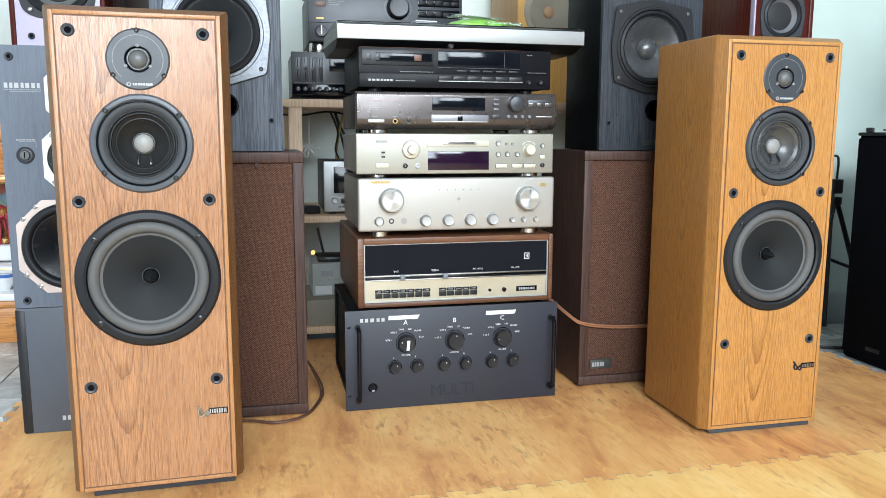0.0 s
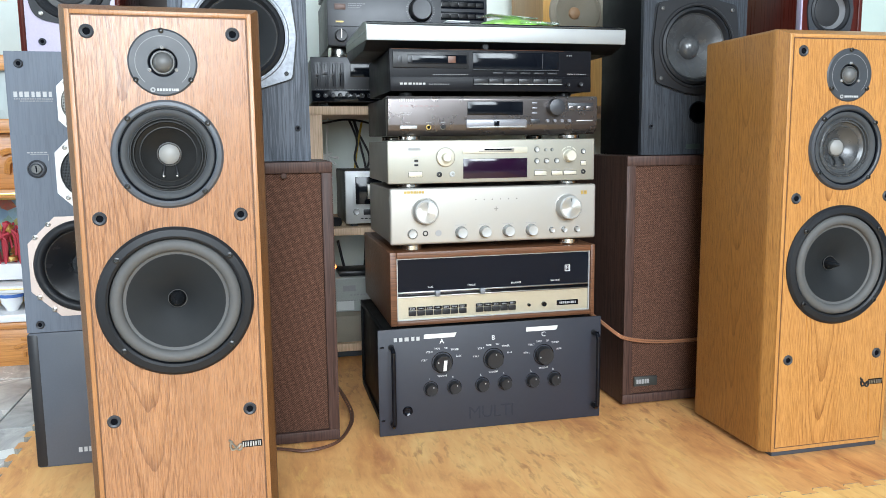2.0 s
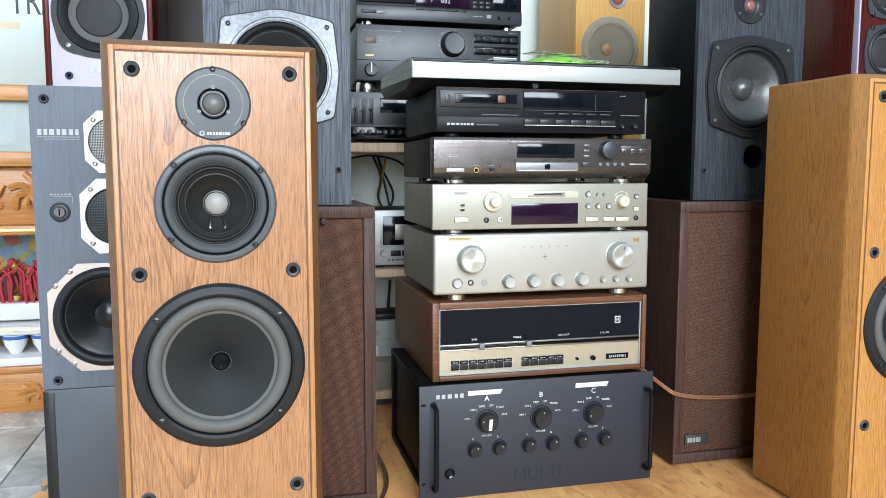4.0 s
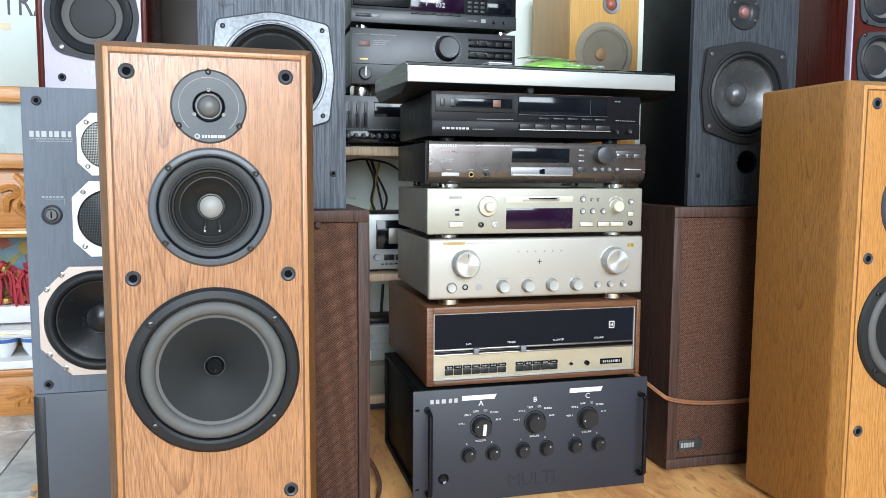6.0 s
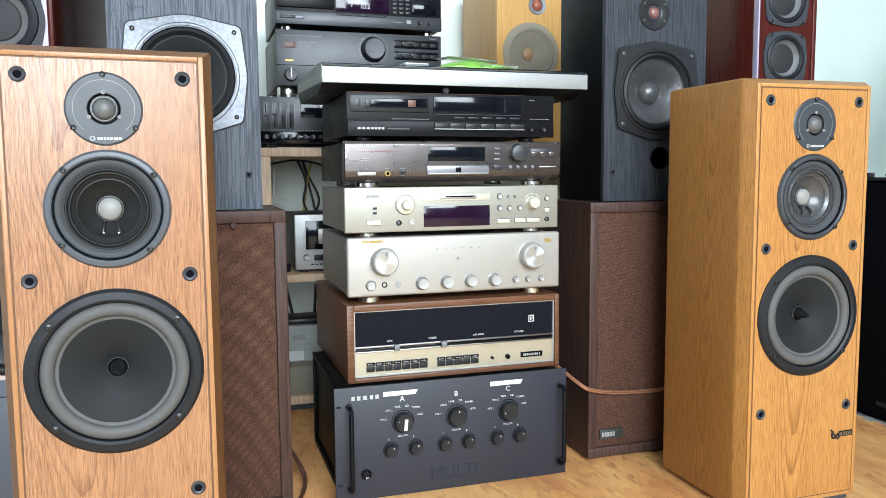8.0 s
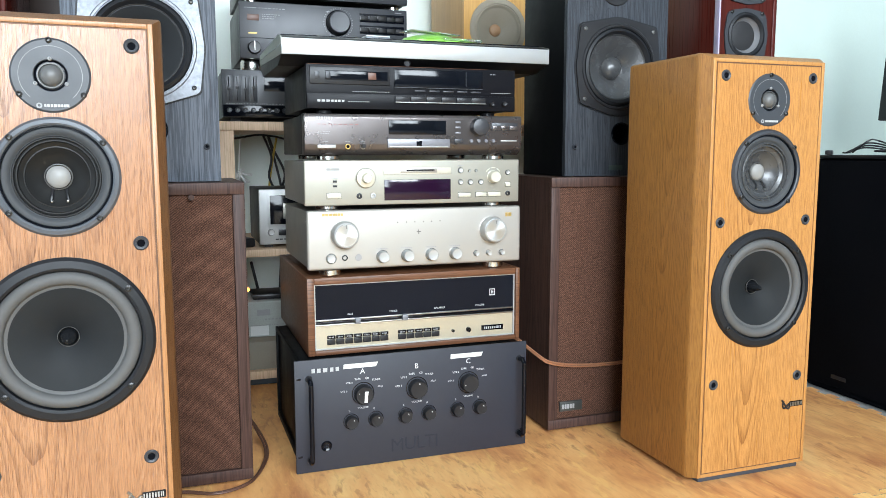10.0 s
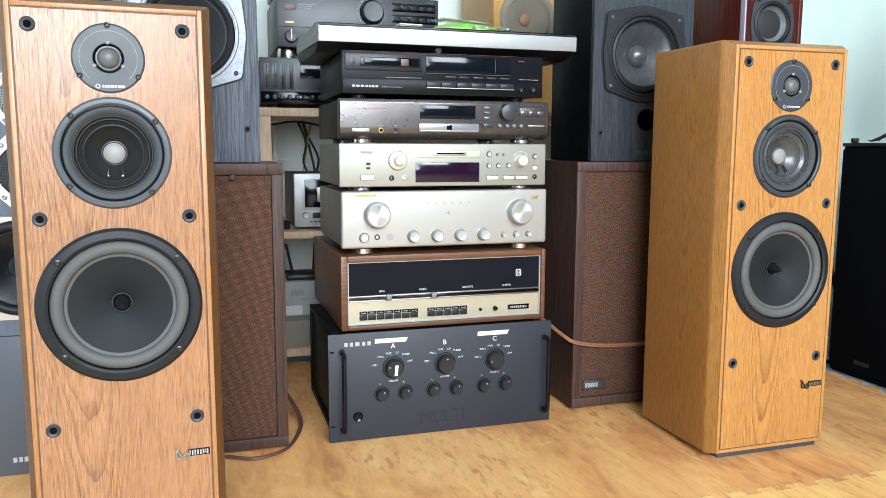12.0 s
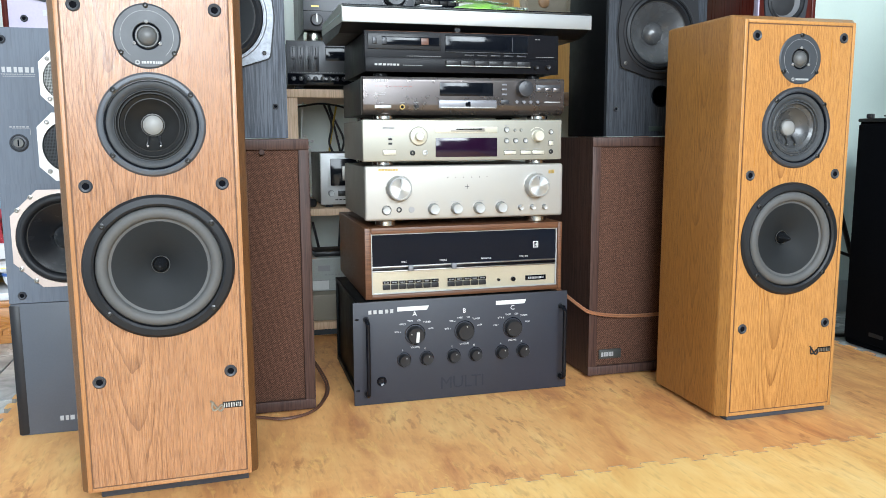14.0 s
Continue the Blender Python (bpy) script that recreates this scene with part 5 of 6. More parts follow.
for x, z, r in ((0.508, 0.0735, 0.0052), (0.527, 0.0725, 0.0022), (0.541, 0.0725, 0.0022), (0.508, 0.050, 0.0048), (0.529, 0.050, 0.0048), (0.5515, 0.050, 0.0048), (0.6105, 0.0685, 0.0045)):
    b = knob(s, x - 0.416, z, r, SILVER, 0.0055, "small round button")
for x0, x1 in ((0.503, 0.529), (0.5405, 0.5635), (0.5675, 0.5945)):
    button(s, x0 - 0.416, x1 - 0.416, 0.0205, 0.0285, CREAM, 0.0055, "transport_button")
button(s, 0.2385 - 0.416, 0.265 - 0.416, 0.0225, 0.032, CREAM, 0.0065, "power_button", "rectangular power button")
button(s, 0.6055 - 0.416, 0.6165 - 0.416, 0.040, 0.0485, CREAM, 0.005)
for x, r in ((0.301, 0.0052), (0.328, 0.0055), (0.611, 0.0048)):
    part("jack", lathe([(0, -0.0028), (r * 0.5, -0.0032), (r * 0.62, -0.0052), (r, -0.0048), (r * 1.1, -0.0028)], x - 0.416, 0.026, 24), PLASTIC if x != 0.328 else SILVER, s)
for z in (0.0435, 0.0525):
    part("slide_switch", box(0.250 - 0.416, 0.258 - 0.416, -0.0042, -0.002, z, z + 0.004, 0.0004), PLASTIC, s)
bars("brand_mark", 0.238 - 0.416, 0.264 - 0.416, 0.0745, 0.080, 4, s, GREYINK, -0.0032, 0.15, 15)
for x, z, w in ((0.243, 0.0595, 0.02), (0.243, 0.050, 0.018), (0.30, 0.085, 0.028), (0.503, 0.082, 0.012), (0.503, 0.0315, 0.02), (0.541, 0.0315, 0.02), (0.569, 0.0315, 0.02)):
    bars("control_print", x - 0.416, x + w - 0.416, z, z + 0.0014, 6, s, GREYINK, -0.0031, 0.4, 16)

# brown-grey compact disc recorder
s, hw = unit("disc_recorder", "brown-grey disc recorder with a slim silver tray", "disc player", 0.199, 0.6405, 0.5955)
B, H = 0.0095, 0.0875
prof = [(-0.010, 0.020), (-0.013, 0.030), (-0.0135, 0.080), (-0.011, H - 0.001), (0.004, H), (0.016, H), (0.016, B), (0.004, B), (-0.003, B + 0.004)]
bm = bmesh.new()
ra = [bm.verts.new((-hw, y + 0.009, z)) for y, z in prof]
rb = [bm.verts.new((hw, y + 0.009, z)) for y, z in prof]
bm.faces.new(ra)
bm.faces.new(rb[::-1])
for i in range(len(prof)):
    j = (i + 1) % len(prof)
    bm.faces.new((ra[j], ra[i], rb[i], rb[j]))
bmesh.ops.recalc_face_normals(bm, faces=bm.faces[:])
bmesh.ops.bevel(bm, geom=bm.edges[:], offset=0.0012, segments=2, profile=0.5, affect="EDGES")
part("front_panel", bm, BROWNGREY, s, "brown-grey front with a rounded lower lip")
part("case", box(-hw + 0.004, hw - 0.004, 0.022, 0.30, B + 0.001, H - 0.002, 0.002), CASEGREY, s, "dark steel case")
feet(s, (-0.172, 0.172), (0.030, 0.25), B, 0.022, CHROME)
f = -0.0045


def fbox(name, x0, x1, z0, z1, out, material, label="", b=0.0006):
    return part(name, box(x0 - 0.42, x1 - 0.42, f - out, f + 0.002, z0, z1, b), material, s, label)


fbox("display_window", 0.3605, 0.4775, 0.049, 0.076, 0.0012, GLOSS, "black display window")
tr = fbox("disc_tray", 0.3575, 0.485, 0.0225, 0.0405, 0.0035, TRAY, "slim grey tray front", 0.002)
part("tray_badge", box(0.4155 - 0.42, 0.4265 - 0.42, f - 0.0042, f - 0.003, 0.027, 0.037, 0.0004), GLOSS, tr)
# silver strip paints the highlight along the tray's lower edge
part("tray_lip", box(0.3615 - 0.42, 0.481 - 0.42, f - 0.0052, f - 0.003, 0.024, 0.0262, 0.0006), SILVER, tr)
k = part("knob", moved(lathe([(0, -0.017), (0.0145, -0.0175), (0.0165, -0.0165), (0.0178, -0.006), (0.0178, 0.001)], 0.546 - 0.42, 0.0645, 40), Matrix.Translation((0, f, 0))), GREYFACE, s, "round grey jog knob")
fbox("power_button", 0.223, 0.257, 0.0225, 0.029, 0.003, SILVER, "silver power button")
for x, m1 in ((0.2805, GOLD), (0.310, SILVER)):
    part("jack", moved(lathe([(0.0030, 0.002), (0.0034, -0.002), (0.0048, -0.002), (0.0054, 0.001)], x - 0.42, 0.0255, 24), Matrix.Translation((0, f, 0))), m1, s)
part("jack_hole", moved(disc(0.2805 - 0.42, 0.0255, 0.0032, -0.0006, 0.002, 18), Matrix.Translation((0, f, 0))), GLOSS, s)
part("level_knob", moved(lathe([(0, -0.010), (0.004, -0.010), (0.0048, 0.0)], 0.310 - 0.42, 0.0265, 20), Matrix.Translation((0, f, 0))), PLASTIC, s)
for z in (0.0715, 0.0615, 0.051):
    fbox("button", 0.497, 0.508, z, z + 0.0035, 0.002, TRAY)
fbox("button", 0.495, 0.5135, 0.0325, 0.041, 0.002, GREYFACE)
fbox("button_panel", 0.5745, 0.6315, 0.057, 0.0735, 0.0012, GREYFACE, "raised button strip")
for x in (0.577, 0.5955, 0.614):
    fbox("transport_button", x, x + 0.0165, 0.0585, 0.067, 0.0026, BROWNGREY)
for x in (0.5305, 0.5465, 0.562, 0.578):
    part("button", moved(disc(x - 0.42, 0.037, 0.0035, -0.004, 0.001, 18), Matrix.Translation((0, f, 0))), TRAY, s)
fbox("slot", 0.5945, 0.6305, 0.036, 0.0385, 0.0012, SILVER)
bars("brand_mark", 0.222 - 0.42, 0.2535 - 0.42, 0.076, 0.081, 7, s, MARKINK, f, 0.4, 17)
for x0, x1, z, m1 in ((0.225, 0.248, 0.053, GREYINK), (0.225, 0.245, 0.0495, GREYINK), (0.224, 0.305, 0.0665, REDINK), (0.233, 0.243, 0.034, GREYINK), (0.276, 0.286, 0.034, GREYINK), (0.305, 0.315, 0.034, GREYINK)):
    bars("small_print", x0 - 0.42, x1 - 0.42, z, z + 0.0013, 8, s, m1, f, 0.35, 18)

# black cassette deck
s, hw = unit("cassette_deck", "black cassette deck with a wide tape window", "cassette deck", 0.2045, 0.627, 0.683)
B, H = 0.0085, 0.0905
part("front_panel", box(-hw, hw, 0.0, 0.012, B, H, 0.0015), GREYBLACK, s, "black front with a step across it")
part("lower_panel", box(-hw + 0.001, hw - 0.001, -0.003, 0.002, B, 0.0375, 0.001), GREYBLACK, s)
part("case", box(-hw + 0.003, hw - 0.003, 0.012, 0.30, B + 0.001, H - 0.001, 0.002), CASEGREY, s, "dark steel case")
feet(s, (-0.172, 0.165), (0.035, 0.24), B, 0.015, PLASTIC)
o = 0.4158
w = panel(s, 0.2115 - o, 0.3645 - o, 0.054, 0.0845, PLASTIC, 0.0035, "cassette_door", "black cassette door")
part("door_window", box(0.2405 - o, 0.3595 - o, -0.0048, -0.003, 0.0615, 0.0785, 0.0005), GLOSS, w, "tape window")
for x0, x1, m1 in ((0.2405, 0.2495, GREYFACE), (0.2205, 0.229, GREYFACE), (0.3215, 0.337, BROWNPATCH)):
    part("cassette_detail", box(x0 - o, x1 - o, -0.0056, -0.0042, 0.0635, 0.0765, 0.0005), m1, w)
d = panel(s, 0.3735 - o, 0.5555 - o, 0.0515, 0.0855, GLOSS, 0.003, "meter_window", "glossy meter window")
part("window_rim", join(box(0.3735 - o, 0.5555 - o, -0.0036, -0.0022, 0.0503, 0.0515), box(0.5195 - o, 0.5205 - o, -0.0036, -0.0022, 0.0545, 0.0835)), GREYFACE, d)
for i in range(6):
    x0 = 0.3735 + i * 0.0312
    part("piano_key", box(x0 - o, x0 + 0.030 - o, -0.009, 0.0, 0.0235, 0.0335, 0.001), PLASTIC, s, "long black key")
part("key_edge", box(0.3735 - o, 0.5605 - o, -0.0094, -0.003, 0.0218, 0.0232, 0.0003), SILVER, s, "bright line under the keys")
for i in range(5):
    x0 = 0.415 + i * 0.029
    part("button", box(x0 - o, x0 + 0.021 - o, -0.003, 0.001, 0.0435, 0.0465, 0.0006), GREYFACE, s)
knob(s, 0.5735 - o + 0.0, 0.0225, 0.0042, PLASTIC, 0.012, "small black knob")
knob(s, 0.6005 - o, 0.0235, 0.0048, PLASTIC, 0.012, "small black knob")
bars("brand_mark", 0.2245 - o, 0.2775 - o, 0.021, 0.025, 7, s, MARKINK, -0.003, 0.3, 12)
bars("small_print", 0.283 - o, 0.325 - o, 0.0215, 0.023, 10, s, GREYINK, -0.003, 0.4, 19)
bars("small_print", 0.292 - o, 0.365 - o, 0.0405, 0.0418, 16, s, GREYINK, 0.0, 0.4, 20)
bars("small_print", 0.575 - o, 0.618 - o, 0.0435, 0.0448, 9, s, GREYINK, 0.0, 0.4, 21)
bars("small_print", 0.573 - o, 0.585 - o, 0.080, 0.082, 3, s, GREYINK, 0.0, 0.4, 22)
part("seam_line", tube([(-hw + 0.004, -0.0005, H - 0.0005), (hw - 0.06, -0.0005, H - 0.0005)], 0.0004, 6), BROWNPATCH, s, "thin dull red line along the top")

# turntable on top
s = thing("turntable", "slim turntable with silver front strip, on the cassette deck", "turntable", 0.437, 1.662, 0.7735, 0, "hi-fi components")
hw = 0.273
bm = bmesh.new()
prof = [(0.0, 0.0170), (0.0, 0.0485), (0.030, 0.0555), (0.345, 0.0525), (0.350, 0.022), (0.300, 0.002), (0.060, 0.002)]
ra = [bm.verts.new((-hw, y, z)) for y, z in prof]
rb = [bm.verts.new((hw, y, z)) for y, z in prof]
bm.faces.new(ra)
bm.faces.new(rb[::-1])
for i in range(len(prof)):
    j = (i + 1) % len(prof)
    bm.faces.new((ra[j], ra[i], rb[i], rb[j]))
bmesh.ops.recalc_face_normals(bm, faces=bm.faces[:])
bmesh.ops.bevel(bm, geom=bm.edges[:], offset=0.0015, segments=2, profile=0.5, affect="EDGES")
part("base", bm, CASEGREY, s, "black base with a tapered underside")
part("front_strip", box(-hw - 0.0005, hw + 0.0005, -0.003, 0.002, 0.017, 0.0465, 0.0008), SILVER, s, "brushed silver front strip")
for sx in (-1, 1):
    part("side_cheek", moved(prism([(0.001, 0.0175), (0.001, 0.049), (0.030, 0.0560), (0.345, 0.0530), (0.349, 0.030)], -0.0012, 0.0012), pose(sx * hw, 0, 0, 0, 0, 90)), OLIVE, s, "olive grey side")
    part("cheek_line", moved(prism([(0.004, 0.0335), (0.004, 0.035), (0.345, 0.0435), (0.345, 0.042)], -0.0018, 0.0018), pose(sx * hw, 0, 0, 0, 0, 90)), GLOSS, s)
part("lid", box(-hw + 0.004, hw - 0.004, 0.034, 0.343, 0.053, 0.0585, 0.002), GLOSS, s, "dark acrylic lid")
part("button", moved(lathe([(0, -0.001), (0.003, -0.001), (0.0035, 0.0), (0.0052, 0.0), (0.0055, -0.002), (0.0066, -0.0015), (0.0066, 0.02)], -0.0285, 0.0095, 24), Matrix.Translation((0, 0.012, 0))), PLASTIC, s, "small round button")
for x in (-0.18, 0.18):
    for y in (0.1, 0.26):
        part("foot", moved(lathe([(0, 0), (0.012, 0), (0.012, 0.004), (0, 0.004)], 0, 0, 20), pose(x, y, 0, 90)), PLASTIC, s)


# ---- things on the turntable ----
s = thing("remote_control", "small silver and white remote lying on the turntable lid", "remote control", 0.368, 1.735, 0.832, 4)
part("body", box(-0.026, 0.026, 0, 0.07, 0.0, 0.0085, 0.0025), ALUFRAME, s, "silver underside")
part("face", box(-0.025, 0.025, 0.001, 0.069, 0.0085, 0.011, 0.001), WHITE, s, "white face")
for i in range(3):
    part("button", box(-0.016 + i * 0.012, -0.008 + i * 0.012, 0.012, 0.02, 0.0108, 0.0122, 0.0004), GREYFACE, s)

bm = bmesh.new()
n = 18
rnd = random.Random(5)
grid = []
for j in range(9):
    row = []
    for i in range(n):
        u, v = i / (n - 1), j / 8
        hgt = math.sin(math.pi * u) ** 0.6 * math.sin(math.pi * (0.1 + 0.8 * v)) * 0.024 * (1.15 - 0.5 * abs(u - 0.4)) + rnd.uniform(-0.002, 0.003)
        row.append(bm.verts.new((-0.088 + 0.176 * u, 0.11 * v + rnd.uniform(-0.004, 0.004), max(0.001, hgt))))
    grid.append(row)
for j in range(8):
    for i in range(n - 1):
        bm.faces.new((grid[j][i], grid[j][i + 1], grid[j + 1][i + 1], grid[j + 1][i]))
ext = bmesh.ops.extrude_face_region(bm, geom=bm.faces[:])
for v in ext["geom"]:
    if isinstance(v, bmesh.types.BMVert):
        v.co.z = 0.0
bmesh.ops.recalc_face_normals(bm, faces=bm.faces[:])
s = thing("plastic_pouch", "crumpled lime green and clear plastic pouch on the turntable", "plastic bag", 0.499, 1.735, 0.832, -2)
part("pouch", bm, GREEN, s, "lime green plastic")
part("clear_flap", moved(box(-0.05, 0.06, 0.01, 0.09, 0.0, 0.0022, 0.0008), pose(-0.01, 0, 0.023, 4, 3, 5)), CLEAR, s, "clear plastic flap")
part("disc_edge", moved(box(0.0, 0.085, 0.0, 0.08, 0.0, 0.006, 0.002), pose(0.004, -0.004, 0.0075, 2, 2, -3)), CLEAR, s)

# ---- back shelf and what stands in it ----
shelf = thing("back_shelf", "pine shelf unit against the back wall, full of equipment", "shelf", 0.62, 2.2, 0)
for z0, z1 in ((0.024, 0.045), (0.345, 0.364), (0.666, 0.688)):
    part("shelf_board", box(-0.562, 0.56, 0.0, 0.45, z0, z1, 0.0012), PINE, shelf, "pine shelf board")
for x in (-0.54, 0.52):
    for y in (0.004, 0.40):
        part("post", box(x, x + 0.036, y, y + 0.036, -0.012, 0.6658, 0.001), PINE, shelf, "pine post")
part("shelf_back", box(-0.56, 0.56, 0.452, 0.46, 0.025, 0.665), WALLWHITE, shelf)

# equaliser under the amplifier
s = thing("equaliser", "black equaliser with sliders and a row of knobs", "audio equaliser", 0.305, 2.2, 0.6885)
hw = 0.215
part("front_panel", box(-hw, hw, -0.002, 0.01, 0.010, 0.126, 0.002), GREYFACE, s)
part("case", box(-hw + 0.003, hw - 0.003, 0.01, 0.28, 0.010, 0.125, 0.002), CASEGREY, s)
part("lower_band", box(-hw + 0.002, hw - 0.002, -0.005, 0.0, 0.012, 0.040, 0.001), GLOSS, s)
for x in (-0.18, 0.18):
    for y in (0.04, 0.24):
        part("foot", box(x - 0.012, x + 0.012, y, y + 0.024, 0, 0.011), PLASTIC, s)
for i in range(10):
    knob(s, -0.198 + 0.0192 * i, 0.027, 0.0062, GREYFACE, 0.013, "small grey knob", (0, 0.002))
for i in range(4):
    x = -0.198 + 0.020 * i
    part("slider_panel", box(x - 0.0085, x + 0.0085, -0.0035, 0.0, 0.046, 0.112, 0.0008), GREYFACE, s)
    part("slider_slot", box(x - 0.001, x + 0.001, -0.004, -0.003, 0.051, 0.108), GLOSS, s)
    part("slider_cap", box(x - 0.004, x + 0.004, -0.009, -0.003, 0.076 + 0.004 * (i % 2), 0.082 + 0.004 * (i % 2), 0.0008), PLASTIC, s)
panel(s, -0.112, 0.06, 0.075, 0.112, GLOSS, 0.0035)
bars("small_print", -0.205, -0.03, 0.0425, 0.044, 26, s, GREYINK, -0.0022, 0.5, 30)

# dark amplifier
s = thing("dark_amplifier", "slate black amplifier with a large round volume knob", "amplifier", 0.3595, 2.24, 0.8145)
hw = 0.2195
B, H = 0.033, 0.1735
part("front_panel", box(-hw, hw, -0.002, 0.012, B, H, 0.0025), GREYFACE, s, "slate black front")
part("panel_seam", box(-hw + 0.001, hw - 0.001, -0.0026, -0.001, 0.0835, 0.0848), GLOSS, s)
part("case", box(-hw + 0.003, hw - 0.003, 0.012, 0.32, B + 0.001, H - 0.001, 0.002), CASEGREY, s)
feet(s, (-0.188, 0.188), (0.045, 0.27), B, 0.027, CHROME)
k = knob(s, 0.0325, 0.131, 0.0295, GREYFACE, 0.024, "large round volume knob")
part("knob_ring", lathe([(0.033, -0.0022), (0.0312, -0.004), (0.030, -0.002)], 0.0325, 0.131, 48), GLOSS, k)
for i in range(31):
    a = radians(-55 + 290 * i / 30)
    part("tick", moved(box(-0.0004, 0.0004, -0.0028, -0.0018, 0.036, 0.0395), pose(0.0325, 0, 0.131, 0, 0, 0) @ Matrix.Rotation(a - math.pi / 2, 4, "Y").inverted()), GREYINK, k)
for z in (0.107, 0.137):
    w = panel(s, 0.0895, 0.2105, z, z + 0.022, GLOSS, 0.003, "button_bank", "row of dark buttons")
    for i in range(5):
        part("button", box(0.092 + i * 0.0236, 0.1135 + i * 0.0236, -0.006, -0.002, z + 0.004, z + 0.016, 0.001), CASEGREY, w)
k = knob(s, -0.1835, 0.060, 0.0165, PLASTIC, 0.016, "black selector knob")
part("pointer", box(-0.1845, -0.1825, -0.0186, -0.016, 0.052, 0.075), SCREW, k)
panel(s, -0.199, -0.170, 0.127, 0.142, BROWNPATCH, 0.003, "power_window")
for x0, x1, z in ((-0.205, -0.175, 0.157), (-0.170, -0.10, 0.157), (-0.162, -0.115, 0.142), (-0.162, -0.125, 0.137), (-0.162, -0.13, 0.132), (0.0, 0.012, 0.158), (0.185, 0.205, 0.164)):
    bars("small_print", x0, x1, z, z + 0.0018, 8, s, GREYINK, -0.002, 0.4, 31)
part("small_lamp", box(-0.197, -0.176, -0.003, -0.001, 0.094, 0.098), GOLDINK, s)

# dark compact disc player
s = thing("disc_player", "black disc player with a lit track number, on the amplifier", "disc player", 0.3595, 2.238, 0.988)
B, H = 0.012, 0.122
part("front_panel", box(-hw, hw, -0.002, 0.012, B, H, 0.0025), GREYBLACK, s)
part("lower_lip", box(-hw, hw, -0.006, 0.0, B, 0.046, 0.002), GREYFACE, s)
part("case", box(-hw + 0.003, hw - 0.003, 0.012, 0.30, B + 0.001, H - 0.001, 0.002), CASEGREY, s)
feet(s, (-0.186, 0.186), (0.03, 0.25), B, 0.016, CHROME)
part("disc_tray", box(-0.213, -0.069, -0.008, 0.0, 0.054, 0.086, 0.0015), GREYBLACK, s, "black tray front")
w = panel(s, -0.0655, 0.0755, 0.050, 0.098, WINDOW, 0.0045, "display_window", "reddish black display")
lettering("track_display", "7", 0.017, -0.024, 0.062, w, LED_WHITE, -0.0048)
lettering("track_display", "032", 0.017, 0.012, 0.060, w, LED_WHITE, -0.0048)
for i in range(3):
    for j in range(4):
        part("key", box(0.086 + i * 0.0175, 0.0975 + i * 0.0175, -0.004, 0.0, 0.052 + j * 0.011, 0.0585 + j * 0.011, 0.001), GREYFACE, s)
panel(s, 0.139, 0.206, 0.052, 0.090, GLOSS, 0.0035, "button_window")
for i in range(6):
    part("button", box(-0.066 + i * 0.0225, -0.046 + i * 0.0225, -0.0085, -0.004, 0.0395, 0.0445, 0.0008), PLASTIC, s)
part("button", box(-0.207, -0.170, -0.0085, -0.004, 0.026, 0.034, 0.001), PLASTIC, s)
part("button", box(-0.168, -0.148, -0.0085, -0.004, 0.026, 0.033, 0.001), ALUFRAME, s)
for x in (0.157, 0.184):
    knob(s, x, 0.030, 0.0042, PLASTIC, 0.014)
bars("small_print", 0.086, 0.112, 0.029, 0.031, 6, s, GREYINK, -0.006, 0.4, 33)
part("round_badge", box(0.122, 0.134, -0.0065, -0.0055, 0.027, 0.036), GREYINK, s)

# silver receiver on the middle board
s = thing("silver_receiver", "small silver tape receiver with a dark window", "audio deck", 0.360, 2.235, 0.3645)
hw = 0.185
part("case", box(-hw, hw, 0.01, 0.24, 0.008, 0.152, 0.002), CASEGREY, s)
part("front_panel", box(-hw, hw, -0.003, 0.0105, 0.008, 0.152, 0.0025), SILVER, s, "silver front")
for x in (-0.16, 0.16):
    part("foot", box(x - 0.01, x + 0.01, 0.02, 0.2, 0, 0.009), PLASTIC, s)
w = panel(s, -0.1635, 0.02, 0.055, 0.142, SILVER, 0.005, "window_frame", "silver window frame")
part("tape_window", box(-0.1575, 0.014, -0.0062, -0.004, 0.061, 0.136, 0.001), GLOSS, w, "dark tape window")
part("tape_reel", box(-0.125, -0.09, -0.0068, -0.0055, 0.075, 0.115, 0.001), CASE, w)
knob(s, -0.156, 0.040, 0.008, SILVER, 0.012, "small silver knob")
for i in range(7):
    part("key", box(-0.137 + i * 0.03, -0.11 + i * 0.03, -0.009, -0.002, 0.032, 0.047, 0.001), PLASTIC, s, "dark key")
bars("small_print", -0.145, -0.05, 0.020, 0.023, 8, s, PLASTIC, -0.003, 0.3, 34)

s = thing("power_adapter", "black power adapter lying on the pine shelf", "adapter", 0.147, 2.25, 0.3645, 20)
part("body", box(-0.022, 0.022, 0, 0.055, 0, 0.024, 0.007, 3), PLASTIC, s)
part("cable", tube([(0.0, 0.05, 0.012), (-0.01, 0.09, 0.01), (0.0, 0.15, 0.004)], 0.003, 6), PLASTIC, s)

# router, cartons and box on the lower board
s = thing("small_carton", "white printed cardboard box under a router", "box", 0.205, 2.27, 0.1205)
part("carton", box(-0.066, 0.12, 0, 0.16, 0, 0.096, 0.0015), CARTON, s)
# white print toned down to grey, the shelf's shade included in its colour
part("printed_panel", box(-0.062, 0.1, -0.0008, 0.001, 0.004, 0.092), plain("print_in_shade", (0.36, 0.38, 0.35), 0.6, speck=0.2), s, "white printed panel")
bars("small_print", -0.04, -0.005, 0.058, 0.074, 1, s, GREYINK, -0.0008, 0.0, 3)
bars("small_print", -0.02, 0.05, 0.045, 0.049, 7, s, GREYINK, -0.0008, 0.4, 4)
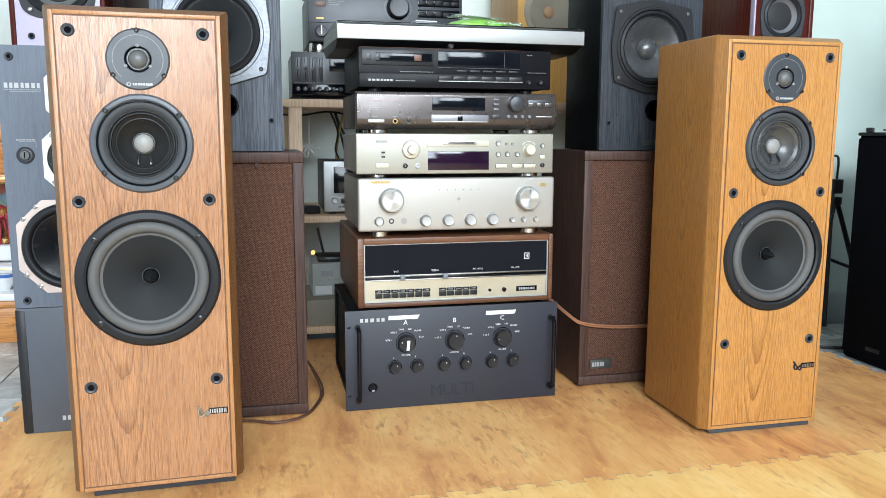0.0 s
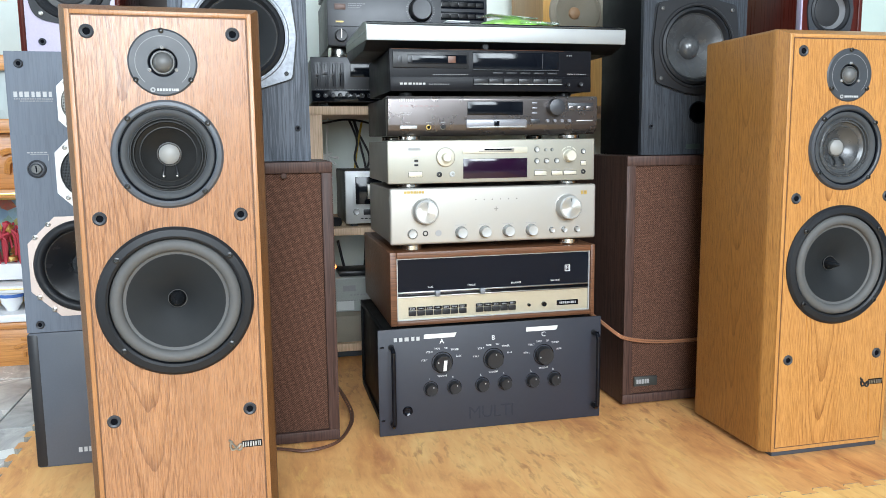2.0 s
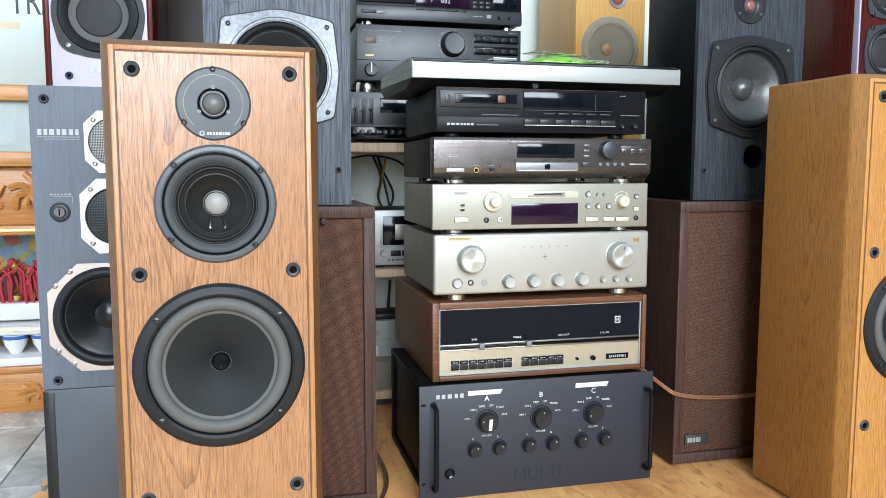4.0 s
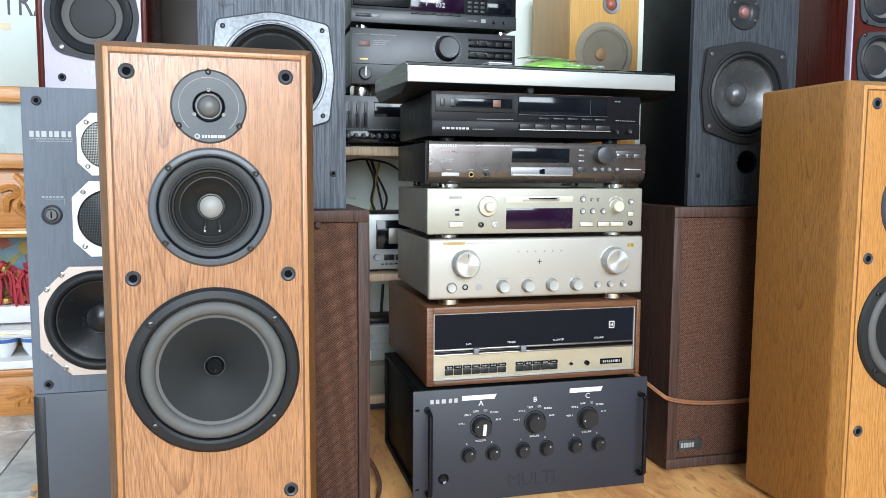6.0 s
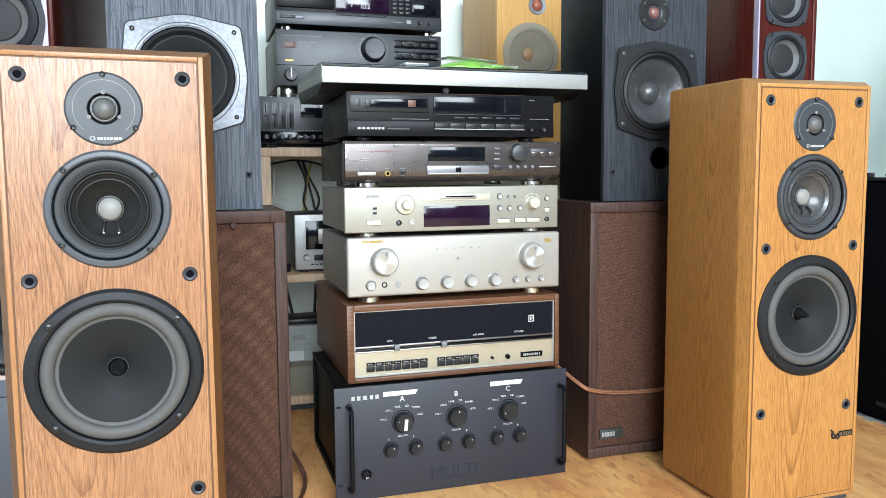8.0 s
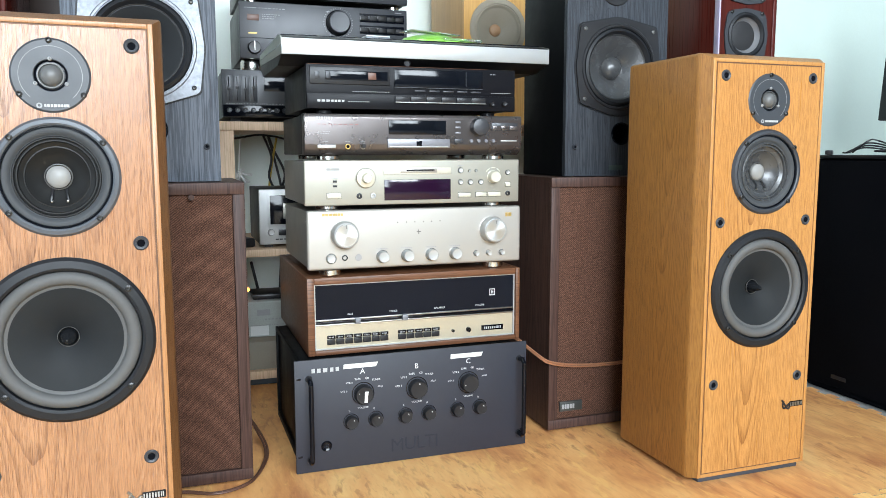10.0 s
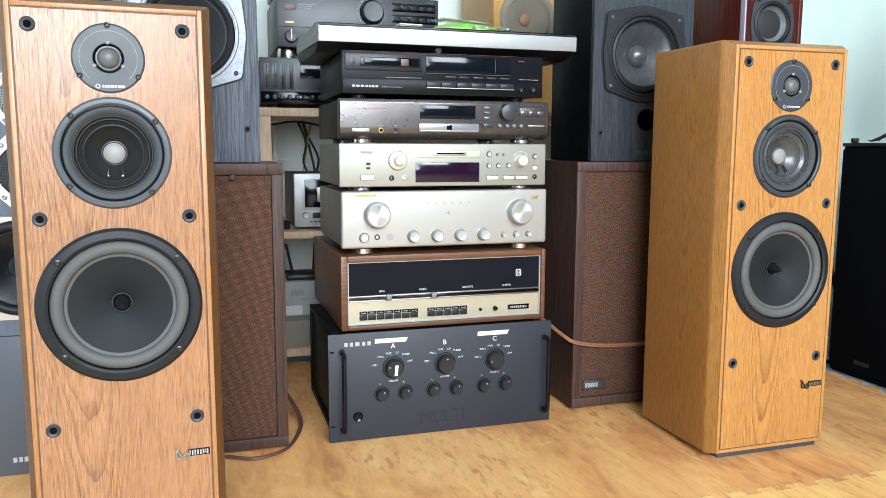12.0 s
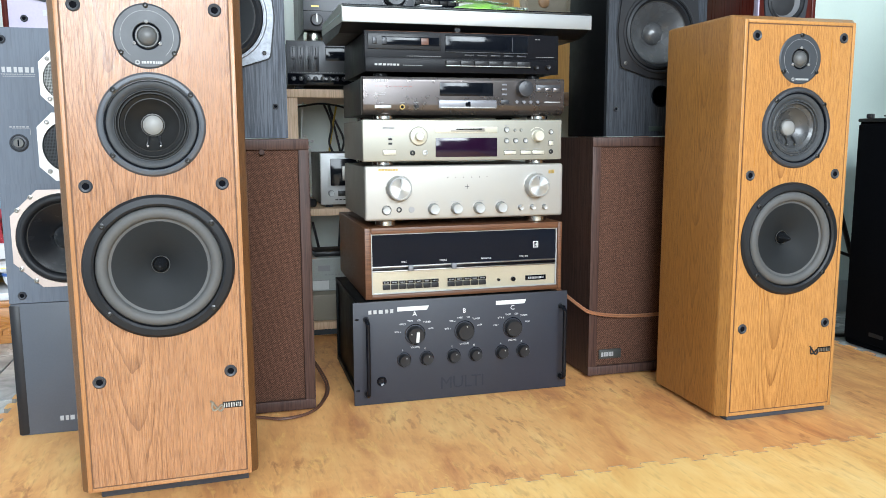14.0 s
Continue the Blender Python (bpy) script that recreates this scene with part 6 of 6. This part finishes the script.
bars("small_print", -0.05, 0.04, 0.03, 0.0325, 12, s, GREYINK, -0.0008, 0.4, 5)
part("printed_label", box(-0.058, -0.01, -0.0016, 0.0, 0.004, 0.03), STICKER, s)
solo("wooden_crate", box(0.118, 0.36, 2.215, 2.45, 0.0455, 0.120, 0.003), plain("grey_brown_board", (0.26, 0.23, 0.18), 0.7), "grey-brown plain box on the lowest board", "box")
solo("dark_case", box(0.06, 0.5, 2.25, 2.5, -0.018, 0.0235, 0.003), plain("dark_slate_case", (0.05, 0.06, 0.07), 0.5), "dark slate flat case under the shelf", "case")
s = thing("router", "black wireless router with aerials and an orange light", "router", 0.212, 2.29, 0.2168)
part("body", box(-0.055, 0.075, 0, 0.10, 0, 0.016, 0.005), PLASTIC, s)
for x, lean in ((-0.03, -12), (0.03, 4), (0.06, 25)):
    part("aerial", moved(box(-0.004, 0.004, 0.085, 0.091, 0.0, 0.085, 0.002), pose(x, 0.005, 0.010, 0, lean, 0)), PLASTIC, s)
part("lamp", disc(-0.073 + 0.004, 0.0165 + 0.016, 0.006, -0.014, -0.010, 16), LED_ORANGE, s, "glowing orange light")
part("lamp_stem", tube([(-0.069, -0.010, 0.0325), (-0.066, 0.01, 0.03), (-0.05, 0.03, 0.012)], 0.003, 6), PLASTIC, s)
s = thing("power_strip", "white power strip lying on the carton", "power strip", 0.30, 2.30, 0.2168)
part("body", box(0, 0.16, 0, 0.05, 0, 0.026, 0.006), WHITE, s)
for i in range(3):
    part("socket", disc(0.03 + i * 0.05, 0.013, 0.009, -0.0012, 0.002, 20), GREYINK, s)

# hanging cables behind the shelf
s = thing("hanging_cables", "black and yellow cables hanging behind the shelf", "cable", 0.23, 2.5, 0.60)
part("black_cable", tube([(-0.18, -0.2, 0.048), (-0.10, -0.05, 0.05), (-0.02, 0, 0.062), (0.05, -0.02, 0.05), (0.09, -0.05, 0.02)], 0.003, 6), PLASTIC, s, "black cable")
part("black_cable", tube([(-0.01, 0, 0.062), (0.012, -0.005, 0.0), (0.005, 0, -0.06), (0.03, 0, -0.10), (0.05, 0, -0.05), (0.02, 0.005, 0.02), (0.005, 0, 0.062)], 0.0035, 6), PLASTIC, s, "black cable")
part("black_cable", tube([(0.005, 0.004, 0.06), (0.025, 0.006, -0.02), (0.04, 0, -0.10), (0.045, 0, -0.2)], 0.0035, 6), PLASTIC, s, "black cable")
part("yellow_cable", tube([(0.03, 0, 0.06), (0.018, 0.002, 0.0), (0.008, 0.004, -0.06), (0.0, 0, -0.13)], 0.0032, 6), YELLOWCABLE, s, "yellow cable")
s = thing("white_cord", "bundled white cord hanging under the shelf", "cable", 0.155, 2.48, 0.55)
part("cord", tube([(0.0, 0, 0.115), (-0.004, 0, 0.05), (-0.006, 0, 0.01)], 0.0025, 6), WHITE, s)
for i in range(6):
    a = i * 1.05
    part("loop", tube([(-0.006, 0, 0.005), (-0.006 + 0.03 * math.cos(a), 0.006 * math.sin(2 * a), 0.018 * math.sin(a) - 0.004), (-0.006 + 0.034 * math.cos(a + 0.4), 0.004, 0.022 * math.sin(a + 0.4) - 0.008), (-0.006, 0.002, -0.002)], 0.0023, 6), WHITE, s)

# ---- wires at the floor ----
s = thing("speaker_wire", "pair of brown speaker wires lying on the mat", "cable", 0, 0, 0)
for d in (0.0, 0.0048):
    part("wire", tube([(-0.14, 1.60, 0.006), (-0.043, 1.597 - d, 0.005), (0.017, 1.572 - d, 0.005), (0.076, 1.600 - d, 0.005), (0.110 + d * 0.6, 1.680 - d, 0.006), (0.121 + d, 1.75, 0.009), (0.110 + d, 1.80, 0.03), (0.096, 1.85, 0.05), (0.092, 1.92, 0.03)], 0.0023, 8), BROWNCABLE, s)
s = thing("copper_wire", "copper speaker wire tied round a walnut speaker", "cable", 0, 0, 0)
for d in (0.0, 0.0045):
    part("wire", tube([(0.645, 1.75, 0.225 - d), (0.665, 1.70, 0.205 - d), (0.700, 1.658, 0.172 - d), (0.722, 1.651, 0.160 - d), (0.77, 1.652, 0.150 - d), (0.83, 1.653, 0.145 - d), (0.90, 1.653, 0.145 - d), (1.0, 1.652, 0.152 - d), (1.024, 1.66, 0.155 - d)], 0.0021, 8), COPPER, s)

# ---- right side ----
s = thing("black_cabinet_speaker", "large black speaker cabinet with cloth front, on the tiles", "loudspeaker", 1.55, 1.12, -0.012)
part("cabinet", box(0.012, 0.42, 0, 0.672, 0.0, 0.612, 0.012, 3), BLACKCLOTH, s, "black covered cabinet")
part("grille", box(0.0, 0.014, 0.012, 0.66, 0.02, 0.60, 0.006), BLACKCLOTH, s, "black cloth grille")
part("badge", box(-0.0012, 0.002, 0.525, 0.572, 0.043, 0.053, 0.0005), PLASTIC, s, "small dark badge")
part("top_edge", box(0.004, 0.412, 0.006, 0.666, 0.605, 0.6145, 0.003), PLASTIC, s)
s = thing("cable_heap", "black cables heaped on the black cabinet", "cable", 1.645, 1.69, 0.6025)
for i in range(4):
    part("cable", tube([(-0.07 + 0.01 * i, 0.03, 0.006), (-0.03, 0.05 - 0.02 * i, 0.006 + 0.01 * i), (0.0 + 0.015 * i, 0.03, 0.018 + 0.006 * i), (0.04, -0.01, 0.012 + 0.004 * i), (0.02, -0.05, 0.008), (-0.02, -0.02, 0.010), (0.05, -0.06 - 0.02 * i, 0.012)], 0.0022, 6), PLASTIC, s)
part("plug", moved(box(-0.014, 0.014, -0.007, 0.007, 0, 0.012, 0.003), pose(-0.085, 0.06, 0, 0, 0, 30)), PLASTIC, s, "small black plug")
s = thing("screen", "black flat screen standing on the black cabinet", "screen", 1.76, 1.50, 0.6025)
part("foot", box(-0.06, 0.06, -0.1, 0.1, 0, 0.008, 0.003), PLASTIC, s)
part("neck", box(-0.012, 0.012, -0.02, 0.02, 0.006, 0.12, 0.003), PLASTIC, s)
part("panel", moved(box(-0.012, 0.012, -0.26, 0.285, 0.07, 0.40, 0.004), pose(0, 0, 0, 4)), GLOSS, s, "dark glossy panel")
s = thing("tripod_stand", "black folding stand by the mint wall", "stand", 1.66, 1.985, -0.012)
part("pole", tube([(0, 0, 0.03), (-0.004, 0, 0.25), (-0.007, 0, 0.44)], 0.008, 10), PLASTIC, s)
part("head", box(-0.012, 0.020, -0.015, 0.015, 0.435, 0.478, 0.004), PLASTIC, s)
part("hook", tube([(0.006, 0, 0.475), (0.006, 0, 0.54), (-0.02, 0, 0.545)], 0.0035, 8), PLASTIC, s)
part("joint", box(0.002, 0.022, -0.012, 0.012, 0.40, 0.425, 0.004), PLASTIC, s)
part("leg", tube([(0.012, 0, 0.412), (0.055, -0.01, 0.28), (0.14, -0.03, 0.004)], 0.0075, 10), PLASTIC, s)
part("leg", tube([(0.0, 0, 0.412), (-0.055, -0.03, 0.28), (-0.14, -0.08, 0.004)], 0.0075, 10), PLASTIC, s)
part("leg", tube([(0.004, 0, 0.412), (0.005, 0.04, 0.2), (0.006, 0.085, 0.004)], 0.0075, 10), PLASTIC, s)
part("brace", tube([(0.006, 0, 0.235), (0.04, -0.006, 0.222), (0.085, -0.016, 0.205)], 0.005, 8), PLASTIC, s)
solo("floor_cable", tube([(1.42, 2.0, -0.007), (1.55, 1.86, -0.007), (1.7, 1.84, -0.007), (1.95, 1.9, -0.007)], 0.005, 8), PLASTIC, "black cable lying on the tiles", "cable")

# ---- shrine cabinet and sign at the left ----
s = thing("shrine_cabinet", "carved orange wood shrine cabinet with red incense and porcelain", "shrine", -0.90, 2.43, -0.012)
hw = 0.30
part("base", box(-hw, hw, 0.0, 0.28, 0.0, 0.105, 0.003), CARVED, s)
for i in range(4):
    for j in range(7):
        a = j * 2 * math.pi / 7
        cx = -0.225 + i * 0.15
        part("carving", tube([(cx, -0.001, 0.052), (cx + 0.03 * math.cos(a), -0.006, 0.052 + 0.02 * math.sin(a)), (cx + 0.055 * math.cos(a + 0.5), -0.002, 0.052 + 0.032 * math.sin(a + 0.5))], 0.0055, 6), CARVED, s)
part("base_lip", box(-hw - 0.008, hw + 0.008, -0.012, 0.28, 0.1052, 0.124, 0.004), CARVED, s)
part("ledge", box(-hw, hw, -0.006, 0.28, 0.1245, 0.146, 0.003), PORCELAIN, s, "white ledge")
part("back_panel", box(-hw, hw, 0.262, 0.28, 0.146, 0.83), CARVED, s)
for x in (-hw, hw - 0.03):
    part("side_post", box(x, x + 0.03, 0.0, 0.26, 0.1462, 0.84, 0.003), CARVED, s)
part("painting", box(-hw + 0.04, hw - 0.032, 0.20, 0.206, 0.15, 0.47), PAINTING, s, "colourful gilded picture")
part("picture_frame", join(box(-hw + 0.032, hw - 0.03, 0.19, 0.21, 0.45, 0.465), box(-hw + 0.032, hw - 0.03, 0.19, 0.21, 0.146, 0.158)), GOLD, s, "gold frame")
part("beam", box(-hw, hw, -0.004, 0.26, 0.4655, 0.49, 0.004), CARVED, s, "carved beam")
part("beam_gilding", box(-hw, hw, -0.006, 0.0, 0.474, 0.481, 0.001), GOLD, s)
part("frieze", box(-hw + 0.031, hw - 0.031, 0.03, 0.05, 0.49, 0.64, 0.003), CARVED, s)
for i in range(5):
    cx = -0.22 + i * 0.11
    for j in range(6):
        a = j * math.pi / 3 + 0.3 * i
        part("carving", tube([(cx, 0.026, 0.57), (cx + 0.028 * math.cos(a), 0.014, 0.57 + 0.03 * math.sin(a)), (cx + 0.05 * math.cos(a + 0.6), 0.024, 0.57 + 0.055 * math.sin(a + 0.6))], 0.009, 6), CARVED, s)
part("shelf", box(-hw, hw, -0.006, 0.26, 0.6402, 0.678, 0.004), CARVED, s)
part("mirror_panel", box(-hw + 0.03, hw - 0.03, 0.02, 0.03, 0.678, 0.805), MIRROR, s, "pale mirror panel")
part("top_beam", box(-hw - 0.006, hw + 0.006, -0.01, 0.27, 0.805, 0.845, 0.006), CARVED, s)
for i, x in enumerate((-0.2, -0.06, 0.07, 0.155, 0.225)):
    j = thing("porcelain_bowl", "white porcelain bowl with blue bands on the shrine", "bowl", -0.90 + x, 2.49, 0.134, 0, "porcelain bowls")
    j.scale = (0.8, 0.8, 0.8)
    part("bowl", moved(lathe([(0, 0), (0.018, 0), (0.020, 0.006), (0.034, 0.03), (0.040, 0.065), (0.037, 0.065), (0.030, 0.03), (0, 0.012)], 0, 0, 28), pose(0, 0, 0, -90) @ Matrix.Diagonal((1, -1, 1, 1))), PORCELAIN, j)
    part("blue_band", moved(lathe([(0.0393, 0.050), (0.0405, 0.056), (0.0408, 0.062)], 0, 0, 28), pose(0, 0, 0, -90) @ Matrix.Diagonal((1, -1, 1, 1))), BLUE, j)
j = thing("offering_tray", "white oval tray with a gold rim standing on the bowls", "tray", -0.83, 2.50, 0.186)
part("tray", box(-0.20, 0.20, -0.045, 0.075, 0.0, 0.024, 0.010, 4), PORCELAIN, j)
part("gold_rim", box(-0.202, 0.202, -0.047, 0.077, 0.012, 0.016, 0.0015), GOLD, j, "thin gold rim")
j = thing("gilt_flowers", "crumpled gold and red foil flowers on the tray", "ornament", -0.70, 2.53, 0.2105)
rnd = random.Random(21)
for i in range(26):
    bm = bmesh.new()
    bmesh.ops.create_icosphere(bm, subdivisions=1, radius=0.013)
    for v in bm.verts:
        v.co *= rnd.uniform(0.55, 1.35)
    bm.transform(Matrix.Translation((rnd.uniform(-0.07, 0.07), rnd.uniform(0.0, 0.04), 0.012 + rnd.random() * 0.15)))
    part("petal", bm, GOLD if i % 3 else PINKRED, j)
j = thing("incense_bundle", "thick bundle of crimson incense sticks in jars", "incense", -0.76, 2.50, 0.2125)
rnd = random.Random(8)
part("jar", box(-0.12, 0.14, 0.03, 0.09, 0.0, 0.05, 0.01), PORCELAIN, j)
for i in range(70):
    x, y = rnd.uniform(-0.11, 0.13), rnd.uniform(0.035, 0.085)
    part("stick", tube([(x, y, 0.03), (x + rnd.uniform(-0.014, 0.014), y - 0.006, 0.11), (x + rnd.uniform(-0.03, 0.03), y - 0.01, rnd.uniform(0.135, 0.165))], 0.0034, 5), PINKRED, j)
s = thing("sign_board", "white sign board with dark letters above the shrine", "sign", -0.90, 2.60, 0.833)
part("board", box(-0.32, 0.30, 0.0, 0.012, 0.0, 0.62, 0.002), plain("pale_mint_board", (0.54, 0.60, 0.575), 0.5, speck=0.06), s)
lettering("sign_letters", "TRA", 0.105, 0.277, 0.205, s, GREYFACE, -0.0008, 1.0, "RIGHT", 0.62)
part("tape_patch", box(0.13, 0.178, -0.001, 0.001, 0.165, 0.183), plain("beige_tape", (0.6, 0.5, 0.36), 0.6), s, "beige tape")
solo("paper_scrap", moved(box(-0.03, 0.03, -0.02, 0.02, 0, 0.0012), pose(-0.575, 1.74, -0.0115, 3, 0, 25)), STICKER, "torn white paper scrap on the tiles", "paper", "paper scraps")
solo("paper_scrap", moved(box(-0.025, 0.025, -0.012, 0.012, 0, 0.0012), pose(-0.60, 1.66, -0.0115, 0, 4, -20)), STICKER, "torn white paper scrap on the tiles", "paper", "paper scraps")

# ---- floor tiles ----
tile_mesh = {}
for i in range(17):
    for j in range(15):
        x, y = -3.5 + 0.4 * i - 0.135, -3.0 + 0.4 * j - 0.1
        if "t" not in tile_mesh:
            tile_mesh["t"] = mesh_of("tile", box(-0.1985, 0.1985, -0.1985, 0.1985, -0.008, 0.0, 0.0012, 1), TILE)
        if -3.3 < x < 3.1 and -2.8 < y < 2.6:
            ob = new("tile", tile_mesh["t"])
            ob.parent = floor
            ob.location = (x, y, -0.012)
